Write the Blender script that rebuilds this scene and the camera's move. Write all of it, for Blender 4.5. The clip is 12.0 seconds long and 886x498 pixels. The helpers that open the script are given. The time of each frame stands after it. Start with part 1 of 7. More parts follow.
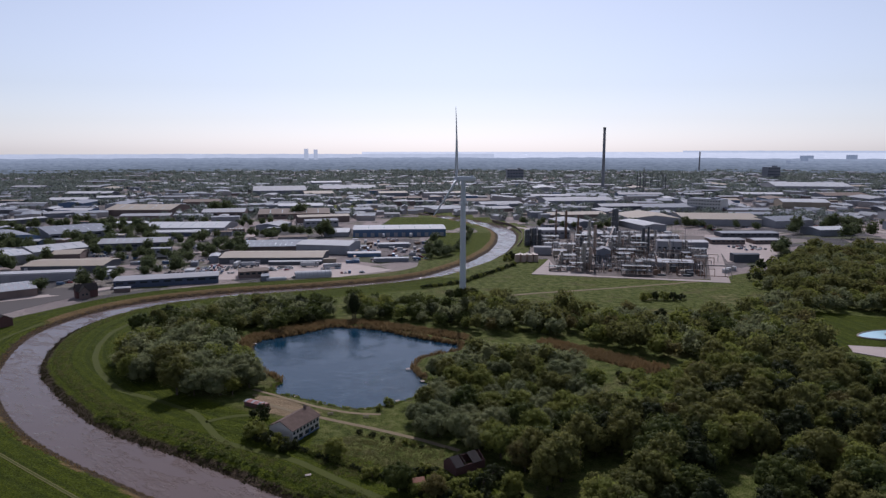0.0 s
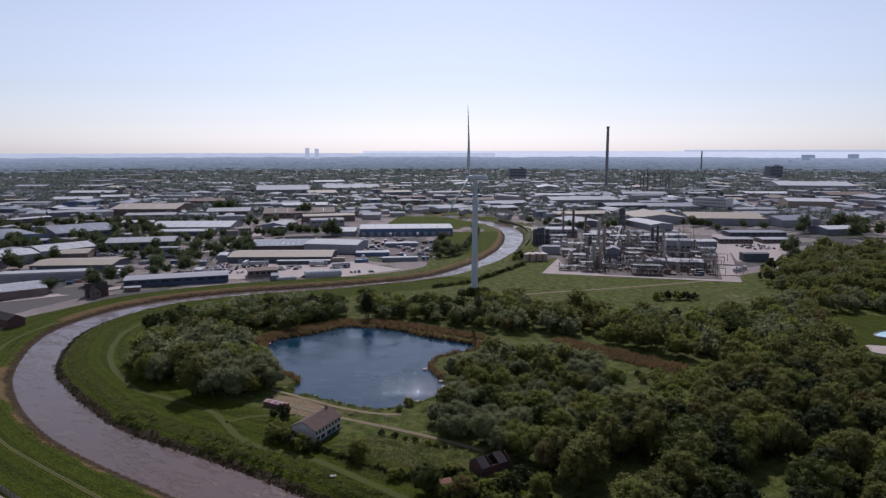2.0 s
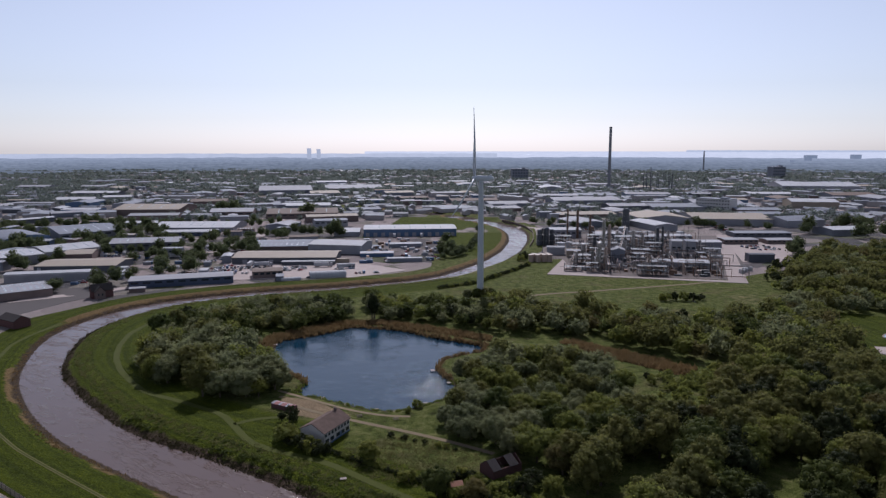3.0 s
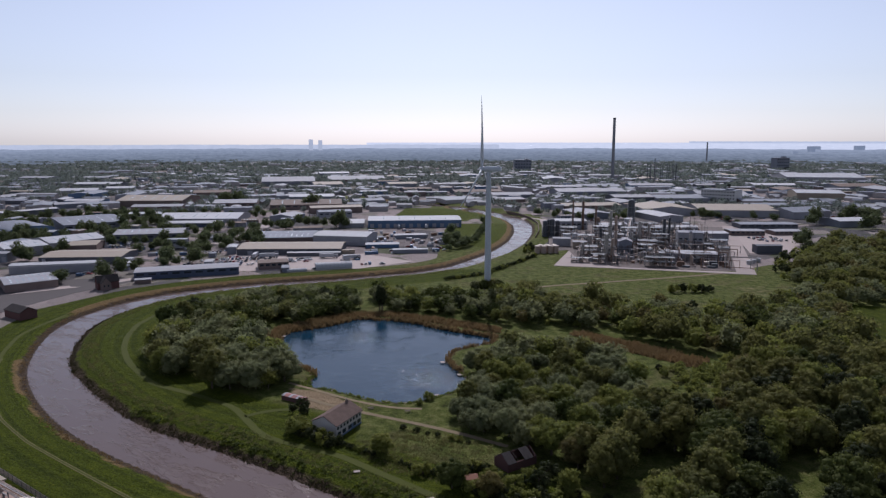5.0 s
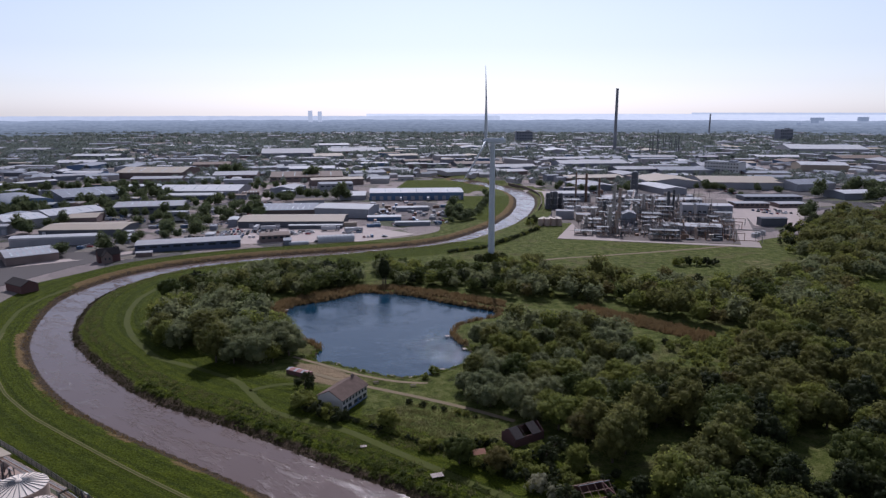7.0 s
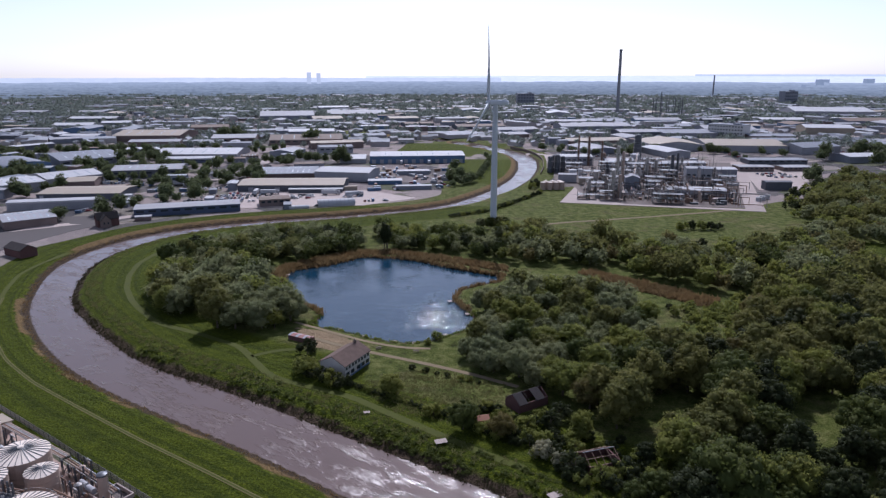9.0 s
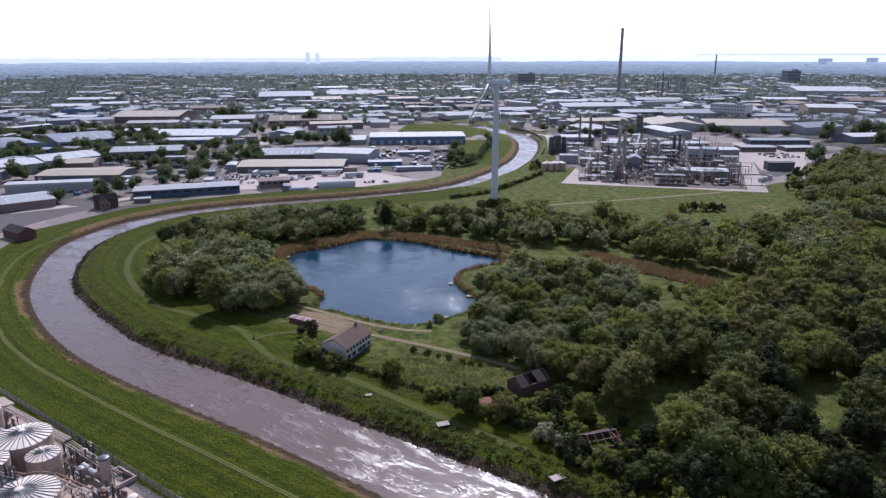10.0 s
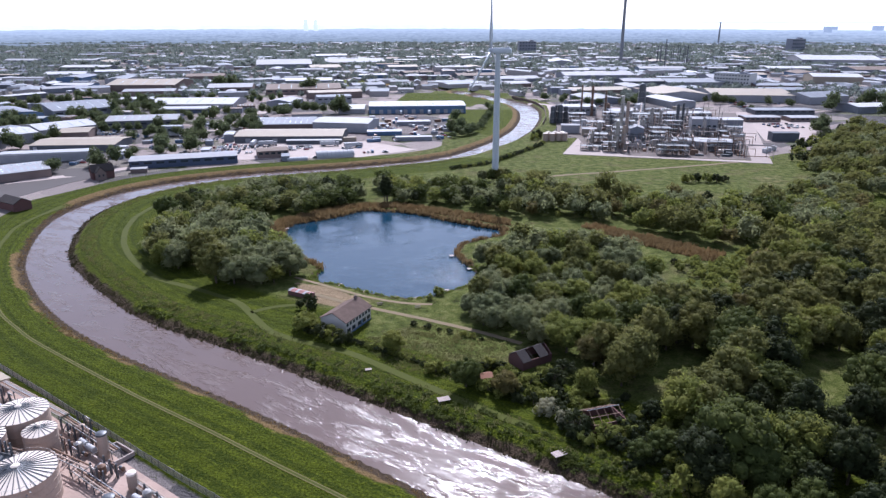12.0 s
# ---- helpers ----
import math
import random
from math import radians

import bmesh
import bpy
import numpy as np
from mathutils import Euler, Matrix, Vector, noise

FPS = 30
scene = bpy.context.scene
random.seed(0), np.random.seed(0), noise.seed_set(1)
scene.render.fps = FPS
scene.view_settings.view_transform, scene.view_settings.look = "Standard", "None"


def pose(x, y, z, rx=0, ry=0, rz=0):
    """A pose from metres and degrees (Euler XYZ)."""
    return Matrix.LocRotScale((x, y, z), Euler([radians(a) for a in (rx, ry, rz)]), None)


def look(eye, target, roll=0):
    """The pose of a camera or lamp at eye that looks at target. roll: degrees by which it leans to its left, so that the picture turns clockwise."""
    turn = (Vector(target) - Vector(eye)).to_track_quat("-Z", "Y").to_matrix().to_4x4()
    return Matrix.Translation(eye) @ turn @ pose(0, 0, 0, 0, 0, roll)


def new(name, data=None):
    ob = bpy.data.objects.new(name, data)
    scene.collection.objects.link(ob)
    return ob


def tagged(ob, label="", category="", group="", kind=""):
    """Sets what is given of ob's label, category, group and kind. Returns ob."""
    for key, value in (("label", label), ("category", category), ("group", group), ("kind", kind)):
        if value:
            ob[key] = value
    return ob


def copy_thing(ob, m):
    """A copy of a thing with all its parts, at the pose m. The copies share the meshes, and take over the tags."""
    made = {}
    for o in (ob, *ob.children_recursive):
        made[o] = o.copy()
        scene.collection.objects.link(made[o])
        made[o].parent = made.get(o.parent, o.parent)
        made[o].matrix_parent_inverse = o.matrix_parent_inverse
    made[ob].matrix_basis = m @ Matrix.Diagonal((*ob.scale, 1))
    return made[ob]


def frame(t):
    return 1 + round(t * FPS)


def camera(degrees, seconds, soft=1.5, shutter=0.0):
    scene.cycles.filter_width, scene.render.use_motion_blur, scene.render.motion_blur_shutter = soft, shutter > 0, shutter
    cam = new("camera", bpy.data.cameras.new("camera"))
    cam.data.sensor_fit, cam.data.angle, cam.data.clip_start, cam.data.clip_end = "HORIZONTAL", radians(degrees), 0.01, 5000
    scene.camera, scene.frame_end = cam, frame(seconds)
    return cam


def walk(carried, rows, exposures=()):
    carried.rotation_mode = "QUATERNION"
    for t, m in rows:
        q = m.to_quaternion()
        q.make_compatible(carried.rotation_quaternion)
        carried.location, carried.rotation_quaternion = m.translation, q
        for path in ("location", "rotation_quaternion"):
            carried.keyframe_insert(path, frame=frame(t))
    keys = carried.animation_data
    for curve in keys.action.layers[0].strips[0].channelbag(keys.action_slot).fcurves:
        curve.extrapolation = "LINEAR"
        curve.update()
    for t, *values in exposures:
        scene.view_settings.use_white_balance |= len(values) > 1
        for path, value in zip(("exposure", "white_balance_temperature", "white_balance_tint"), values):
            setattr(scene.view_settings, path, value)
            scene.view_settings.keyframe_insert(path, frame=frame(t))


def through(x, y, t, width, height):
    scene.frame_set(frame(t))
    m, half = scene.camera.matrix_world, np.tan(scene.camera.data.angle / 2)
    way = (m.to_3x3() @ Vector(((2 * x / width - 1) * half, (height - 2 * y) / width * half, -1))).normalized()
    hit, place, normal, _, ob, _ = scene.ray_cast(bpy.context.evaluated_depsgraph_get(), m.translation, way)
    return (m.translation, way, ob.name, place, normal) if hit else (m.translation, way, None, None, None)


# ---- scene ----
cam = camera(66.3, 12.0, soft=1.35)
PATH = [
    (0, (3.414, 10.33, 96.562), (3.369, 12.309, 96.273), -0.0),
    (0.5, (1.203, 10.806, 96.672), (1.159, 12.784, 96.381), 0.0),
    (1, (-0.801, 11.029, 96.536), (-0.844, 13.008, 96.246), 0.0),
    (1.5, (-2.579, 11.221, 96.539), (-2.624, 13.199, 96.249), 0.0),
    (2, (-4.373, 11.709, 96.296), (-4.418, 13.687, 96.005), -0.0),
    (2.5, (-6.126, 12.137, 96.367), (-6.172, 14.115, 96.077), -0.0),
    (3, (-7.235, 12.904, 96.432), (-7.284, 14.882, 96.142), -0.0),
    (5, (-11.114, 15.443, 95.885), (-11.167, 17.417, 95.57), -0.0),
    (5.5, (-11.941, 16.599, 95.9), (-11.993, 18.57, 95.569), 0.0),
    (6, (-12.495, 17.312, 95.893), (-12.548, 19.281, 95.543), 0.0),
    (6.5, (-12.874, 18.122, 95.794), (-12.927, 20.086, 95.422), -0.0),
    (7, (-13.251, 18.881, 95.763), (-13.304, 20.841, 95.367), 0.0),
    (9, (-14.322, 22.503, 95.349), (-14.375, 24.438, 94.849), -0.0),
    (9.5, (-14.58, 23.311, 95.26), (-14.632, 25.239, 94.733), -0.1),
    (10, (-14.781, 24.101, 95.252), (-14.834, 26.022, 94.698), -0.1),
    (10.5, (-14.917, 24.953, 95.092), (-14.969, 26.867, 94.512), -0.0),
    (11, (-15.172, 25.79, 95.153), (-15.223, 27.695, 94.548), -0.0),
    (11.5, (-15.304, 26.816, 95.144), (-15.354, 28.716, 94.519), 0.0),
    (12, (-15.286, 27.774, 95.06), (-15.337, 29.669, 94.422), -0.0),
]
walk(cam, [(t, look(eye, target, roll)) for t, eye, target, roll in PATH],
     exposures=[(0, -0.24, 5660, 20), (5, -0.22, 5660, 20), (7, -0.08, 5540, 21), (9, 0.18, 5430, 21), (12, 0.88, 5380, 20)])

# ---------------------------------------------------------------- light
SUN_ELEVATION, SUN_AZIMUTH = 43.0, 1.0          # degrees; azimuth from +y towards -x
world = bpy.data.worlds.new("sky")
scene.world = world
world.use_nodes = True
wn = world.node_tree
sky = wn.nodes.new("ShaderNodeTexSky")
sky.sky_type = "NISHITA"
sky.sun_disc = False
sky.sun_elevation = radians(SUN_ELEVATION)
sky.sun_rotation = radians(-SUN_AZIMUTH)
sky.air_density, sky.dust_density, sky.ozone_density = 1.0, 0.65, 1.5
pale = wn.nodes.new("ShaderNodeHueSaturation")
pale.inputs["Saturation"].default_value = 0.47
wn.links.new(sky.outputs[0], pale.inputs["Color"])
wn.links.new(pale.outputs[0], wn.nodes["Background"].inputs[0])
wn.nodes["Background"].inputs[1].default_value = 0.102

sun = new("sun", bpy.data.lights.new("sun", "SUN"))
sun.data.energy, sun.data.angle, sun.data.color = 4.1, radians(0.53), (1.0, 0.94, 0.84)
sun_way = Vector((-math.sin(radians(SUN_AZIMUTH)) * math.cos(radians(SUN_ELEVATION)),
                  math.cos(radians(SUN_AZIMUTH)) * math.cos(radians(SUN_ELEVATION)), math.sin(radians(SUN_ELEVATION))))
sun.matrix_world = look(sun_way * 900, (0, 0, 0))


# ---------------------------------------------------------------- mesh tools
class Geo:
    """Gathers points and faces of one mesh."""

    def __init__(self):
        self.v, self.f = [], []

    def add(self, verts, faces):
        n = len(self.v)
        self.v += [tuple(p) for p in verts]
        self.f += [tuple(i + n for i in f) for f in faces]
        return self

    def box(self, x, y, z, sx, sy, sz, turn=0.0):
        """A box whose underside's centre is x, y, z."""
        c, s = math.cos(radians(turn)), math.sin(radians(turn))
        pts = []
        for dz in (0, sz):
            for dx, dy in ((-1, -1), (1, -1), (1, 1), (-1, 1)):
                a, b = dx * sx / 2, dy * sy / 2
                pts.append((x + a * c - b * s, y + a * s + b * c, z + dz))
        return self.add(pts, [(3, 2, 1, 0), (4, 5, 6, 7), (0, 1, 5, 4), (1, 2, 6, 5), (2, 3, 7, 6), (3, 0, 4, 7)])

    def cyl(self, x, y, z0, z1, r0, r1=None, n=12):
        r1 = r0 if r1 is None else r1
        pts = [(x + r * math.cos(2 * math.pi * i / n), y + r * math.sin(2 * math.pi * i / n), z)
               for r, z in ((r0, z0), (r1, z1)) for i in range(n)]
        faces = [(i, (i + 1) % n, n + (i + 1) % n, n + i) for i in range(n)]
        return self.add(pts, faces + [tuple(range(n - 1, -1, -1)), tuple(range(n, 2 * n))])

    def lathe(self, rings, n=20, x=0.0, y=0.0):
        """rings: radius, height from the bottom up."""
        pts = [(x + r * math.cos(2 * math.pi * i / n), y + r * math.sin(2 * math.pi * i / n), z) for r, z in rings for i in range(n)]
        faces = [(k * n + i, k * n + (i + 1) % n, (k + 1) * n + (i + 1) % n, (k + 1) * n + i)
                 for k in range(len(rings) - 1) for i in range(n)]
        faces += [tuple(range(n - 1, -1, -1)), tuple((len(rings) - 1) * n + i for i in range(n))]
        return self.add(pts, faces)

    def tube(self, a, b, r, n=6, r1=None):
        a, b = Vector(a), Vector(b)
        way = (b - a).normalized()
        side = way.orthogonal().normalized()
        up = way.cross(side)
        r1 = r if r1 is None else r1
        pts = [p + (side * math.cos(2 * math.pi * i / n) + up * math.sin(2 * math.pi * i / n)) * q
               for p, q in ((a, r), (b, r1)) for i in range(n)]
        faces = [(i, (i + 1) % n, n + (i + 1) % n, n + i) for i in range(n)]
        return self.add(pts, faces + [tuple(range(n - 1, -1, -1)), tuple(range(n, 2 * n))])

    def gable(self, w, d, z, rise, thick=0.25, over=0.4, along="x"):
        """A pitched roof slab over a w x d plan, ridge along x or y."""
        if along == "y":
            a, b = d / 2 + over, w / 2 + over
        else:
            a, b = w / 2 + over, d / 2 + over
        sec = [(-b, z - 0.05), (0, z + rise), (b, z - 0.05), (b, z - 0.05 + thick), (0, z + rise + thick), (-b, z - 0.05 + thick)]
        pts = [(e * a, s, h) for e in (-1, 1) for s, h in sec]
        if along == "y":
            pts = [(-q, p, h) for p, q, h in pts]
        faces = [(0, 1, 7, 6), (1, 2, 8, 7), (2, 3, 9, 8), (3, 4, 10, 9), (4, 5, 11, 10), (5, 0, 6, 11),
                 (1, 0, 5, 4), (4, 3, 2, 1), (6, 7, 10, 11), (10, 7, 8, 9)]
        return self.add(pts, faces)

    def walls(self, w, d, h, rise, along="x", z0=-0.3):
        """Solid house body with gable ends."""
        x, y = w / 2, d / 2
        if along == "x":
            pts = [(-x, -y, z0), (x, -y, z0), (x, y, z0), (-x, y, z0), (-x, -y, h), (x, -y, h), (x, y, h), (-x, y, h),
                   (-x, 0, h + rise), (x, 0, h + rise)]
            faces = [(0, 1, 5, 4), (2, 3, 7, 6), (1, 2, 6, 9, 5), (3, 0, 4, 8, 7), (4, 5, 9, 8), (6, 7, 8, 9), (3, 2, 1, 0)]
        else:
            pts = [(-x, -y, z0), (x, -y, z0), (x, y, z0), (-x, y, z0), (-x, -y, h), (x, -y, h), (x, y, h), (-x, y, h),
                   (0, -y, h + rise), (0, y, h + rise)]
            faces = [(0, 1, 5, 8, 4), (2, 3, 7, 9, 6), (1, 2, 6, 5), (3, 0, 4, 7), (5, 6, 9, 8), (7, 4, 8, 9), (3, 2, 1, 0)]
        return self.add(pts, faces)

    def mesh(self, name, material, smooth=False):
        me = bpy.data.meshes.new(name)
        me.from_pydata(self.v, [], self.f)
        me.materials.append(material)
        if smooth:
            me.polygons.foreach_set("use_smooth", [True] * len(me.polygons))
        me.update()
        return me


def part(name, geo, material, parent, label="", smooth=False):
    ob = new(name, geo.mesh(name, material, smooth))
    ob.parent = parent
    if label:
        ob["label"] = label
    return ob


def thing(name, m, label, category, group="", kind=""):
    ob = new(name)
    ob.matrix_world = m
    ob.empty_display_size = 0.5
    return tagged(ob, label, category, group, kind)


def array_mesh(name, verts, faces, material):
    """A mesh from numpy arrays of points and of triangles or quads."""
    me = bpy.data.meshes.new(name)
    k = faces.shape[1]
    me.vertices.add(len(verts))
    me.vertices.foreach_set("co", verts.astype(np.float32).ravel())
    me.loops.add(faces.size)
    me.loops.foreach_set("vertex_index", faces.astype(np.int32).ravel())
    me.polygons.add(len(faces))
    me.polygons.foreach_set("loop_start", np.arange(0, faces.size, k, dtype=np.int32))
    me.update(calc_edges=True)
    if material:
        me.materials.append(material)
    return me


# ---------------------------------------------------------------- materials
class Nodes:
    def __init__(self, name):
        self.mat = bpy.data.materials.new(name)
        self.mat.use_nodes = True
        self.t = self.mat.node_tree
        self.bsdf = self.t.nodes["Principled BSDF"]

    def node(self, kind, **values):
        n = self.t.nodes.new(kind)
        for key, value in values.items():
            n.inputs[key].default_value = value
        return n

    def link(self, a, b):
        self.t.links.new(a, b)

    def place(self):
        return self.t.nodes.new("ShaderNodeNewGeometry").outputs["Position"]

    def noise(self, scale, detail=4.0, rough=0.55, vec=None, stretch=None):
        n = self.node("ShaderNodeTexNoise", Scale=scale, Detail=detail, Roughness=rough)
        v = vec or self.place()
        if stretch:
            m = self.node("ShaderNodeMapping")
            m.inputs["Scale"].default_value = stretch
            self.link(v, m.inputs["Vector"])
            v = m.outputs[0]
        self.link(v, n.inputs["Vector"])
        return n.outputs["Fac"]

    def ramp(self, fac, *stops):
        r = self.t.nodes.new("ShaderNodeValToRGB")
        els = r.color_ramp.elements
        while len(els) < len(stops):
            els.new(0.5)
        for e, (p, c) in zip(els, stops):
            e.position = p
            e.color = (*c, 1) if len(c) == 3 else c
        self.link(fac, r.inputs[0])
        return r.outputs[0]

    def mix(self, fac, a, b, mode="MIX"):
        m = self.t.nodes.new("ShaderNodeMix")
        m.data_type, m.blend_type = "RGBA", mode
        for value, slot in ((fac, m.inputs[0]), (a, m.inputs[6]), (b, m.inputs[7])):
            if isinstance(value, (int, float)):
                slot.default_value = value
            elif isinstance(value, tuple):
                slot.default_value = (*value, 1)
            else:
                self.link(value, slot)
        return m.outputs[2]

    def math(self, op, a, b=0.0, c=0.0, clamp=False):
        m = self.t.nodes.new("ShaderNodeMath")
        m.operation, m.use_clamp = op, clamp
        for i, value in enumerate((a, b, c)):
            if isinstance(value, (int, float)):
                m.inputs[i].default_value = value
            else:
                self.link(value, m.inputs[i])
        return m.outputs[0]

    def attr(self, name):
        a = self.t.nodes.new("ShaderNodeAttribute")
        a.attribute_name = name
        return a.outputs["Fac"]

    def step(self, value, lo, hi):
        m = self.t.nodes.new("ShaderNodeMapRange")
        m.interpolation_type = "SMOOTHSTEP"
        self.link(value, m.inputs["Value"])
        m.inputs["From Min"].default_value, m.inputs["From Max"].default_value = lo, hi
        return m.outputs[0]

    def bump(self, height, strength, distance):
        b = self.node("ShaderNodeBump", Strength=strength, Distance=distance)
        self.link(height, b.inputs["Height"])
        self.link(b.outputs[0], self.bsdf.inputs["Normal"])
        return b

    def done(self, color, rough=0.8, metal=0.0, spec=0.5):
        if isinstance(color, tuple):
            self.bsdf.inputs["Base Color"].default_value = (*color, 1)
        else:
            self.link(color, self.bsdf.inputs["Base Color"])
        if isinstance(rough, (int, float)):
            self.bsdf.inputs["Roughness"].default_value = rough
        else:
            self.link(rough, self.bsdf.inputs["Roughness"])
        self.bsdf.inputs["Metallic"].default_value = metal
        self.bsdf.inputs["Specular IOR Level"].default_value = spec
        return self.mat


def scaled(c, k):
    return tuple(min(1.0, v * k) for v in c)


def painted(name, color, rough=0.6, metal=0.0, vary=0.25, big=0.12, small=2.5, bump=0.0, ribs=0.0):
    """A worn surface: stains, grain, a shade of its own for each object, and ribs where it is sheet metal."""
    n = Nodes(name)
    stain = n.noise(big, 5)
    grain = n.noise(small, 3)
    c = n.mix(stain, scaled(color, 1 - vary), scaled(color, 1 + vary))
    c = n.mix(n.math("MULTIPLY", n.step(grain, 0.5, 0.75), 0.35), c, scaled(color, 1 - 1.4 * vary))
    info = n.t.nodes.new("ShaderNodeObjectInfo")
    c = n.mix(n.math("MULTIPLY", info.outputs["Random"], 0.35), c, scaled(color, 0.62))
    if ribs:
        tex = n.t.nodes.new("ShaderNodeTexCoord")
        w = n.node("ShaderNodeTexWave", Scale=ribs)
        n.link(tex.outputs["Object"], w.inputs["Vector"])
        n.bump(w.outputs["Fac"], 0.5, 0.08)
        c = n.mix(n.math("MULTIPLY", w.outputs["Fac"], 0.16), c, scaled(color, 0.6))
    elif bump:
        n.bump(grain, bump, 0.05)
    return n.done(c, n.math("ADD", n.math("MULTIPLY", stain, 0.25), rough - 0.12), metal)


def leaf_material(name, dark, light, through=0.32):
    n = Nodes(name)
    big = n.noise(0.06, 3)
    small = n.noise(0.9, 4)
    geo = n.t.nodes.new("ShaderNodeNewGeometry")
    info = n.t.nodes.new("ShaderNodeObjectInfo")
    f = n.math("ADD", n.math("MULTIPLY", geo.outputs["Random Per Island"], 0.28), n.math("MULTIPLY", small, 0.72))
    c = n.ramp(f, (0.2, dark), (0.75, light))
    c = n.mix(n.step(big, 0.35, 0.7), c, n.mix(0.5, c, (light[0] * 1.12, light[1] * 0.95, light[2] * 0.8)))
    c = n.mix(n.math("MULTIPLY", info.outputs["Random"], 0.3), c, dark)
    n.done(c, 0.75, 0, 0.12)
    tr = n.t.nodes.new("ShaderNodeBsdfTranslucent")
    n.link(n.mix(0.5, c, light), tr.inputs[0])
    mx = n.t.nodes.new("ShaderNodeMixShader")
    mx.inputs[0].default_value = through
    out = n.t.nodes["Material Output"]
    n.link(n.bsdf.outputs[0], mx.inputs[1])
    n.link(tr.outputs[0], mx.inputs[2])
    n.link(mx.outputs[0], out.inputs[0])
    return n.mat


def water_material(name, deep, silt, rough, wave, height, swell=0.3, flow=None, patches=0.02, lo=0.45, hi=0.6):
    """flow: turn in degrees and stretch of the ripples along a stream; rough: gloss of calm and of churned water."""
    n = Nodes(name)
    c = n.mix(n.noise(0.03, 4), deep, silt)
    v = n.place()
    if flow:
        turn = n.node("ShaderNodeMapping")
        turn.vector_type = "TEXTURE"
        turn.inputs["Rotation"].default_value = (0, 0, radians(flow[0]))
        turn.inputs["Scale"].default_value = (flow[1], 1.0, 1.0)
        n.link(v, turn.inputs["Vector"])
        v = turn.outputs[0]
    ripple = n.noise(wave, 2, 0.5, vec=v)
    slow = n.noise(wave * 0.25, 2, 0.5, vec=v)
    churn = n.step(n.noise(patches, 6, 0.68, vec=v), lo, hi)
    h = n.math("ADD", n.math("MULTIPLY", ripple, n.math("ADD", n.math("MULTIPLY", churn, 0.9), 0.1)), n.math("MULTIPLY", slow, swell))
    n.bump(h, 1.0, height)
    mat_ = n.done(c, n.math("ADD", n.math("MULTIPLY", churn, rough[1] - rough[0]), rough[0]), 0, 0.5)
    n.bsdf.inputs["IOR"].default_value = 1.33
    return mat_


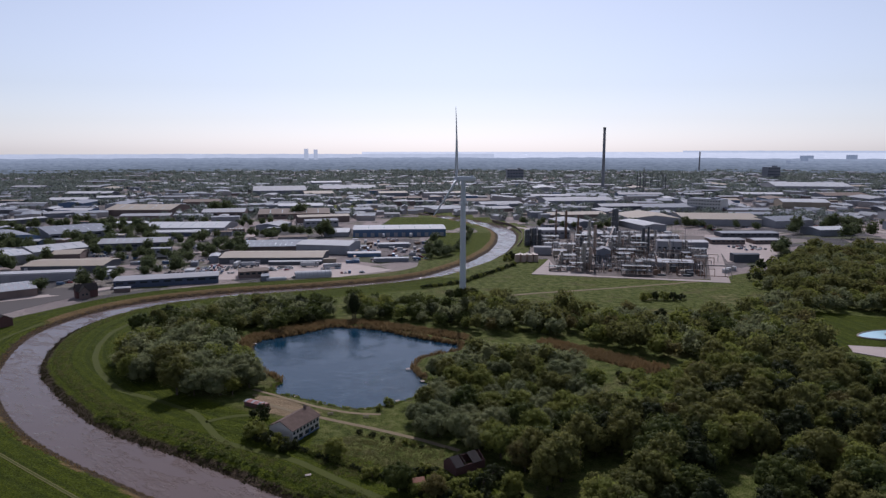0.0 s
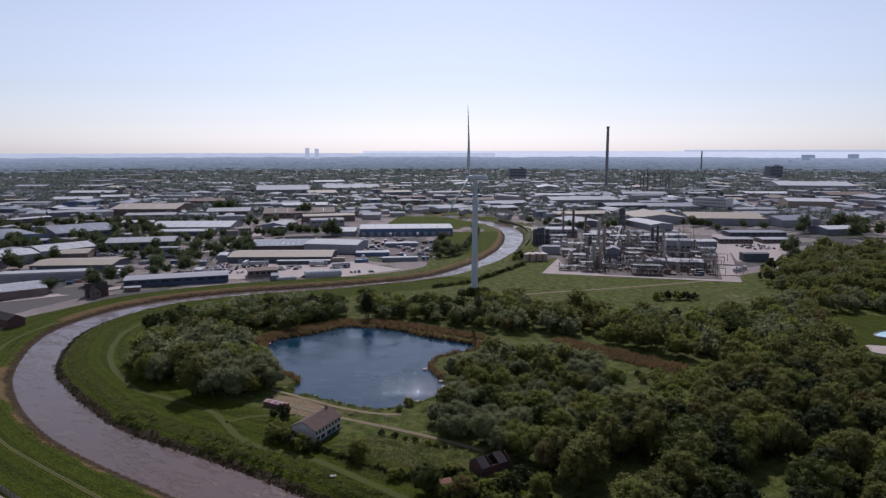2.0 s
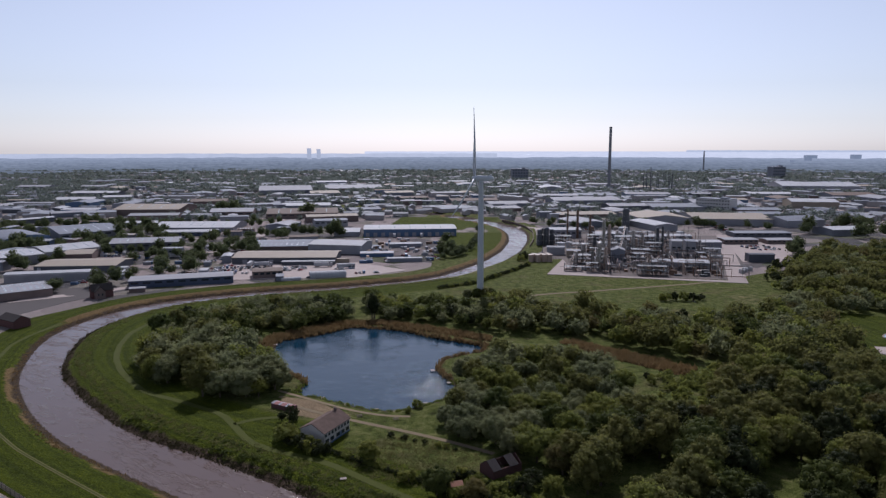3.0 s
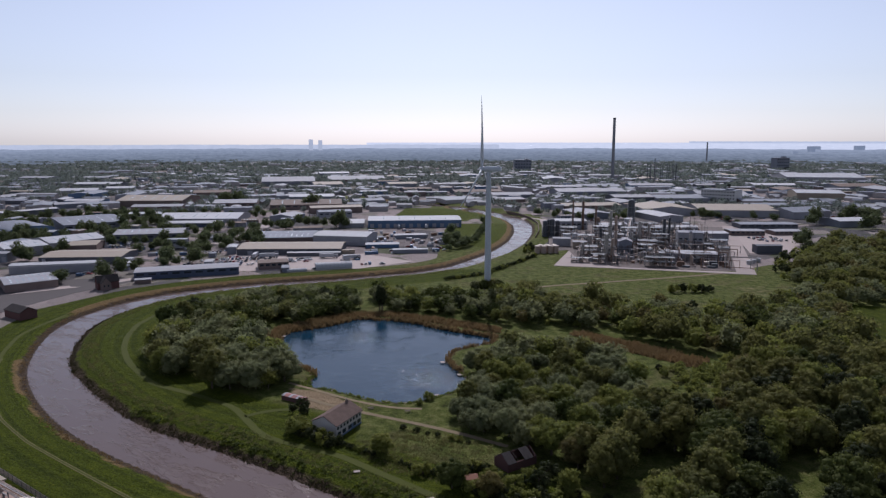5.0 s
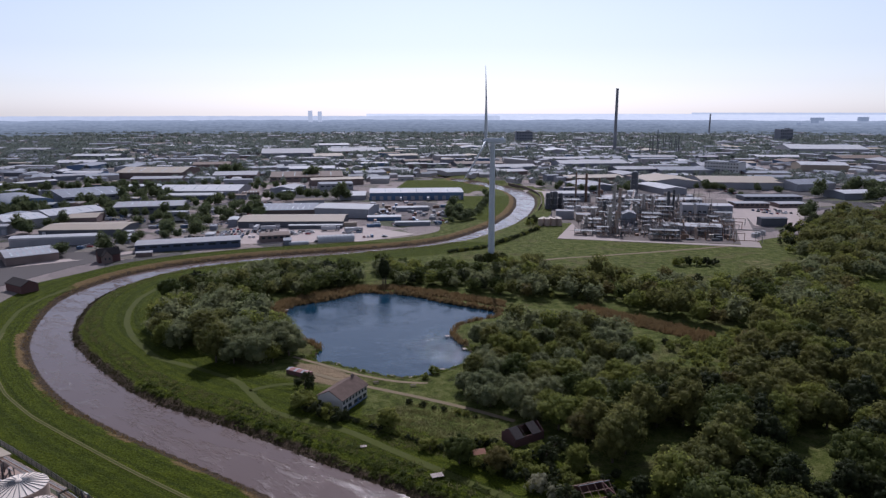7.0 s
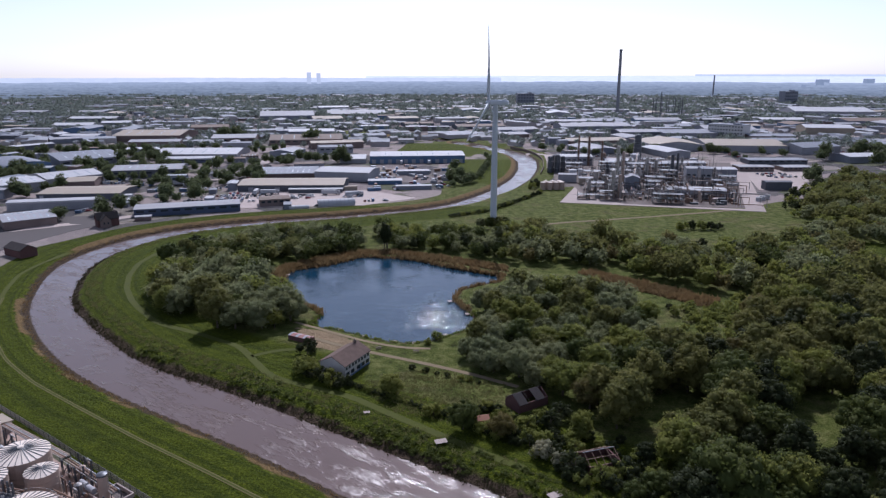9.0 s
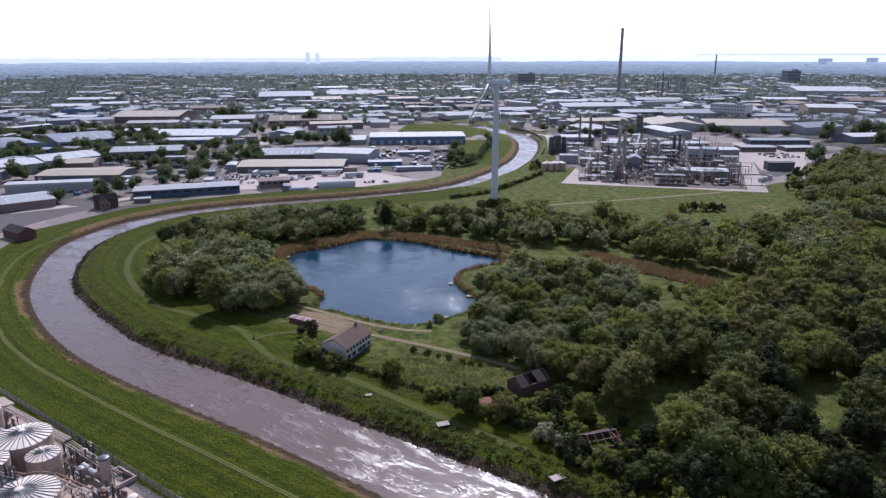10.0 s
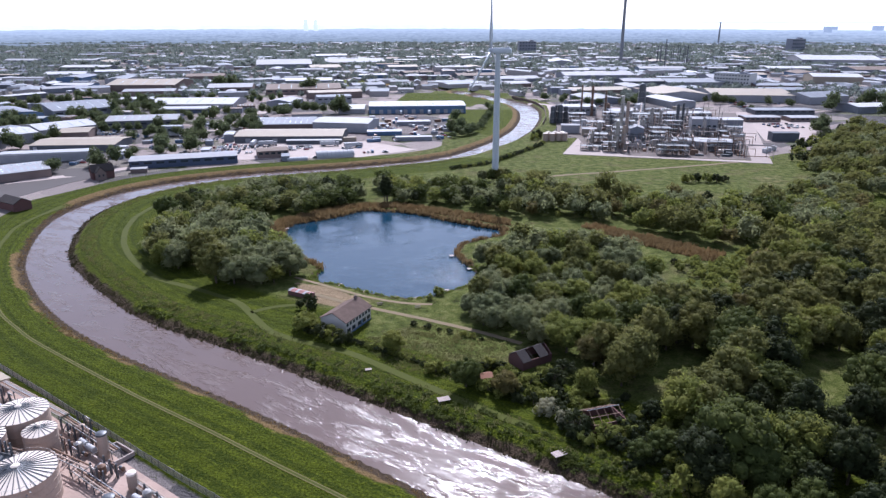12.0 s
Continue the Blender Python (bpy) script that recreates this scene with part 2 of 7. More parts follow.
def ground_material():
    n = Nodes("ground_cover")
    fine, mid, wide = n.noise(1.6, 5, 0.65), n.noise(0.22, 5, 0.6), n.noise(0.03, 4, 0.6)
    lush = n.ramp(n.math("ADD", n.math("MULTIPLY", fine, 0.75), n.math("MULTIPLY", mid, 0.25)),
                  (0.36, (0.020, 0.030, 0.002)), (0.5, (0.052, 0.066, 0.004)), (0.63, (0.102, 0.116, 0.007)))
    rough_grass = n.ramp(n.math("ADD", n.math("MULTIPLY", fine, 0.4), n.math("MULTIPLY", mid, 0.6)),
                         (0.36, (0.028, 0.034, 0.008)), (0.5, (0.080, 0.096, 0.020)), (0.66, (0.165, 0.158, 0.058)))
    rough_grass = n.mix(n.math("MULTIPLY", n.step(n.noise(0.045, 5, 0.65), 0.52, 0.64), 0.5), rough_grass, n.ramp(fine, (0.35, (0.070, 0.058, 0.024)), (0.65, (0.165, 0.135, 0.066))))
    c = n.mix(n.step(n.math("ADD", n.math("MULTIPLY", n.attr("lush"), 0.8), n.math("MULTIPLY", mid, 0.4)), 0.45, 0.75), rough_grass, lush)
    # mowing lines that follow the bank
    along = n.t.nodes.new("ShaderNodeCombineXYZ")
    n.link(n.math("ADD", n.attr("bank"), n.math("MULTIPLY", mid, 3.0)), along.inputs[0])
    lines = n.noise(0.4, 3, 0.6, vec=along.outputs[0])
    c = n.mix(n.math("MULTIPLY", n.math("MULTIPLY", n.step(lines, 0.46, 0.56), 0.85), n.step(n.attr("lush"), 0.65, 0.9)), c, n.mix(0.55, c, (0.014, 0.024, 0.004)))
    # yards, streets and car parks
    cell = n.node("ShaderNodeTexVoronoi", Scale=0.03)
    n.link(n.place(), cell.inputs["Vector"])
    sep = n.t.nodes.new("ShaderNodeSeparateColor")
    n.link(cell.outputs["Color"], sep.inputs[0])
    yard = n.ramp(sep.outputs[0], (0.0, (0.06, 0.058, 0.06)), (0.35, (0.14, 0.125, 0.12)), (0.62, (0.34, 0.275, 0.255)),
                  (0.78, (0.30, 0.25, 0.23)), (1.0, (0.09, 0.10, 0.05)))
    yard = n.mix(n.math("MULTIPLY", mid, 0.4), yard, (0.16, 0.145, 0.14))
    yard = n.mix(n.math("MULTIPLY", n.step(wide, 0.60, 0.68), 0.8), yard, (0.045, 0.058, 0.022))
    c = n.mix(n.step(n.math("ADD", n.attr("urban"), n.math("MULTIPLY", mid, 0.3)), 0.55, 0.75), c, yard)
    # reeds and old straw along water
    straw = n.ramp(fine, (0.3, (0.088, 0.058, 0.026)), (0.7, (0.21, 0.142, 0.064)))
    c = n.mix(n.step(n.math("ADD", n.attr("reed"), n.math("MULTIPLY", mid, 0.6)), 0.62, 0.9), c, straw)
    c = n.mix(n.step(n.math("ADD", n.attr("dirt"), n.math("MULTIPLY", mid, 0.4)), 0.55, 0.85), c,
              n.ramp(fine, (0.3, (0.17, 0.120, 0.070)), (0.7, (0.30, 0.225, 0.140))))
    mud = n.ramp(fine, (0.3, (0.030, 0.022, 0.014)), (0.7, (0.085, 0.060, 0.040)))
    edge = n.math("ADD", n.attr("bank"), n.math("MULTIPLY", n.math("SUBTRACT", mid, 0.5), 6.0))
    c = n.mix(n.step(edge, 4.6, 2.6), c, mud)
    n.bump(n.math("ADD", fine, n.math("MULTIPLY", mid, 2.0)), 1.0, 0.9)
    return n.done(c, 0.95, 0, 0.06)


M = {}
M["ground"] = ground_material()
M["river"] = water_material("muddy_river_water", (0.092, 0.062, 0.052), (0.120, 0.083, 0.070), (0.10, 0.26), 0.70, 0.24, 0.08, (-33, 2.8), 0.22, 0.48, 0.62)
M["pond"] = water_material("pond_water", (0.007, 0.028, 0.052), (0.010, 0.035, 0.060), (0.035, 0.055), 1.2, 0.29, 0.03, None, 0.024, 0.40, 0.66)
# wood leaf colours hold a little extra blue for haze
M["leaf_oak"] = leaf_material("leaf_oak", (0.031, 0.043, 0.011), (0.100, 0.120, 0.031), 0.40)
M["leaf_olive"] = leaf_material("leaf_olive", (0.066, 0.072, 0.021), (0.194, 0.195, 0.062), 0.52)
M["leaf_willow"] = leaf_material("leaf_willow", (0.086, 0.104, 0.046), (0.236, 0.252, 0.124), 0.55)
M["leaf_fresh"] = leaf_material("leaf_fresh", (0.072, 0.092, 0.020), (0.218, 0.234, 0.056), 0.52)
M["leaf_dark"] = leaf_material("leaf_dark", (0.014, 0.020, 0.008), (0.046, 0.056, 0.020), 0.30)
M["leaf_estate"] = leaf_material("leaf_estate", (0.046, 0.062, 0.027), (0.125, 0.150, 0.070), 0.5)
M["leaf_bronze"] = leaf_material("leaf_bronze", (0.066, 0.062, 0.022), (0.185, 0.158, 0.056), 0.5)
M["leaf_blossom"] = leaf_material("leaf_blossom", (0.090, 0.100, 0.045), (0.300, 0.295, 0.200), 0.4)
# pale blue-green: distance haze is put into the town leaves' colour
M["leaf_far_hazed"] = leaf_material("leaf_town_hazed", (0.088, 0.112, 0.096), (0.180, 0.206, 0.178), 0.55)
# the bluish sheen adds to this haze veil on crowns seen at grazing angles
for soft in ("leaf_far_hazed",):
    hazed_bsdf = M[soft].node_tree.nodes["Principled BSDF"]
    hazed_bsdf.inputs["Sheen Weight"].default_value = 0.4
    hazed_bsdf.inputs["Sheen Roughness"].default_value = 0.5
    hazed_bsdf.inputs["Sheen Tint"].default_value = (0.85, 0.92, 1.0, 1)
M["bark"] = painted("bark", (0.10, 0.075, 0.055), 0.9, small=4, bump=0.5)
M["white_sheet"] = painted("white_sheet_roof", (0.47, 0.465, 0.475), 0.62, ribs=1.2)
M["pale_sheet"] = painted("pale_grey_sheet", (0.32, 0.315, 0.33), 0.62, ribs=1.2)
# grey sheet is tinted blue to carry some of the town's haze
M["grey_sheet"] = painted("grey_sheet", (0.22, 0.23, 0.26), 0.6, ribs=1.2)
M["tan_sheet"] = painted("tan_fibre_cement", (0.33, 0.275, 0.215), 0.6, ribs=0.9)
M["brown_roof"] = painted("brown_roof", (0.17, 0.125, 0.10), 0.7, ribs=0.9)
M["blue_sheet"] = painted("blue_sheet", (0.07, 0.13, 0.23), 0.45, ribs=1.0)
M["navy_sheet"] = painted("navy_sheet", (0.045, 0.065, 0.12), 0.45, ribs=1.0)
M["old_brick"] = painted("old_brick", (0.12, 0.065, 0.06), 0.9)
M["old_slate"] = painted("old_slate", (0.058, 0.050, 0.048), 0.9, vary=0.4, big=0.4)
# brick, house walls and dark cladding lightened: town haze is in their colour
M["brick"] = painted("red_brick", (0.19, 0.145, 0.13), 0.85, small=6, bump=0.3)
M["house_wall"] = painted("house_wall", (0.36, 0.33, 0.315), 0.8, vary=0.35, big=0.02, small=0.3)
M["dark_wall"] = painted("dark_cladding", (0.115, 0.12, 0.135), 0.6, ribs=1.0)
M["render_wall"] = painted("white_render", (0.52, 0.49, 0.46), 0.7, vary=0.12, small=1.2)
M["rooflight"] = painted("rooflight", (0.42, 0.46, 0.48), 0.25, vary=0.15)
# slate of the far roofs, lifted and blued so its colour holds haze
M["slate"] = painted("slate", (0.23, 0.24, 0.265), 0.55, ribs=2.0)
M["house_tiles"] = painted("house_tiles", (0.120, 0.084, 0.070), 0.9, vary=0.5, big=0.5, small=2.0, bump=0.4)
M["glass"] = painted("window_glass", (0.03, 0.04, 0.05), 0.15, vary=0.3)
M["concrete"] = painted("concrete", (0.38, 0.315, 0.285), 0.8, small=1.5, bump=0.2)
M["works_ground"] = painted("works_ground", (0.145, 0.12, 0.108), 0.85, vary=0.4, big=0.08, small=0.8)
M["yard_concrete"] = painted("yard_concrete", (0.40, 0.295, 0.245), 0.8, vary=0.45, big=0.15, small=1.2)
M["asphalt"] = painted("asphalt", (0.105, 0.092, 0.088), 0.85, small=3.0)
M["gravel"] = painted("worn_track", (0.20, 0.155, 0.095), 0.9, big=0.3, small=1.5, bump=0.4)
M["rut"] = painted("worn_rut", (0.125, 0.112, 0.045), 0.9, big=0.3, small=1.5)
M["mown"] = painted("mown_grass", (0.062, 0.070, 0.013), 0.9, vary=0.3, big=0.25, small=2.0, bump=0.4)
M["steel"] = painted("galvanised_steel", (0.38, 0.355, 0.33), 0.4, 0.6)
M["dark_steel"] = painted("dark_steel", (0.085, 0.09, 0.10), 0.5, 0.3)
M["rust_steel"] = painted("rusty_steel", (0.20, 0.12, 0.08), 0.7, 0.2)
M["chimney"] = painted("chimney_concrete", (0.22, 0.225, 0.24), 0.8, vary=0.15)
M["turbine"] = painted("turbine_coating", (0.50, 0.53, 0.57), 0.4, vary=0.06)
M["tank"] = painted("tank_shell", (0.39, 0.30, 0.245), 0.6, 0.05, vary=0.25, big=0.3)
M["tank_roof"] = painted("tank_roof", (0.68, 0.59, 0.51), 0.65, 0.0, vary=0.2, big=0.3)
M["red_paint"] = painted("red_paint", (0.22, 0.055, 0.045), 0.5)
M["tyre"] = painted("tyre", (0.02, 0.02, 0.02), 0.8)


# ---------------------------------------------------------------- plan
def resample(points, step):
    p = np.array(points, float)
    seg = np.r_[0, np.cumsum(np.hypot(*np.diff(p[:, :2], axis=0).T))]
    k = np.linspace(0, seg[-1], max(2, int(seg[-1] / step)))
    out = np.stack([np.interp(k, seg, p[:, i]) for i in range(p.shape[1])], 1)
    for _ in range(3):
        out[1:-1] = (out[:-2] + 2 * out[1:-1] + out[2:]) / 4
    return out


RIVER = resample([(-330, 1180, 20), (-175, 1140, 20), (-84, 1115, 20), (-5, 1000, 20), (30, 935, 20), (50, 890, 22), (58, 855, 23), (61, 802, 20), (55, 736, 18), (43, 672, 16),
                  (24, 613, 14), (8, 580, 12), (-15, 537, 12), (-45, 512, 10), (-99, 485, 12), (-153, 465, 14), (-188, 443, 15), (-203, 426, 17),
                  (-214, 402, 17), (-218, 378, 17), (-217, 360, 17), (-211, 339, 16), (-203, 318, 15), (-193, 297, 15), (-181, 281, 16), (-164, 262, 18), (-147, 245, 18), (-132, 232, 17),
                  (-115, 221, 18), (-90, 207, 20), (-61, 189, 19), (-38, 174, 20), (-18, 161, 21), (-2, 150, 22), (25, 132, 23), (70, 98, 24), (150, 40, 26), (280, -50, 26)], 7.0)
POND = [(-100, 339), (-98, 350), (-88, 355), (-78, 363), (-68, 375), (-53, 374), (-38, 369), (-22, 357), (-6, 347), (5, 342), (3, 333),
        (-6, 327), (-15, 320), (-18, 306), (-14, 296), (-9, 282), (-10, 273), (-15, 267), (-22, 261), (-30, 256), (-39, 257), (-50, 262),
        (-62, 269), (-72, 273), (-71, 284), (-72, 290), (-80, 296), (-91, 312), (-97, 324)]
WATER_RIVER, WATER_POND = -2.5, -1.0


def river_distance(x, y):
    """Distance to the river's edge (negative in it), and the side: above 0 on the town's side."""
    best, side = np.full(x.shape, 1e9), np.zeros(x.shape)
    for (ax, ay, aw), (bx, by, bw) in zip(RIVER[:-1], RIVER[1:]):
        dx, dy = bx - ax, by - ay
        k = np.clip(((x - ax) * dx + (y - ay) * dy) / (dx * dx + dy * dy), 0, 1)
        d = np.hypot(x - ax - k * dx, y - ay - k * dy) - (aw + k * (bw - aw)) / 2
        near = d < best
        best = np.where(near, d, best)
        side = np.where(near, -(dx * (y - ay) - dy * (x - ax)), side)
    return best, side


def area_distance(poly, x, y):
    """Signed distance to a closed outline, negative inside."""
    best, inside = np.full(x.shape, 1e9), np.zeros(x.shape, bool)
    for (ax, ay), (bx, by) in zip(poly, poly[1:] + poly[:1]):
        dx, dy = bx - ax, by - ay
        k = np.clip(((x - ax) * dx + (y - ay) * dy) / (dx * dx + dy * dy), 0, 1)
        best = np.minimum(best, np.hypot(x - ax - k * dx, y - ay - k * dy))
        if ay != by:
            inside ^= ((ay > y) != (by > y)) & (x < (bx - ax) * (y - ay) / (by - ay) + ax)
    return np.where(inside, -best, best)


def inside(poly, x, y):
    hit = False
    ax, ay = poly[-1]
    for bx, by in poly:
        if (ay > y) != (by > y) and x < (bx - ax) * (y - ay) / (by - ay) + ax:
            hit = not hit
        ax, ay = bx, by
    return hit


def river_gap(x, y):
    """Roughly how far a point lies from the river's edge."""
    return float(np.min(np.hypot(RIVER[:, 0] - x, RIVER[:, 1] - y) - RIVER[:, 2] / 2))


def smooth(lo, hi, v):
    k = np.clip((v - lo) / (hi - lo), 0, 1)
    return k * k * (3 - 2 * k)


def height(x, y):
    d, side = river_distance(x, y)
    p = area_distance(POND, x, y)
    z = -4.2 + 1.5 * smooth(-6, 0, d) + 2.7 * smooth(-0.5, 7, d)
    z = z + 0.7 * smooth(8, 14, d) * (1 - smooth(19, 28, d))
    z = z + 0.22 * np.sin(x * 0.11 + 1.3 * np.sin(y * 0.05)) * np.sin(y * 0.09 + 0.7) * smooth(6, 20, d) * (1 - smooth(500, 700, y))
    return np.minimum(z, -2.6 + 2.6 * smooth(-4, 3.5, p))


def ground_z(x, y):
    return float(height(np.array([x], float), np.array([y], float))[0])


for matt in ("tank", "tank_roof", "old_slate", "old_brick", "asphalt", "dark_wall", "brick", "house_wall", "white_sheet", "pale_sheet", "grey_sheet", "tan_sheet", "brown_roof", "slate", "mown", "rut", "gravel", "house_tiles", "concrete", "works_ground", "yard_concrete"):
    M[matt].node_tree.nodes["Principled BSDF"].inputs["Specular IOR Level"].default_value = 0.1

GREEN = [(-30, 640), (0, 640), (45, 640), (60, 605), (84, 612), (100, 545), (200, 520), (225, 540), (330, 600), (420, 640), (900, 620), (900, -600), (-130, -600), (-60, 140), (-150, 199),
         (-205, 250), (-246, 330), (-254, 390), (-226, 445), (-170, 484), (-90, 508), (-30, 545)]
REEDS = [[(43, 346), (60, 325), (90, 296), (98, 306), (74, 330), (50, 350)], [(-112, 348), (-100, 330), (-84, 300), (-70, 282), (-66, 292), (-92, 345), (-72, 378), (-50, 379), (-10, 358), (8, 348), (10, 356), (-18, 372), (-50, 388), (-75, 384)]]
DIRT = [(-78, 268), (-63, 263), (-48, 250), (-56, 245), (-68, 250)]
FIELD_FAR = [(-100, 830), (-90, 1010), (60, 1000), (20, 900), (30, 860), (-20, 830), (-30, 740), (-5, 640), (20, 600), (45, 680), (50, 800)]
PADDOCK = [(-46, 221), (-45, 241), (-22, 239), (3, 215), (-8, 203), (-17, 206)]
LAWN = [(203, 386), (219, 415), (248, 402), (320, 398), (320, 330), (195, 332), (190, 348)]


# ---------------------------------------------------------------- ground and water
def axis(fine_lo, fine_hi, step, lo, hi):
    mid = list(np.arange(fine_lo, fine_hi + step, step))
    a, s = [mid[0]], step
    while a[0] > lo:
        s *= 1.12
        a.insert(0, a[0] - s)
    b, s = [mid[-1]], step
    while b[-1] < hi:
        s *= 1.12
        b.append(b[-1] + s)
    return np.array(a[:-1] + mid + b[1:])


def grid_faces(nx, ny):
    i = np.arange(nx - 1)[None, :] + nx * np.arange(ny - 1)[:, None]
    i = i.ravel()
    return np.stack([i, i + 1, i + nx + 1, i + nx], 1)


def make_ground():
    gx, gy = axis(-290, 270, 2.5, -5200, 5200), axis(90, 640, 2.5, -900, 5600)
    x, y = [a.ravel() for a in np.meshgrid(gx, gy)]
    verts = np.stack([x, y, height(x, y)], 1)
    me = array_mesh("ground", verts, grid_faces(len(gx), len(gy)), M["ground"])
    d, side = river_distance(x, y)
    p = area_distance(POND, x, y)
    green = area_distance(GREEN, x, y)
    town = smooth(-2, 4, green) * smooth(20, 26, d) * smooth(-3, 3, area_distance(FIELD_FAR, x, y))
    town = town * smooth(3, 6, np.minimum(area_distance(LAWN, x, y) + 10, 20))
    reed = np.maximum.reduce([smooth(2.5, -2.5, area_distance(r, x, y)) for r in REEDS])
    patchy = smooth(-0.6, 0.8, np.sin(x * 0.045 + 2.5) + np.sin(y * 0.062 + 2.5) + 0.5 * np.sin(x * 0.17 - y * 0.11))
    reed = np.maximum(reed, 0.9 * patchy * smooth(8, 4, d) * (side > 0) * smooth(1, 3, d))
    reed = np.maximum(reed, 0.85 * smooth(10.5, 7, d) * (side > 0) * smooth(365, 400, y) * smooth(0.5, 2, d))
    reed = np.maximum(reed, 0.55 * smooth(4, 1, p) * (p > 0) * smooth(275, 300, y))
    lush = np.maximum(smooth(46, 26, d) * (y < 520) * (1 - 0.9 * smooth(2, -3, area_distance(PADDOCK, x, y))), smooth(2, -3, area_distance(LAWN, x, y)))
    lush = np.maximum(lush, 0.7 * smooth(5, -5, area_distance(FIELD_FAR, x, y)))
    lush = np.maximum(lush, 0.22 * smooth(380, 430, y) * (x > -20))
    dirt = np.maximum(smooth(3, -2, area_distance(DIRT, x, y)), 0.42 * smooth(6, -8, area_distance([(160, 424), (168, 468), (202, 474), (188, 432)], x, y)))
    for name, value in (("bank", np.minimum(d, p + 1.2)), ("urban", town), ("reed", reed), ("lush", lush), ("dirt", dirt)):
        me.attributes.new(name, "FLOAT", "POINT").data.foreach_set("value", value.astype(np.float32))
    me.polygons.foreach_set("use_smooth", [True] * len(me.polygons))
    return tagged(new("ground", me), "grassy river plain with muddy banks and paved yards", "ground", kind="structure")


make_ground()


def make_river():
    geo = Geo()
    n = len(RIVER)
    way = np.gradient(RIVER[:, :2], axis=0)
    way /= np.hypot(way[:, 0], way[:, 1])[:, None]
    for (x, y, w), (dx, dy) in zip(RIVER, way):
        for k in (-1, -0.33, 0.33, 1):
            geo.v.append((x - dy * k * (w / 2 + 1.5), y + dx * k * (w / 2 + 1.5), WATER_RIVER))
    geo.f = [(4 * i + j, 4 * i + j + 4, 4 * i + j + 5, 4 * i + j + 1) for i in range(n - 1) for j in range(3)]
    me = geo.mesh("river_water", M["river"])
    return tagged(new("river_water", me), "muddy brown tidal river water with wind ripples", "river", kind="structure")


make_river()
pond_geo = Geo()
pond_geo.add([(-43 + (x + 43) * 1.04, 312 + (y - 312) * 1.04, WATER_POND) for x, y in POND][::-1], [tuple(range(len(POND)))])
tagged(new("pond_water", pond_geo.mesh("pond_water", M["pond"])), "dark blue fishing pond with a rippled surface", "pond", kind="structure")


def ribbon(name, points, width, material, label, category, lift=0.07):
    line = resample([(x, y, 0) for x, y in points], 3.0)
    way = np.gradient(line[:, :2], axis=0)
    way /= np.hypot(way[:, 0], way[:, 1])[:, None] + 1e-9
    rows = [(x - dy * k * width / 2, y + dx * k * width / 2) for (x, y, _), (dx, dy) in zip(line, way) for k in (-1, 0, 1)]
    xs, ys = np.array(rows).T
    geo = Geo()
    zs = height(xs, ys) + lift
    geo.v = list(zip(xs.tolist(), ys.tolist(), zs.tolist()))
    geo.f = [(3 * i + j, 3 * i + j + 1, 3 * i + j + 4, 3 * i + j + 3) for i in range(len(line) - 1) for j in range(2)]
    return tagged(new(name, geo.mesh(name, material)), label, category, kind="structure")


def slab(name, outline, material, label, category, lift=0.12):
    geo = Geo()
    n = len(outline)
    geo.add([(x, y, -0.4) for x, y in outline] + [(x, y, lift) for x, y in outline],
            [tuple(range(n, 2 * n)), tuple(range(n - 1, -1, -1))] + [(i, (i + 1) % n, n + (i + 1) % n, n + i) for i in range(n)])
    return tagged(new(name, geo.mesh(name, material)), label, category, kind="structure")


LEFT_PATH = [(-215, 300), (-200, 268), (-171, 235), (-151, 218), (-132, 205), (-102, 185), (-76, 169), (-56, 156), (-40, 146), (-10, 126)]
INNER_PATH = [(-172, 396), (-181, 380), (-182, 359), (-176, 335), (-167.5, 315), (-156, 296.5), (-143, 281), (-133, 270.5), (-124, 266), (-113, 260.5), (-94, 249), (-84, 235), (-76, 224), (-64, 218),
              (-48, 211), (-33, 199), (-20, 189), (-10, 181), (2, 173)]
ribbon("footpath", LEFT_PATH, 0.9, M["mown"], "mown grass path along the flood bank", "path", 0.06)
for k in (-0.45, 0.45):
    ribbon("wheel_rut", [(x + k * 0.45, y + k * 0.8) for x, y in LEFT_PATH], 0.28, M["rut"], "thin worn wheel rut in the mown grass path", "path", 0.09)
ribbon("footpath", INNER_PATH, 2.6, M["mown"], "mown grass path along the flood bank", "path")
ribbon("footpath", [(-212, 292), (-221, 310), (-231, 336), (-232, 353), (-231, 379)], 2.0, M["mown"], "mown grass path along the flood bank", "path")
ribbon("footpath", [(-87, 240), (-82, 245), (-75, 247), (-66, 247)], 2.2, M["mown"], "mown grass path beside the old house", "path")
ribbon("footpath", [(-80, 274), (-65, 264.5), (-49, 255), (-34, 249), (-25, 248.5)], 1.6, M["gravel"], "pale gravel path along the pond shore", "path", 0.1)
ribbon("dirt_track", [(-70, 258), (-59, 251), (-46, 245), (-25, 235), (-7, 226), (4, 219)], 2.0, M["gravel"], "pale worn dirt track past the old house", "track", 0.09)
ribbon("dirt_track", [(14, 446), (24, 449), (52, 463), (92, 476), (133, 490), (165, 503), (180, 508)], 3.2, M["gravel"], "straight pale track across the rough field", "track")
ribbon("footpath", [(6, 300), (10, 290), (8, 280), (2, 275)], 1.5, M["gravel"], "short gravel path through the trees at the pond", "path")
slab("pavement", [(-360, 400), (-300, 372), (-272, 376), (-258, 430), (-236, 470), (-250, 482), (-300, 470)], M["asphalt"], "dark worn asphalt lots beside the cottage", "yard", 0.03)
ribbon("road", [(-345, 402), (-295, 432), (-262, 456), (-240, 478), (-222, 498)], 9, M["concrete"], "pale concrete works road beside the river", "road", 0.1)
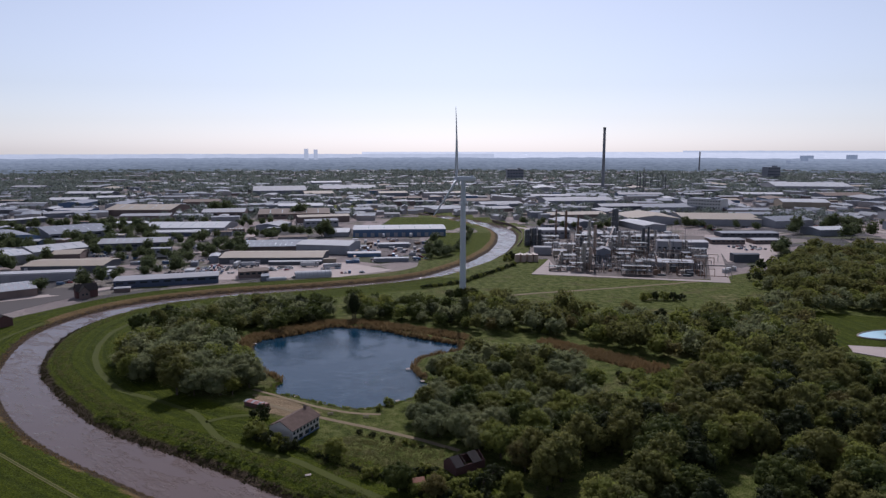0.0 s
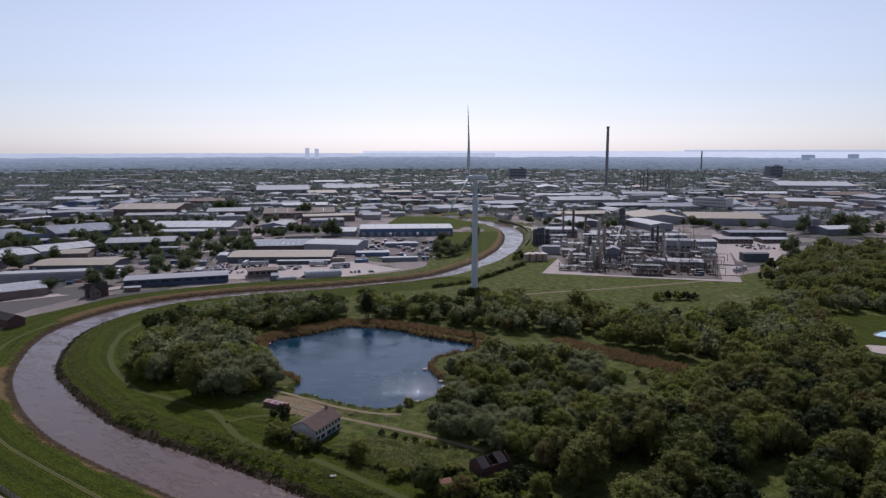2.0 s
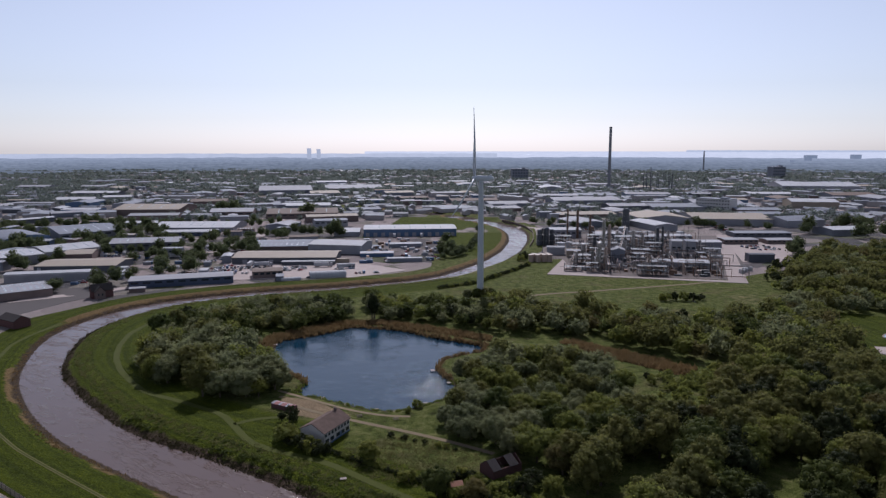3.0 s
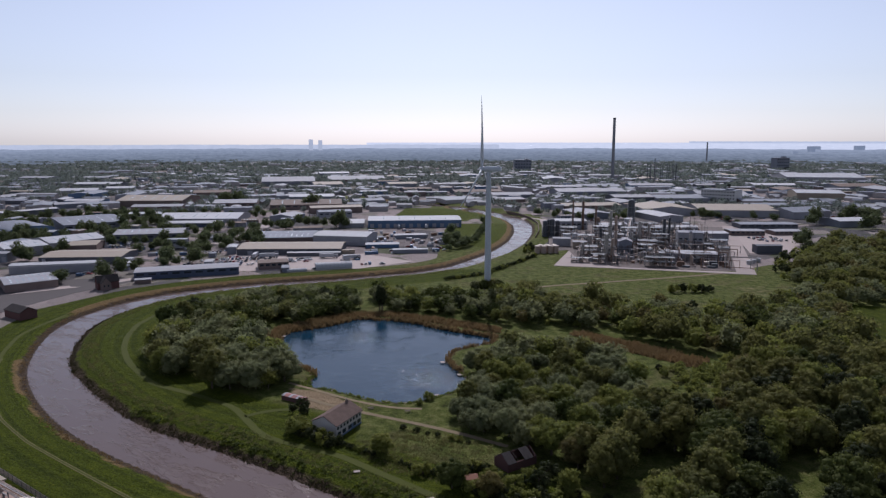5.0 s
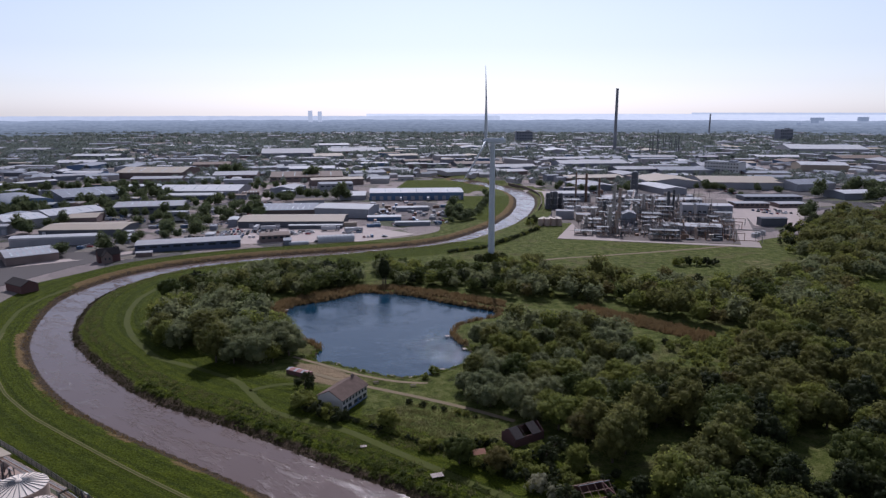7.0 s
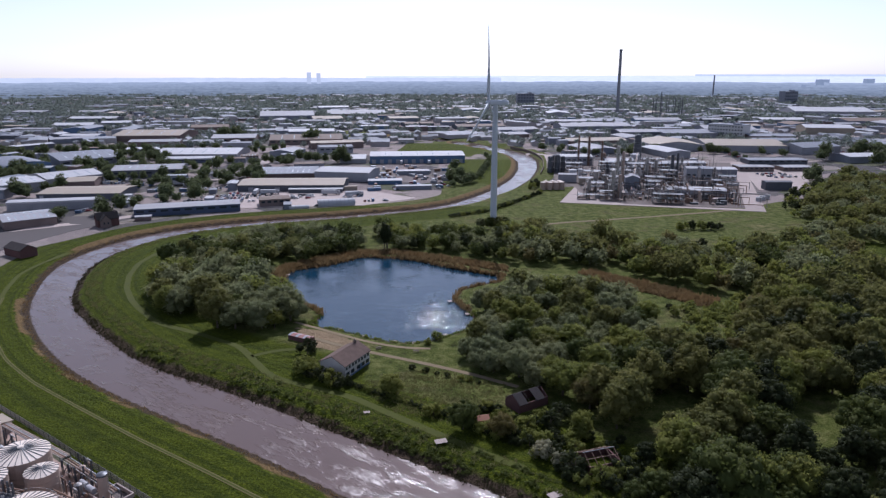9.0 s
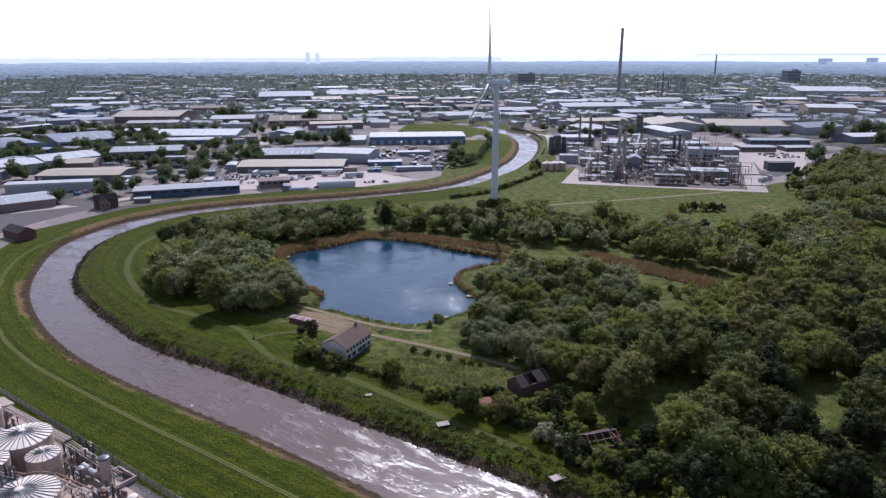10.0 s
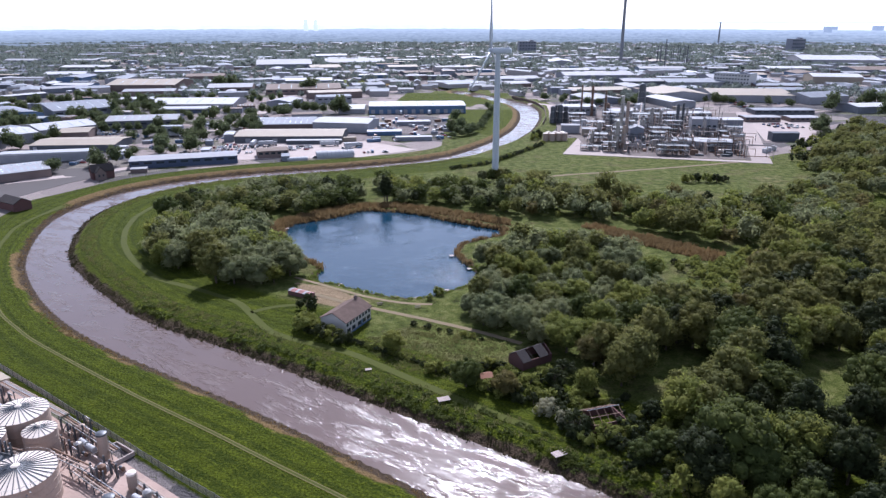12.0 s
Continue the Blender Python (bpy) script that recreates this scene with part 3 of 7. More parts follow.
ribbon("road", [(-245, 640), (-232, 760), (-250, 900), (-270, 1060)], 11, M["concrete"], "pale concrete road through the industrial estate", "road")
ribbon("road", [(520, 760), (505, 850), (535, 960), (610, 1120), (640, 1300)], 14, M["concrete"], "wide pale road through the industrial estate", "road")
ribbon("road", [(60, 880), (90, 850), (86, 790), (80, 740)], 9, M["concrete"], "pale road along the river bend", "road")


slab("pavement", [(61, 536), (203, 503), (198, 512), (110, 530), (84, 560), (84, 609)], M["concrete"], "pale concrete apron along the chemical works", "pavement", 0.22)
slab("pavement", [(203, 503), (298, 790), (286, 790), (192, 512)], M["concrete"], "pale straight concrete road beside the works", "pavement", 0.20)
slab("pavement", [(84, 560), (110, 530), (194, 516), (282, 780), (90, 800), (70, 640), (84, 609)], M["works_ground"], "dark stained ground of the chemical works", "pavement", 0.14)
slab("pavement", [(238, 599), (280, 600), (330, 700), (318, 745), (278, 745)], M["concrete"], "pinkish concrete car park", "car park", 0.16)
slab("pavement", [(-184, 506), (-88, 520), (-49, 552), (-95, 588), (-211, 587)], M["concrete"], "pinkish dusty yard with parked cars", "yard", 0.1)
slab("pavement", [(-152, 197), (-64, 138), (-30, 118), (-60, 60), (-210, 60), (-230, 200)], M["yard_concrete"], "stained concrete yard of the tank farm", "yard", 0.15)


# ---------------------------------------------------------------- trees
def ball(seed, n_lat=5, n_lon=8, rough=0.16):
    """A lumpy closed ball of radius about 1."""
    rnd = np.random.RandomState(seed)
    verts, faces = [(0, 0, -1.0)], []
    for i in range(1, n_lat):
        a = -math.pi / 2 + math.pi * i / n_lat
        for j in range(n_lon):
            b = 2 * math.pi * (j + 0.5 * (i % 2)) / n_lon
            k = 1 + rnd.uniform(-rough, rough)
            verts.append((math.cos(a) * math.cos(b) * k, math.cos(a) * math.sin(b) * k, math.sin(a) * k))
    verts.append((0, 0, 1.0))
    last = len(verts) - 1
    for j in range(n_lon):
        k = (j + 1) % n_lon
        faces.append((0, 1 + k, 1 + j))
        faces.append((last, 1 + (n_lat - 2) * n_lon + j, 1 + (n_lat - 2) * n_lon + k))
        for i in range(n_lat - 2):
            a, b = 1 + i * n_lon, 1 + (i + 1) * n_lon
            faces += [(a + j, a + k, b + k), (a + j, b + k, b + j)]
    return np.array(verts), np.array(faces)


def crown_arrays(seed, tall, wide, lobes, leaves, leaf, base=0.1, spire=False, core=0.72, facets=3):
    """Points and triangles of a crown: rounded boughs, each coated with many small leaf sprays."""
    rnd = np.random.RandomState(seed)
    verts, faces, count = [], [], 0
    mid, half = tall * (1 + base) / 2, tall * (1 - base) / 2
    spots = []
    for i in range(lobes):
        u = -0.7 + 1.65 * (i + rnd.uniform(0.1, 0.9)) / lobes
        a = i * 2.39996 + rnd.uniform(-0.5, 0.5)
        if spire:
            r = 0.35 * (1 - 0.5 * abs(u))
            size = wide * 0.5 * (1 - 0.55 * abs(u))
        else:
            r = 0.72 * math.sqrt(max(0.0, 1 - u * u)) * rnd.uniform(0.62, 1.12)
            size = wide * 0.5 * rnd.uniform(0.24, 0.46) * (1.1 - 0.25 * u)
        spots.append((r * math.cos(a) * wide / 2 * 1.12, r * math.sin(a) * wide / 2 * 1.12, mid + u * half * 0.80 * rnd.uniform(0.88, 1.08), size))
    if core and lobes > 11 and not spire:
        v, f = ball(seed * 31 + 77, 5, 8, 0.1)
        verts.append(v * np.array([wide * 0.31, wide * 0.31, half * 0.62]) + np.array([0, 0, mid - 0.05 * tall]))
        faces.append(f)
        count = len(v)
    for i, (x, y, z, s) in enumerate(spots if core else ()):
        v, f = ball(seed * 31 + i, facets, 6)
        verts.append(v * np.array([s, s, s * 0.85]) * core + np.array([x, y, z]))
        faces.append(f + count)
        count += len(v)
    share = np.array([s * s for x, y, z, s in spots])
    share = np.maximum(3, (leaves * share / share.sum()).astype(int))
    for (x, y, z, s), n in zip(spots, share):
        way = rnd.normal(size=(n, 3))
        way[:, 2] = way[:, 2] * 0.85 + 0.3
        way /= np.linalg.norm(way, axis=1)[:, None]
        c = np.array([x, y, z]) + way * s * np.array([1, 1, 0.88]) * rnd.uniform(0.70, 1.22, (n, 1))
        a = rnd.normal(size=(n, 3))
        nrm = way + rnd.normal(size=(n, 3)) * 0.42
        a = np.cross(nrm, a)
        a /= np.linalg.norm(a, axis=1)[:, None]
        b = np.cross(nrm, a)
        b /= np.linalg.norm(b, axis=1)[:, None]
        k = leaf * rnd.uniform(0.55, 1.4, (n, 1))
        tri = np.stack([c + a * k, c - a * k * 0.6 + b * k * 0.8, c - a * k * 0.5 - b * k * 0.8], 1).reshape(-1, 3)
        verts.append(tri)
        faces.append(np.arange(3 * n).reshape(-1, 3) + count)
        count += 3 * n
    return np.concatenate(verts), np.concatenate(faces)


def trunk_geo(tall, r, seed):
    rnd = random.Random(seed)
    g = Geo()
    lean = rnd.uniform(-0.04, 0.04) * tall
    g.tube((0, 0, -0.4), (lean, 0, tall * 0.45), r, 8, r * 0.6)
    for i in range(4):
        a = i * 1.6 + rnd.uniform(-0.3, 0.3)
        z = tall * rnd.uniform(0.28, 0.45)
        g.tube((lean * z / (tall * 0.45), 0, z), (lean + math.cos(a) * tall * 0.22, math.sin(a) * tall * 0.22, z + tall * 0.25), r * 0.45, 5, r * 0.12)
    return g


# kind: crown builder arguments, leaf material, label
TREE_KINDS = {
    "oak_tree": ((13, 13.0, 32, 2750, 0.32), "leaf_oak", "broad deep green oak in full summer leaf"),
    "ash_tree": ((15.5, 11.5, 32, 2700, 0.315), "leaf_olive", "tall olive green ash tree in open woodland"),
    "willow_tree": ((11.5, 12.5, 28, 2650, 0.30), "leaf_willow", "grey green willow with a rounded crown"),
    "maple_tree": ((12.5, 11.5, 28, 2550, 0.31), "leaf_fresh", "bright fresh green maple with dense leaves"),
    "alder_tree": ((13.5, 10.5, 28, 2550, 0.305), "leaf_dark", "dark green alder with a dense crown"),
    "beech_tree": ((12, 11.0, 26, 2450, 0.30), "leaf_bronze", "young bronze green beech among other trees"),
    "poplar_tree": ((17, 5.4, 18, 1800, 0.27, 0.08, True), "leaf_dark", "dark narrow poplar standing above the wood"),
    "hawthorn_bush": ((3.6, 4.6, 9, 460, 0.29, 0.0), "leaf_dark", "low dark hawthorn bush in rough grass"),
    "elder_bush": ((4.2, 5.2, 10, 520, 0.29, 0.0), "leaf_fresh", "rounded green elder bush in rough grass"),
    "blossom_bush": ((4.4, 5.6, 11, 640, 0.26, 0.0), "leaf_blossom", "hawthorn bush covered in white blossom"),
}
TREE_PROTO, TREE_ARRAYS = {}, {}
for number, (kind, (args, leaf, label)) in enumerate(TREE_KINDS.items()):
    for shape in range(2 if "bush" in kind or "poplar" in kind else 3):
        v, f = crown_arrays(number * 10 + shape + 1, *args)
        base = thing(kind, pose(0, 0, -3000), label, "bush" if "bush" in kind else "tree", "trees of the river wood")
        part("trunk", trunk_geo(args[0], 0.14 + args[0] * 0.018, number + shape), M["bark"], base)
        crown = new("crown", array_mesh("crown", v, f, M[leaf]))
        crown.parent = base
        TREE_PROTO.setdefault(kind, []).append(base)
        a2 = list(args)
        a2[2], a2[3], a2[4] = max(7, args[2] // 2), int(args[3] * 0.22), args[4] * 1.95
        TREE_ARRAYS.setdefault(kind, []).append(crown_arrays(number * 10 + shape + 5, *a2, core=0.55, facets=2))

TREES_PLACED = {k: 0 for k in TREE_KINDS}


def plant(kind, x, y, size, rnd):
    proto = rnd.choice(TREE_PROTO[kind])
    m = pose(x, y, ground_z(x, y) - 0.1, 0, 0, rnd.uniform(0, 360))
    TREES_PLACED[kind] += 1
    ob = copy_thing(proto, m)
    ob.scale = (size * rnd.uniform(0.9, 1.1), size * rnd.uniform(0.9, 1.1), size * rnd.uniform(0.88, 1.12))
    return ob


def joined_wood(name, spots, label, material=None, category="woodland", squash=1.0):
    """Many crowns as one mesh for each kind of leaf. spots: kind, x, y, z, size."""
    rnd = np.random.RandomState(len(spots))
    byleaf = {}
    for kind, x, y, z, s in spots:
        v, f = TREE_ARRAYS[kind][rnd.randint(len(TREE_ARRAYS[kind]))]
        a = rnd.uniform(0, 6.28)
        c, q = math.cos(a), math.sin(a)
        p = np.stack([(v[:, 0] * c - v[:, 1] * q) * s + x, (v[:, 0] * q + v[:, 1] * c) * s + y, v[:, 2] * s * squash * rnd.uniform(0.85, 1.15) + z], 1)
        vs, fs, n = byleaf.setdefault(TREE_KINDS[kind][1], ([], [], [0]))
        vs.append(p)
        fs.append(f + n[0])
        n[0] += len(p)
    for leaf, (vs, fs, n) in byleaf.items():
        me = array_mesh(name, np.concatenate(vs), np.concatenate(fs), material or M[leaf])
        tagged(new(name, me), label, category, kind="stuff")


WOODS = [
    # outline, spacing, kinds with weights, size range
    ([(-153, 307), (-134, 281), (-102, 261), (-83, 261), (-80, 278), (-88, 298), (-103, 321), (-117, 340), (-137, 348), (-158, 345)], 8.6,
     (("oak_tree", 1), ("willow_tree", 7), ("ash_tree", 1), ("maple_tree", 3)), (0.66, 1.12)),
    ([(-162, 347), (-167, 385), (-131, 420), (-75, 424), (-68, 388), (-89, 368), (-112, 356), (-117, 342), (-132, 348)], 7.4,
     (("oak_tree", 4), ("ash_tree", 1), ("willow_tree", 4), ("alder_tree", 1)), (0.55, 0.82)),
    ([(-75, 424), (-49, 434), (3, 416), (8, 368), (-20, 378), (-50, 392)], 8.0, (("oak_tree", 3), ("willow_tree", 4), ("maple_tree", 1), ("alder_tree", 1)), (0.5, 0.85)),
    # olive wood; its many pale leaf kinds also put haze into the colour
    ([(7, 432), (45, 410), (87, 388), (124, 374), (172, 400), (208, 452), (232, 505), (262, 560), (330, 640), (420, 650), (420, 330), (330, 330),
      (325, 400), (225, 415), (198, 398), (200, 350), (164, 332), (118, 314), (102, 316), (76, 334), (54, 356), (11, 364)], 8.5,
     (("oak_tree", 1), ("ash_tree", 6), ("maple_tree", 4), ("elder_bush", 1), ("willow_tree", 5), ("beech_tree", 1)), (0.55, 1.05)),
    ([(-20, 238), (-4, 259), (3, 296), (9, 316), (36, 322), (55, 302), (62, 278), (56, 252), (42, 231), (9, 213), (-1, 226)], 8.2,
     (("oak_tree", 2), ("willow_tree", 7), ("ash_tree", 1), ("maple_tree", 2)), (0.55, 0.88)),
    ([(60, 244), (70, 240), (92, 262), (108, 288), (120, 306), (165, 330), (200, 345), (212, 325), (300, 320), (300, 192), (9, 192), (9, 207), (42, 227)], 8.8,
     (("oak_tree", 2), ("alder_tree", 1), ("ash_tree", 7), ("maple_tree", 3), ("alder_tree", 2), ("beech_tree", 1)), (0.7, 1.15)),
    ([(300, 192), (300, 120), (36, 132), (29, 149), (21, 160), (12, 172), (0, 184), (-7, 190), (-8, 203), (9, 207), (9, 192)], 8.6,
     (("oak_tree", 5), ("alder_tree", 8), ("ash_tree", 3), ("maple_tree", 2)), (0.55, 1.15)),
    ([(66, 298), (104, 288), (90, 264), (70, 244), (58, 250), (64, 278)], 11, (("elder_bush", 4), ("hawthorn_bush", 2)), (0.4, 0.8)),
]
GLADES = [[(74, 200), (89, 213), (101, 220), (92, 192), (80, 176), (70, 180)], [(150, 262), (175, 262), (185, 245), (165, 238), (150, 248)], LAWN,
          [(-10, 208), (10, 219), (22, 208), (22, 182), (-6, 180), (-12, 186)], [(8, 190), (32, 192), (38, 176), (35, 146), (18, 146), (6, 170)], [(36, 206), (52, 214), (56, 200), (48, 184), (36, 186)],
          [(188, 345), (184, 325), (167, 286), (172, 264), (320, 264), (320, 342)]]


def plant_woods():
    rnd = random.Random(5)
    spots = []
    for outline, gap, kinds, (lo, hi) in WOODS:
        names = [k for k, w in kinds for _ in range(w)]
        xs, ys = zip(*outline)
        y = min(ys)
        row = 0
        while y < max(ys):
            x = min(xs) + (row % 2) * gap / 2
            while x < max(xs):
                a, b = x + rnd.uniform(-0.35, 0.35) * gap, y + rnd.uniform(-0.35, 0.35) * gap
                if inside(outline, a, b) and not any(inside(g, a, b) for g in GLADES) and rnd.random() > 0.05:
                    if abs(a) < 0.66 * b + 14:
                        spots.append((rnd.choice(names), a, b, rnd.uniform(lo, hi)))
                x += gap
            y += gap * 0.87
            row += 1
    xs, ys = np.array([s[1] for s in spots]), np.array([s[2] for s in spots])
    clear = (river_distance(xs, ys)[0] > 5) & (area_distance(POND, xs, ys) > 4)
    spots = [s for s, ok in zip(spots, clear) if ok]
    spots.sort(key=lambda s: s[2])
    near, far = spots[:300], spots[300:]
    for kind, x, y, s in near:
        plant(kind, x, y, s, rnd)
    zs = height(np.array([s[1] for s in far]), np.array([s[2] for s in far]))
    joined_wood("woodland", [(k, x, y, z, s) for (k, x, y, s), z in zip(far, zs)], "dense mixed woodland of small broadleaved trees")
    return len(spots)


plant_woods()


def plant_brambles():
    """Low bushes that fill the edge of the wood along the river."""
    rnd = random.Random(33)
    strip = [(-15, 197), (10, 171), (28, 149), (40, 138), (40, 160), (30, 186), (12, 190), (-4, 207)]
    n = 0
    while n < 75:
        x, y = rnd.uniform(-16, 40), rnd.uniform(137, 208)
        if not inside(strip, x, y) or math.hypot(x - 20.5, y - 175.5) < 6.0 or math.hypot(x - 6.5, y - 203) < 7.5 or river_gap(x, y) < 9:
            continue
        n += 1
        plant(rnd.choice(("hawthorn_bush", "elder_bush", "hawthorn_bush")), x, y, rnd.uniform(0.55, 1.0), rnd)


plant_brambles()


def low_scrub(outline, count, seed, kinds, sizes, leaf=None):
    rnd = random.Random(seed)
    xs, ys = zip(*outline)
    spots = []
    while len(spots) < count:
        x, y = rnd.uniform(min(xs), max(xs)), rnd.uniform(min(ys), max(ys))
        if inside(outline, x, y):
            spots.append((rnd.choice(kinds), x, y, ground_z(x, y) - 0.1, rnd.uniform(*sizes)))
    joined_wood("scrub", spots, "low tangled scrub at the edge of the wood", leaf)


low_scrub([(168, 264), (166, 288), (183, 318), (200, 312), (205, 266)], 60, 71, ("hawthorn_bush", "elder_bush"), (0.5, 0.9))
low_scrub([(66, 246), (76, 241), (106, 288), (122, 308), (100, 312), (96, 296), (76, 300)], 90, 72, ("hawthorn_bush", "elder_bush", "elder_bush"), (0.45, 0.85), M["leaf_fresh"])


def car_park_scrub():
    rnd = random.Random(61)
    edge = [(214, 500), (240, 560), (262, 588), (330, 660), (350, 640), (290, 570), (240, 500), (216, 470)]
    spots = []
    while len(spots) < 130:
        x, y = rnd.uniform(210, 350), rnd.uniform(468, 660)
        if inside(edge, x, y):
            spots.append((rnd.choice(("hawthorn_bush", "hawthorn_bush", "elder_bush", "alder_tree")), x, y, -0.1, rnd.uniform(1.0, 1.6)))
    spots = [(k, x, y, z, s * (0.4 if k == "alder_tree" else 1.0)) for k, x, y, z, s in spots]
    joined_wood("scrub", spots, "dense dark scrub between works and wood")


car_park_scrub()
one = random.Random(9)
for kind, x, y, s in (("oak_tree", 4, 444, 0.6), ("elder_bush", 4, 192, 1.0), ("hawthorn_bush", 11, 194, 1.3), ("elder_bush", 9, 198, 1.0), ("hawthorn_bush", 14, 200, 1.4), ("elder_bush", -2, 199, 0.8), ("hawthorn_bush", 26, 171, 1.4), ("elder_bush", 20, 168, 1.1), ("hawthorn_bush", 14, 171, 1.4), ("oak_tree", 32, 163, 0.52), ("oak_tree", 26, 160, 0.42), ("alder_tree", 33, 176, 0.5), ("maple_tree", 19, 190, 0.55), ("blossom_bush", 7.2, 178, 1.15), ("blossom_bush", 11, 174, 0.9), ("elder_bush", 15, 167, 0.9), ("hawthorn_bush", 27, 168, 1.1), ("ash_tree", 9, 442, 0.62), ("oak_tree", 13, 446, 0.55), ("willow_tree", -2, 446, 0.6), ("poplar_tree", -56, 392, 1.05), ("poplar_tree", -57.5, 393, 0.9), ("maple_tree", 8, 371, 0.6), ("maple_tree", -35.5, 213, 0.6),
                      ("elder_bush", -64.5, 226.5, 1.6), ("elder_bush", -67, 228.5, 1.4), ("hawthorn_bush", -68, 243, 1.5), ("hawthorn_bush", -58, 221, 1.3), ("elder_bush", -55, 219, 1.2),
                      ("hawthorn_bush", -52, 218, 1.3), ("hawthorn_bush", -63, 224, 1.0), ("oak_tree", -13.4, 192, 0.62), ("beech_tree", -3, 188, 0.62), ("elder_bush", -22, 200, 1.0), ("maple_tree", 17, 213, 0.9), ("ash_tree", 26, 206, 0.85), ("oak_tree", 46, 158, 1.25), ("elder_bush", 33, 150, 1.5), ("maple_tree", 62, 160, 0.9), ("elder_bush", -23, 258, 0.8),
                      ("willow_tree", -4, 288, 0.9), ("ash_tree", -1, 279, 0.8), ("willow_tree", 3, 296, 0.8), ("elder_bush", -26, 253, 0.6),
                      ("oak_tree", -162, 352, 0.9), ("ash_tree", -158, 362, 0.8), ("hawthorn_bush", -158, 330, 1.2),
                      ("elder_bush", 125, 443, 1.4), ("hawthorn_bush", 131, 446, 1.5), ("elder_bush", 137, 445, 1.3), ("hawthorn_bush", 143, 444, 1.5),
                      ("hawthorn_bush", 149, 447, 1.3), ("hawthorn_bush", 122, 400, 1.3), ("hawthorn_bush", 50, 610, 2.2), ("elder_bush", 46, 600, 1.5)):
    plant(kind, x, y, s, one)


# ---------------------------------------------------------------- wind turbine
def wind_turbine(x, y):
    t = thing("wind_turbine", pose(x, y, ground_z(x, y)), "tall pale grey three-bladed wind turbine in the trees", "wind turbine")
    tower = Geo().lathe([(2.6, -0.5), (2.6, 0.3), (2.2, 0.3), (2.05, 20), (1.85, 45), (1.5, 76.2), (1.5, 76.4)], 28)
    part("tower", tower, M["turbine"], t, smooth=False)
    part("foundation", Geo().cyl(0, 0, -0.5, 0.45, 4.5, 4.5, 24), M["concrete"], t, "round concrete foundation")
    turn = 180 - 17        # the rotor's axis, seen from above
    g = Geo()
    sec = [(-1.5, -1.6), (1.5, -1.6), (1.9, -0.6), (1.9, 0.9), (1.3, 1.7), (-1.3, 1.7), (-1.9, 0.9), (-1.9, -0.6)]
    rows = [(3.4, 0.75), (2.6, 1.0), (-5.5, 1.0), (-8.0, 0.72), (-8.3, 0.5)]
    pts = [(a, p * k, 78 + q * k) for a, k in rows for p, q in sec]
    faces = [(8 * i + j, 8 * i + (j + 1) % 8, 8 * i + 8 + (j + 1) % 8, 8 * i + 8 + j) for i in range(4) for j in range(8)]
    g.add(pts, faces + [tuple(range(7, -1, -1)), tuple(range(32, 40))])
    g.box(-6.2, 0, 79.6, 1.6, 1.8, 0.7)
    nacelle = part("nacelle", g, M["turbine"], t)
    nacelle.matrix_basis = pose(0, 0, 0, 0, 0, turn)
    spin = Geo()
    rings = [(1.55, 3.2), (1.6, 4.6), (1.3, 5.6), (0.7, 6.3), (0.15, 6.6)]
    n = 18
    spin.add([(a, r * math.cos(2 * math.pi * i / n), 78 + r * math.sin(2 * math.pi * i / n)) for r, a in rings for i in range(n)],
             [(k * n + i, k * n + (i + 1) % n, (k + 1) * n + (i + 1) % n, (k + 1) * n + i) for k in range(4) for i in range(n)])
    hub = part("hub", spin, M["turbine"], t, smooth=True)
    hub.matrix_basis = pose(0, 0, 0, 0, 0, turn)
    blade = Geo()
    prof = [(1.2, 0.85, 0.85), (3, 0.9, 0.9), (8, 1.9, 0.55), (13, 1.75, 0.42), (25, 1.25, 0.26), (38, 0.8, 0.14), (45, 0.42, 0.07), (47, 0.08, 0.02)]
    n = 10
    pts = []
    for r, chord, thick in prof:
        twist = radians(22 * (1 - r / 47))
        bend = 0.0008 * r * r
        for i in range(n):
            a = 2 * math.pi * i / n
            u, w = chord * math.cos(a) + chord * 0.25, thick * math.sin(a)
            pts.append((u * math.sin(twist) + w * math.cos(twist) + bend, u * math.cos(twist) - w * math.sin(twist), r))
    faces = [(k * n + i, k * n + (i + 1) % n, (k + 1) * n + (i + 1) % n, (k + 1) * n + i) for k in range(len(prof) - 1) for i in range(n)]
    blade.add(pts, faces + [tuple(range(n - 1, -1, -1)), tuple((len(prof) - 1) * n + i for i in range(n))])
    me = blade.mesh("blade", M["turbine"], True)
    for i in range(3):
        b = new("blade", me)
        b.parent = t
        b.matrix_basis = pose(0, 0, 78, 0, 0, turn) @ pose(4.4, 0, 0, 4 + 120 * i, 0, 0)
    return t


wind_turbine(6.5, 454)


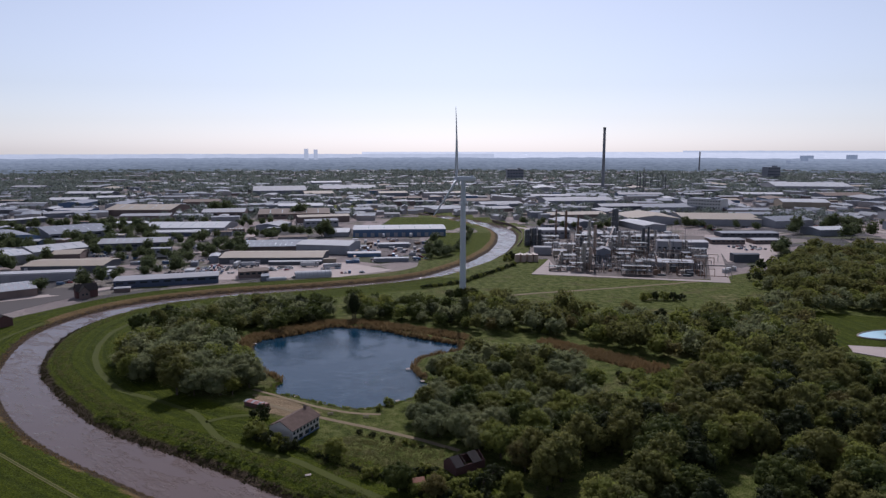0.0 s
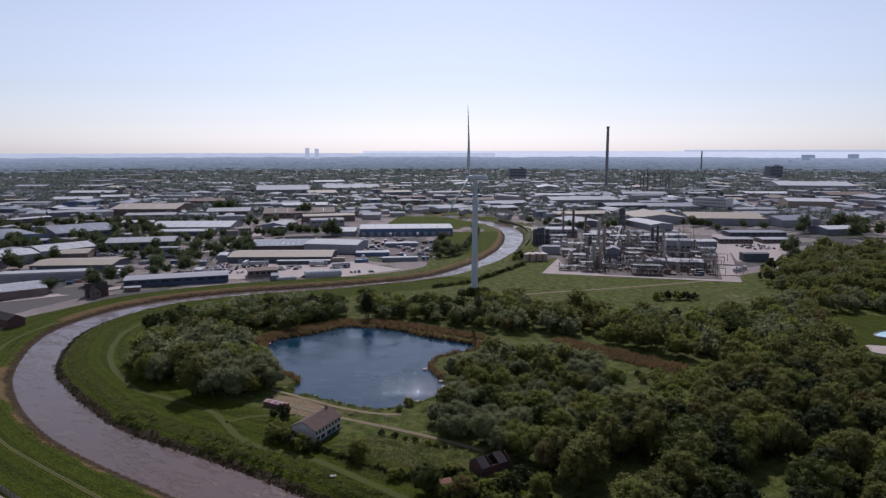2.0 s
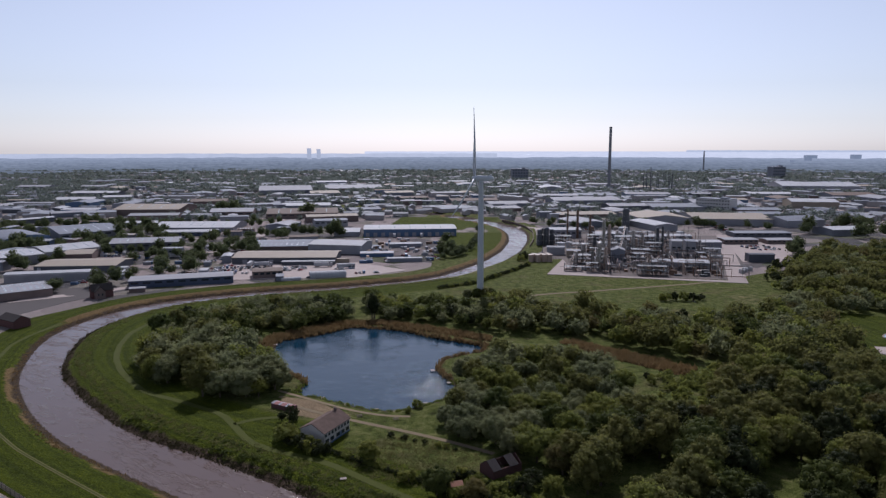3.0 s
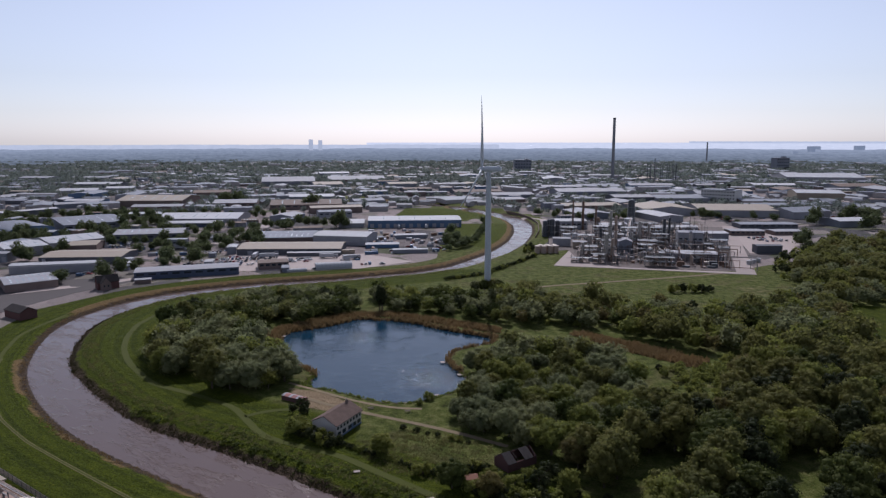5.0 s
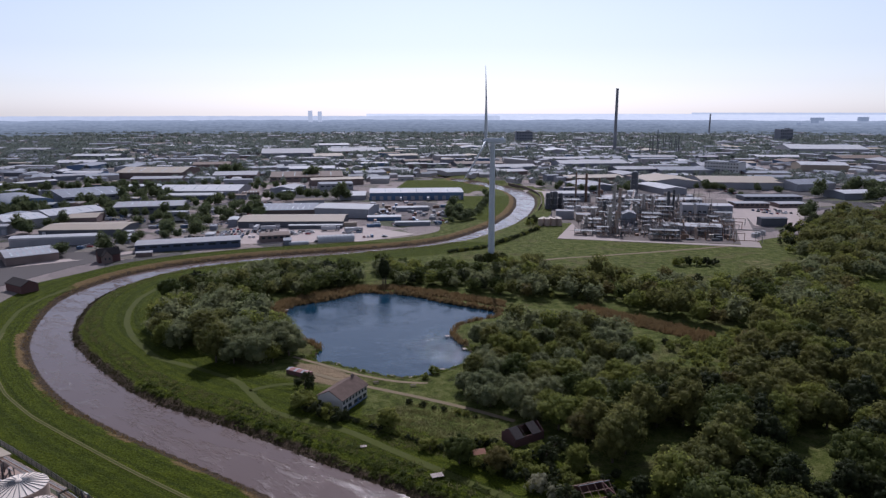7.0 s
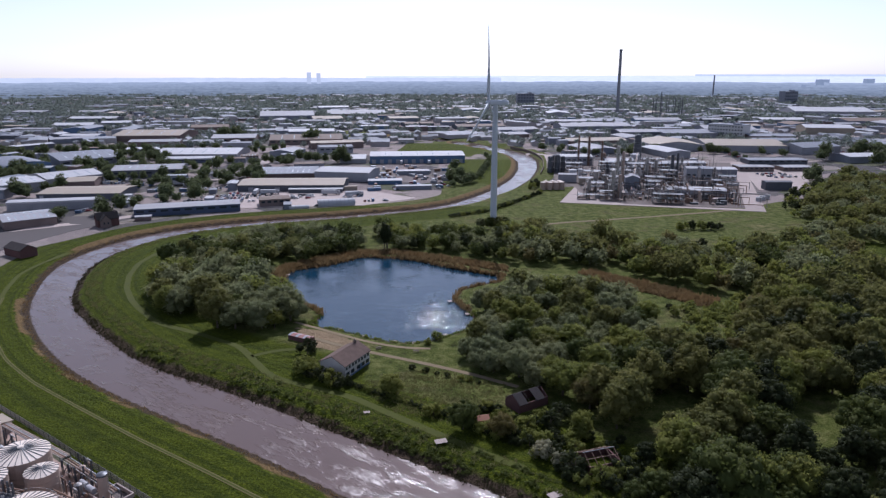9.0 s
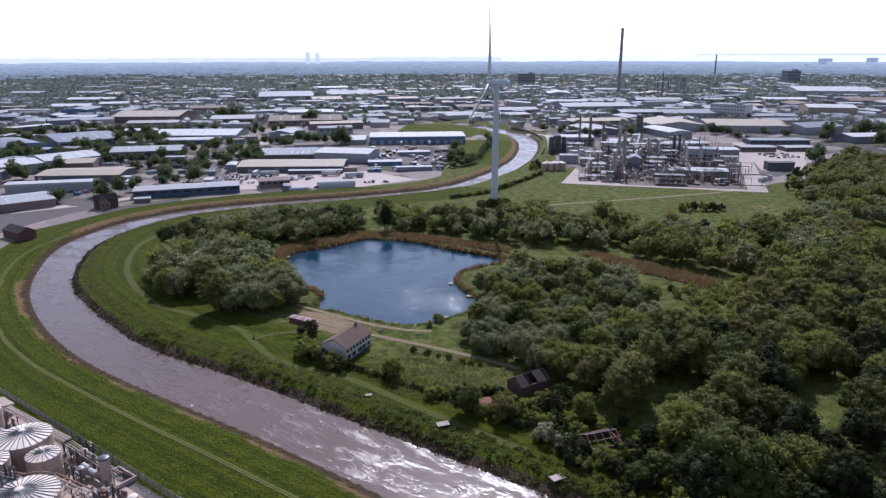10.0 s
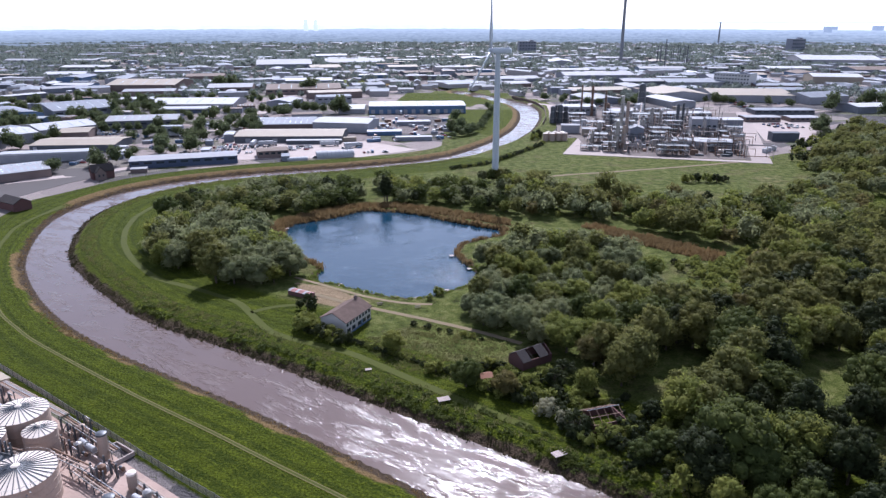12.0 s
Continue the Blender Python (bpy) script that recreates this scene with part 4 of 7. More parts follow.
# ---------------------------------------------------------------- buildings
def shed(name, x, y, w, d, h, turn, wall, roof, label, category="warehouse", rise=None, along="x", lights=0, doors=0, windows=0, group="buildings of the industrial estate", stripe=None):
    """A works hall: body, pitched roof, rooflights, loading doors, windows and a band along its front."""
    t = thing(name, pose(x, y, 0, 0, 0, turn), label, category, group)
    rise = min(w, d) * 0.06 if rise is None else rise
    part("wall", Geo().walls(w, d, h, rise, along), M[wall], t)
    part("roof", Geo().gable(w, d, h + 0.02, rise, 0.3, 0.35, along), M[roof], t)
    half = (w if along == "y" else d) / 2
    for i in range(lights):
        for s in (-1, 1):
            u, wid = -0.42 + 0.84 * (i + 0.5) / lights, 0.55
            za, zb = h + rise * 0.8 + 0.38, h + rise * 0.2 + 0.38
            c = u * (w if along == "x" else d)
            pts = [(c - wid, s * half * 0.2, za), (c + wid, s * half * 0.2, za), (c + wid, s * half * 0.8, zb), (c - wid, s * half * 0.8, zb)]
            if along != "x":
                pts = [(q, p, r) for p, q, r in pts]
            low = [(p, q, r - 0.12) for p, q, r in pts]
            g = Geo().add(low + pts, [(4, 5, 6, 7), (0, 1, 5, 4), (1, 2, 6, 5), (2, 3, 7, 6), (3, 0, 4, 7)])
            part("rooflight", g, M["rooflight"], t)
    for i in range(doors):
        c = -w / 2 + w * (i + 0.5) / doors
        part("loading_door", Geo().box(c, -d / 2 - 0.06, 0, min(4.2, w / doors * 0.6), 0.2, min(4.5, h * 0.68)), M["pale_sheet"], t, "pale roller loading door")
    for i in range(windows):
        c = -w / 2 + w * (i + 0.5) / windows
        part("window", Geo().box(c, -d / 2 - 0.05, h * 0.55, w / windows * 0.62, 0.16, min(1.6, h * 0.3)), M["glass"], t)
    if stripe:
        part("fascia", Geo().box(0, -d / 2 - 0.1, h - 0.9, w + 0.3, 0.24, 0.9), M[stripe], t)
    return t


BUILT = []
for row in (
    ("warehouse", -311, 503, 60, 12, 6.2, 15, "pale_sheet", "white_sheet", "long low white warehouse with loading doors", dict(doors=6, stripe="white_sheet")),
    ("warehouse", -314, 554, 63, 37, 5.0, 6, "dark_wall", "tan_sheet", "low works hall with a tan fibre cement roof", dict(rise=1.6)),
    ("warehouse", -345, 604, 24, 30, 6.0, 15, "brick", "tan_sheet", "small works hall with a tan roof", dict(rise=1.5)),
    ("warehouse", -392, 582, 33, 45, 7.8, 50, "pale_sheet", "white_sheet", "white warehouse with a shallow pitched roof", dict(doors=3, lights=4)),
    ("warehouse", -375, 629, 48, 47, 6.6, 50, "pale_sheet", "white_sheet", "broad white warehouse with a shallow roof", dict(lights=4)),
    ("warehouse", -440, 772, 64, 90, 7.3, 44, "grey_sheet", "grey_sheet", "grey steel warehouse with rooflights", dict(lights=5, windows=6)),
    ("warehouse", -580, 884, 77, 17, 6.0, 60, "dark_wall", "white_sheet", "long narrow shed with a white roof", {}),
    ("warehouse", -316, 672, 63, 42, 7.6, 15, "dark_wall", "pale_sheet", "dark clad warehouse under a pale ribbed roof", dict(lights=8, windows=5)),
    ("warehouse", -325, 835, 95, 66, 5.0, 4, "pale_sheet", "white_sheet", "long white warehouse with several bays", dict(lights=6, doors=6)),
    ("warehouse", -313, 772, 62, 22, 5.0, 8, "navy_sheet", "white_sheet", "dark blue unit with a white roof edge", dict(stripe="white_sheet", windows=8)),
    ("factory_hall", -472, 1040, 96, 86, 9.0, 4, "brick", "tan_sheet", "old brown brick factory with a tan roof", dict(lights=5)),
    ("warehouse", -771, 1430, 95, 48, 7, 3, "dark_wall", "white_sheet", "long distant warehouse with a white roof", {}),
    ("warehouse", -718, 1258, 69, 50, 6, 10, "grey_sheet", "white_sheet", "distant warehouse with a white roof", {}),
    ("warehouse", -673, 1321, 50, 40, 6, 20, "grey_sheet", "white_sheet", "distant warehouse with a white roof", {}),
    ("warehouse", -576, 993, 59, 30, 6, 40, "grey_sheet", "pale_sheet", "distant grey clad industrial warehouse", {}),
    ("office_block", -209, 494, 70, 20, 5.1, 20, "navy_sheet", "pale_sheet", "long navy blue unit with a pale flat roof", dict(windows=9, rise=0.5, stripe="navy_sheet")),
    ("workshop", -300, 452, 30, 32, 5.0, 40, "brick", "pale_sheet", "brick workshop with a row of domed rooflights", dict(lights=7, rise=1.0)),
    ("warehouse", -158, 600, 88, 40, 5.2, 3, "dark_wall", "tan_sheet", "long low hall with a tan fibre cement roof", dict(rise=2.2, doors=4)),
    ("lean_to", -135, 577, 44, 6, 3.0, 5, "dark_wall", "white_sheet", "long low lean-to with a white roof", dict(rise=0.4)),
    ("factory_hall", -186, 680, 61, 50, 4.0, 8, "brick", "grey_sheet", "low factory roof with many rooflights", dict(lights=10, rise=1.2)),
    ("warehouse", -121, 654, 52, 36, 8.3, -9, "pale_sheet", "white_sheet", "grey and white steel warehouse with a gable front", dict(rise=2.0, doors=1)),
    ("warehouse", -65, 790, 104, 46, 8.1, 6, "blue_sheet", "white_sheet", "long blue warehouse with white loading bays", dict(rise=1.5, doors=12, lights=5)),
    ("warehouse", -136, 787, 28, 42, 4.6, 6, "pale_sheet", "white_sheet", "low annexe with a white roof", {}),
    ("warehouse", -223, 835, 29, 40, 6.5, -9, "grey_sheet", "pale_sheet", "blue grey unit with a pitched roof", dict(rise=2.4, along="y")),
    ("warehouse", -237, 1000, 100, 74, 7, 12, "brick", "brown_roof", "long brick warehouse with a brown roof", dict(windows=10, lights=5)),
    ("warehouse", -340, 1000, 60, 53, 8.0, 12, "brick", "pale_sheet", "brick warehouse with a pale roof", dict(windows=5)),
    ("warehouse", -262, 1135, 79, 45, 6.0, 10, "grey_sheet", "white_sheet", "warehouse with a bright white roof", {}),
    ("factory_hall", -396, 1521, 112, 120, 10, 15, "grey_sheet", "pale_sheet", "big grey hall with a curved pale roof", dict(rise=7)),
    ("factory_hall", -261, 1623, 131, 100, 8, 12, "brick", "pale_sheet", "wide factory with a pale roof", {}),
    ("warehouse", -295, 1445, 60, 70, 7, 18, "grey_sheet", "tan_sheet", "distant tan roofed unit", {}),
    ("office_block", -155, 523, 22, 16, 5.0, 20, "brick", "brown_roof", "brown brick office building beside the yard", dict(windows=5, rise=0.4)),
    ("site_office", -62, 685, 31, 11, 3.6, 10, "grey_sheet", "white_sheet", "low site building with a white roof", {}),
    ("site_office", -83, 626, 30, 12, 3.2, 7, "blue_sheet", "white_sheet", "low blue site building with a white roof", {}),
    ("site_office", -55, 595, 30, 6, 3.2, 8, "grey_sheet", "white_sheet", "low site building with a white roof", {}),
    ("factory_hall", 259, 936, 66, 78, 8.0, 2, "pale_sheet", "tan_sheet", "broad pale factory with a pitched roof", dict(rise=4, along="y")),
    ("factory_hall", 346, 930, 97, 92, 8.4, -4, "pale_sheet", "tan_sheet", "broad pale factory with tented roof bays", dict(rise=4)),
    ("warehouse", 420, 892, 60, 44, 8.3, 20, "pale_sheet", "grey_sheet", "grey warehouse with a pitched roof", dict(rise=4)),
    ("factory_hall", 844, 1680, 170, 120, 12, -8, "pale_sheet", "white_sheet", "very long pale distribution hall", dict(lights=6)),
    ("warehouse", 588, 1180, 73, 60, 10.4, -12, "tan_sheet", "white_sheet", "yellowish warehouse with a white roof", {}),
    ("office_block", 282, 720, 35, 18, 4.6, 1, "brick", "pale_sheet", "low office building beside the car park", dict(windows=7, rise=0.5)),
    ("office_block", 324, 723, 30, 18, 4.0, 5, "brick", "pale_sheet", "low office building beside the car park", dict(windows=6, rise=0.5)),
    ("office_block", 329, 780, 64, 22, 4.5, 2, "dark_wall", "grey_sheet", "dark low building with roof vents", dict(windows=8, rise=0.6)),
    ("warehouse", 254, 603, 22, 9, 6.6, 1, "dark_wall", "dark_wall", "black timber-clad store beside the trees", dict(rise=0.6)),
    ("works_shed", 176, 566, 40, 20, 6.0, -14, "pale_sheet", "white_sheet", "white roofed works shed on the apron", dict(rise=1.2, doors=2)),
    ("works_block", 190, 632, 9, 16, 14.5, -10, "pale_sheet", "pale_sheet", "tall grey process building", dict(rise=0.4, windows=2)),
    ("works_block", 202, 630, 9, 16, 14.5, -10, "pale_sheet", "grey_sheet", "tall grey process building", dict(rise=0.4, windows=2)),
    ("warehouse", 170, 990, 84, 41, 6, 12, "brick", "tan_sheet", "low brown warehouse behind the works", {}),
    ("warehouse", 217, 1254, 124, 61, 7, 8, "grey_sheet", "pale_sheet", "long pale warehouse with a pitched roof", dict(rise=4)),
    ("warehouse", 60, 1097, 50, 40, 5, 20, "brick", "pale_sheet", "low warehouse near the river bend", {}),
    ("works_shed", 109, 768, 34, 25, 9, 2, "pale_sheet", "white_sheet", "pale works building among pipework", dict(windows=6)),
    ("works_shed", 150, 740, 30, 22, 8, 2, "grey_sheet", "white_sheet", "pale works building among pipework", {}),
    ("works_shed", 212, 730, 46, 18, 7, 2, "pale_sheet", "white_sheet", "white works building among pipework", dict(windows=6)),
    ("works_shed", 236, 690, 30, 18, 6, 2, "grey_sheet", "white_sheet", "white roofed works building", {}),
    ("works_shed", 160, 690, 16, 12, 7, 2, "grey_sheet", "pale_sheet", "small grey works building with pitched roof", dict(rise=2)),
    ("works_shed", 128, 590, 11, 14, 12, -8, "grey_sheet", "pale_sheet", "tall narrow works building with a pitched roof", dict(rise=2, along="y")),
    ("works_shed", 82, 640, 16, 10, 7, -6, "pale_sheet", "pale_sheet", "small pale works building", {}),
    ("works_shed", 96, 625, 12, 9, 6, -6, "tan_sheet", "pale_sheet", "small tan works building", {}),
    ("warehouse", 430, 800, 44, 34, 7, 10, "grey_sheet", "white_sheet", "grey unit among trees", {}),
    ("warehouse", 640, 960, 84, 50, 9.4, -10, "pale_sheet", "grey_sheet", "large grey warehouse behind trees", {}),
    ("warehouse", 560, 830, 70, 46, 9.0, -6, "grey_sheet", "grey_sheet", "large grey warehouse behind trees", {}),
):
    name, x, y, w, d, h, turn, wall, roof, label, more = row
    shed(name, x, y, w, d, h, turn, wall, roof, label, name.replace("_", " "), **more)
    BUILT.append((x, y, math.hypot(w, d) / 2))


# ---------------------------------------------------------------- the rest of the town
def town():
    rnd = random.Random(21)
    placed = list(BUILT)
    roofs = ["white_sheet"] * 3 + ["pale_sheet"] * 5 + ["grey_sheet"] * 8 + ["tan_sheet"] * 2 + ["brown_roof"] * 3
    walls = ["pale_sheet", "grey_sheet", "brick", "pale_sheet", "dark_wall", "blue_sheet", "grey_sheet"]
    words = {"white_sheet": "white", "pale_sheet": "pale grey", "grey_sheet": "slate grey", "tan_sheet": "tan", "brown_roof": "brown"}
    wallword = {"pale_sheet": "pale clad", "grey_sheet": "grey clad", "brick": "brick", "dark_wall": "dark clad", "blue_sheet": "blue clad"}
    count = 0
    for _ in range(9000):
        if count > 235:
            break
        y = 520 + 1450 * rnd.random() ** 1.3
        x = rnd.uniform(-0.75, 0.75) * y
        if x > 30 and y < 820 + 0.1 * x:
            continue
        if inside(GREEN, x, y) or inside(FIELD_FAR, x, y) or inside([(-220, 490), (-30, 500), (10, 780), (-150, 800)], x, y):
            continue
        if x < -0.12 * y and y > 1250 and rnd.random() < 0.65:
            continue
        near = rnd.random() < 0.35
        w = rnd.uniform(14, 26) if near else rnd.uniform(28, 75) * (1.2 if y > 1100 else 1.0)
        d = w * rnd.uniform(0.4, 0.8)
        r = math.hypot(w, d) / 2
        if any((x - a) ** 2 + (y - b) ** 2 < (0.82 * (r + c)) ** 2 for a, b, c in placed):
            continue
        if river_gap(x, y) < r + 18 or abs(x + 238) < r + 6 or (460 < x < 620 and y < 1200):
            continue
        roof, wall = rnd.choice(roofs), rnd.choice(walls)
        placed.append((x, y, r))
        count += 1
        detail = y < 900
        turn = (8 + 12 * math.sin(x * 0.004 + y * 0.002)) + rnd.choice((0, 0, 0, 90))
        shed("warehouse", x, y, w, d, rnd.uniform(4.5, 8.5), turn, wall, roof, f"{wallword[wall]} industrial unit with a {words[roof]} roof", "warehouse",
             lights=rnd.choice((0, 3, 5)) if detail else 0, doors=rnd.choice((0, 2, 4)) if detail else 0, windows=rnd.choice((0, 4, 6)) if detail else 0)
    # rows of small far houses, joined
    walls_g, roofs_g, pale_g = Geo(), Geo(), Geo()
    cells = {}
    for a, b, c in placed:
        cells.setdefault((int(a // 100), int(b // 100)), []).append((a, b, c))
    for _ in range(3000):
        y = 950 + 2130 * rnd.random() ** 1.05
        x = rnd.uniform(-0.72, 0.72) * y
        if any((x - a) ** 2 + (y - b) ** 2 < (c + 8) ** 2 for i in (-1, 0, 1) for j in (-1, 0, 1) for a, b, c in cells.get((int(x // 100) + i, int(y // 100) + j), ())):
            continue
        if inside(FIELD_FAR, x, y):
            continue
        if x < 0.05 * y and y > 1500 and rnd.random() < 0.5:
            continue
        w, d, h, rise = rnd.uniform(9, 34), rnd.uniform(8, 11), rnd.uniform(3.6, 5.2), rnd.uniform(1.6, 2.6)
        if rnd.random() < 0.10:
            w, d, h, rise = rnd.uniform(25, 70), rnd.uniform(18, 40), rnd.uniform(5, 10), 1.2
        turn = radians(rnd.choice((8, 8, 98, 30, 120)) + rnd.uniform(-6, 6))
        c, s = math.cos(turn), math.sin(turn)
        move = lambda g: [(p * c - q * s + x, p * s + q * c + y, r) for p, q, r in g.v]
        a, b = Geo().walls(w, d, h, rise), Geo().gable(w, d, h + 0.05, rise, 0.3, 0.3)
        walls_g.add(move(a), a.f)
        (pale_g if rnd.random() < 0.09 else roofs_g).add(move(b), b.f)
    tagged(new("house_walls", walls_g.mesh("house_walls", M["house_wall"])), "brick walls of countless distant houses", "houses", kind="stuff")
    tagged(new("house_roofs", roofs_g.mesh("house_roofs", M["slate"])), "slate roofs of countless distant houses", "houses", kind="stuff")
    tagged(new("house_roofs", pale_g.mesh("house_roofs", M["pale_sheet"])), "pale sheet roofs of distant sheds", "houses", kind="stuff")
    return placed


PLACED = town()


def town_trees():
    rnd = np.random.RandomState(4)
    base = [crown_arrays(600 + i, 9.0, 8.0, 7, 84, 1.15, 0.05, core=0) for i in range(9)]
    low = [crown_arrays(620 + i, 10.0, 14.0, 7, 50, 2.1, 0.0, core=0) for i in range(9)]
    vs, fs, n = [], [], 0
    cells = {}
    for a, b, c in PLACED:
        cells.setdefault((int(a // 100), int(b // 100)), []).append((a, b, c))
    near = []
    made = 0
    while made < 15000:
        y = 470 + 2660 * rnd.random() ** 1.15
        x = rnd.uniform(-0.70, 0.70) * y
        if math.sin(x * 0.011 + 2 * math.sin(y * 0.004)) + math.sin(y * 0.013 + x * 0.003) < rnd.uniform(-1.0, 1.2) - (1.0 if y > 1400 else 0.2):
            made += 0.2
            continue
        if x > 20 and y < 840 and x < 300:
            continue
        made += 1
        if any((x - a) ** 2 + (y - b) ** 2 < (c * 0.85 + 3) ** 2 for i in (-1, 0, 1) for j in (-1, 0, 1) for a, b, c in cells.get((int(x // 100) + i, int(y // 100) + j), ())):
            continue
        if inside(FIELD_FAR, x, y) or inside([(-220, 480), (-30, 500), (-20, 760), (-150, 760), (-215, 600)], x, y) or river_gap(x, y) < 26:
            continue
        if y < 620 and inside(GREEN, x, y):
            continue
        if y < 900 and rnd.random() > 0.6:
            continue
        if y < 900:
            near.append((("oak_tree", "ash_tree", "willow_tree")[rnd.randint(3)], x, y, -0.1, rnd.uniform(0.55, 1.0)))
            continue
        v, f = (base if y < 1500 else low)[rnd.randint(9)]
        s, a = rnd.uniform(0.6, 1.25), rnd.uniform(0, 6.28)
        p = np.stack([v[:, 0] * math.cos(a) - v[:, 1] * math.sin(a), v[:, 0] * math.sin(a) + v[:, 1] * math.cos(a), v[:, 2]], 1) * s + np.array([x, y, -0.2])
        vs.append(p)
        fs.append(f + n)
        n += len(p)
    tagged(new("town_trees", array_mesh("town_trees", np.concatenate(vs), np.concatenate(fs), M["leaf_far_hazed"])), "countless distant garden and street trees", "trees", kind="stuff")
    for x, y, s in ((-262, 478, 1.0), (-255, 487, 0.9), (-268, 486, 0.8), (-290, 470, 0.75), (-284, 462, 0.8), (-252, 500, 0.7), (-238, 520, 0.6), (-232, 528, 0.6), (-225, 540, 0.6),
                    (-212, 640, 1.0), (-206, 652, 1.1), (-216, 660, 0.9), (-200, 628, 0.8), (-222, 620, 0.8), (-196, 780, 1.0), (-185, 776, 0.9), (-175, 772, 0.9), (-165, 768, 0.8),
                    (-205, 770, 0.9), (-215, 764, 0.8), (-152, 765, 1.1), (-146, 770, 1.2), (-140, 764, 0.9), (-225, 990, 1.6), (-232, 985, 1.5), (-380, 1060, 1.5), (-372, 1052, 1.5), (-362, 1066, 1.4),
                    (-352, 1060, 1.2), (-22, 608, 0.5), (-14, 616, 0.55), (-8, 624, 0.6), (-3, 640, 0.6), (2, 660, 0.6), (4, 675, 0.65), (8, 700, 0.6), (11, 720, 0.7), (14, 740, 0.6), (16, 765, 0.7), (18, 790, 0.6), (14, 806, 0.6), (-250, 620, 0.7), (-262, 610, 0.7), (-272, 622, 0.8),
                    (-285, 602, 0.6), (300, 640, 1.2), (312, 655, 1.2), (430, 760, 1.4), (445, 770, 1.3), (460, 765, 1.2), (390, 800, 1.2), (400, 810, 1.3), (470, 860, 1.4), (480, 850, 1.3)):
        near.append((("oak_tree", "ash_tree", "willow_tree")[rnd.randint(3)], x, y, -0.1, s))
    joined_wood("estate_trees", near, "trees between the industrial units", M["leaf_estate"], "trees")


town_trees()



# ---------------------------------------------------------------- single buildings
def arch_roof(w, d, z, rise, n=12, thick=0.25):
    """A barrel roof over a w x d plan, its axis along x."""
    g = Geo()
    pts = []
    for e in (-1, 1):
        for k in (0, thick):
            for i in range(n + 1):
                a = math.pi * i / n
                pts.append((e * (w / 2 + 0.3), -math.cos(a) * (d / 2 + 0.2), z + math.sin(a) * rise + k))
    m = n + 1
    faces = []
    for i in range(n):
        faces += [(i, i + 1, 2 * m + i + 1, 2 * m + i), (m + i, 3 * m + i, 3 * m + i + 1, m + i + 1), (i, m + i, m + i + 1, i + 1),
                  (2 * m + i, 2 * m + i + 1, 3 * m + i + 1, 3 * m + i)]
    return g.add(pts, faces)


def arch_wall(w, d, h, rise, n=12):
    g = Geo()
    out = [(-d / 2, -0.3)] + [(-math.cos(math.pi * i / n) * d / 2, h + math.sin(math.pi * i / n) * rise) for i in range(n + 1)] + [(d / 2, -0.3)]
    m = len(out)
    pts = [(e * w / 2, a, b) for e in (-1, 1) for a, b in out]
    return g.add(pts, [tuple(range(m - 1, -1, -1)), tuple(range(m, 2 * m))] + [(i, i + 1, m + i + 1, m + i) for i in range(m - 1)])


def barrel_hall(name, x, y, w, d, h, rise, turn, wall, roof, label, category, ribs=0):
    t = thing(name, pose(x, y, 0, 0, 0, turn), label, category)
    part("wall", arch_wall(w, d, h, rise), M[wall], t)
    part("roof", arch_roof(w, d, h, rise), M[roof], t, smooth=False)
    for i in range(ribs):
        u = -w / 2 + w * (i + 0.5) / ribs
        g = Geo()
        pts = [(-math.cos(math.pi * k / 10) * (d / 2 + 0.35), h + math.sin(math.pi * k / 10) * (rise + 0.3)) for k in range(11)]
        for (a, b), (c, e) in zip(pts, pts[1:]):
            g.tube((u, a, b + 0.1), (u, c, e + 0.1), 0.1, 5)
        part("rib", g, M["pale_sheet"], t)
    return t


barrel_hall("glass_hall", -470, 705, 70, 42, 7.0, 4.0, 140, "blue_sheet", "grey_sheet", "blue clad hall with a curved grey roof", "hall")
barrel_hall("storage_tent", -108, 521, 27, 8.5, 1.4, 3.2, 17, "white_sheet", "white_sheet", "long white tunnel tent beside the river bank", "storage tent", 9)
barrel_hall("storage_tent", -133, 508, 14, 4, 0.8, 1.2, 17, "white_sheet", "white_sheet", "short white tunnel tent beside the yard", "storage tent", 5)


def old_house():
    t = thing("pond_house", pose(-52.6, 231.2, 0, 0, 0, 65.5), "old white rendered house with a brown tiled roof", "house")
    w, d, h, rise = 14.7, 9.6, 4.4, 2.6
    part("wall", Geo().walls(w, d, h, rise), M["render_wall"], t)
    part("roof", Geo().gable(w, d, h + 0.02, rise, 0.22, 0.45), M["house_tiles"], t, "weathered brown tiled roof")
    for i in range(8):
        c = -w / 2 + w * (i + 0.5) / 8
        win = part("window", Geo().box(c, -d / 2 - 0.03, 2.9, 1.0, 0.1, 1.0), M["glass"], t)
        part("window_sill", Geo().box(c, -d / 2 - 0.12, 2.82, 1.2, 0.22, 0.08), M["render_wall"], win)
    for i, c in enumerate((-5.8, -3.0, 0.4, 3.2, 5.9)):
        part("window", Geo().box(c, -d / 2 - 0.03, 0.7, 1.9, 0.1, 1.3), M["glass"], t)
    part("door", Geo().box(1.9, -d / 2 - 0.04, 0, 0.95, 0.12, 2.05), M["blue_sheet"], t, "faded blue door")
    for c in (-2.4, 2.2):
        part("window", Geo().box(-w / 2 - 0.03, c, 0.9, 0.1, 1.4, 1.3), M["glass"], t)
    part("chimney", Geo().box(5.8, 0, h + rise - 0.5, 0.9, 0.7, 1.6).cyl(5.8, 0, h + rise + 1.1, h + rise + 1.5, 0.16, 0.14, 8), M["brick"], t)
    part("plinth", Geo().box(0, -d / 2 - 0.07, -0.3, w, 0.14, 0.75), M["blue_sheet"], t, "navy painted base of the wall")
    return t


old_house()


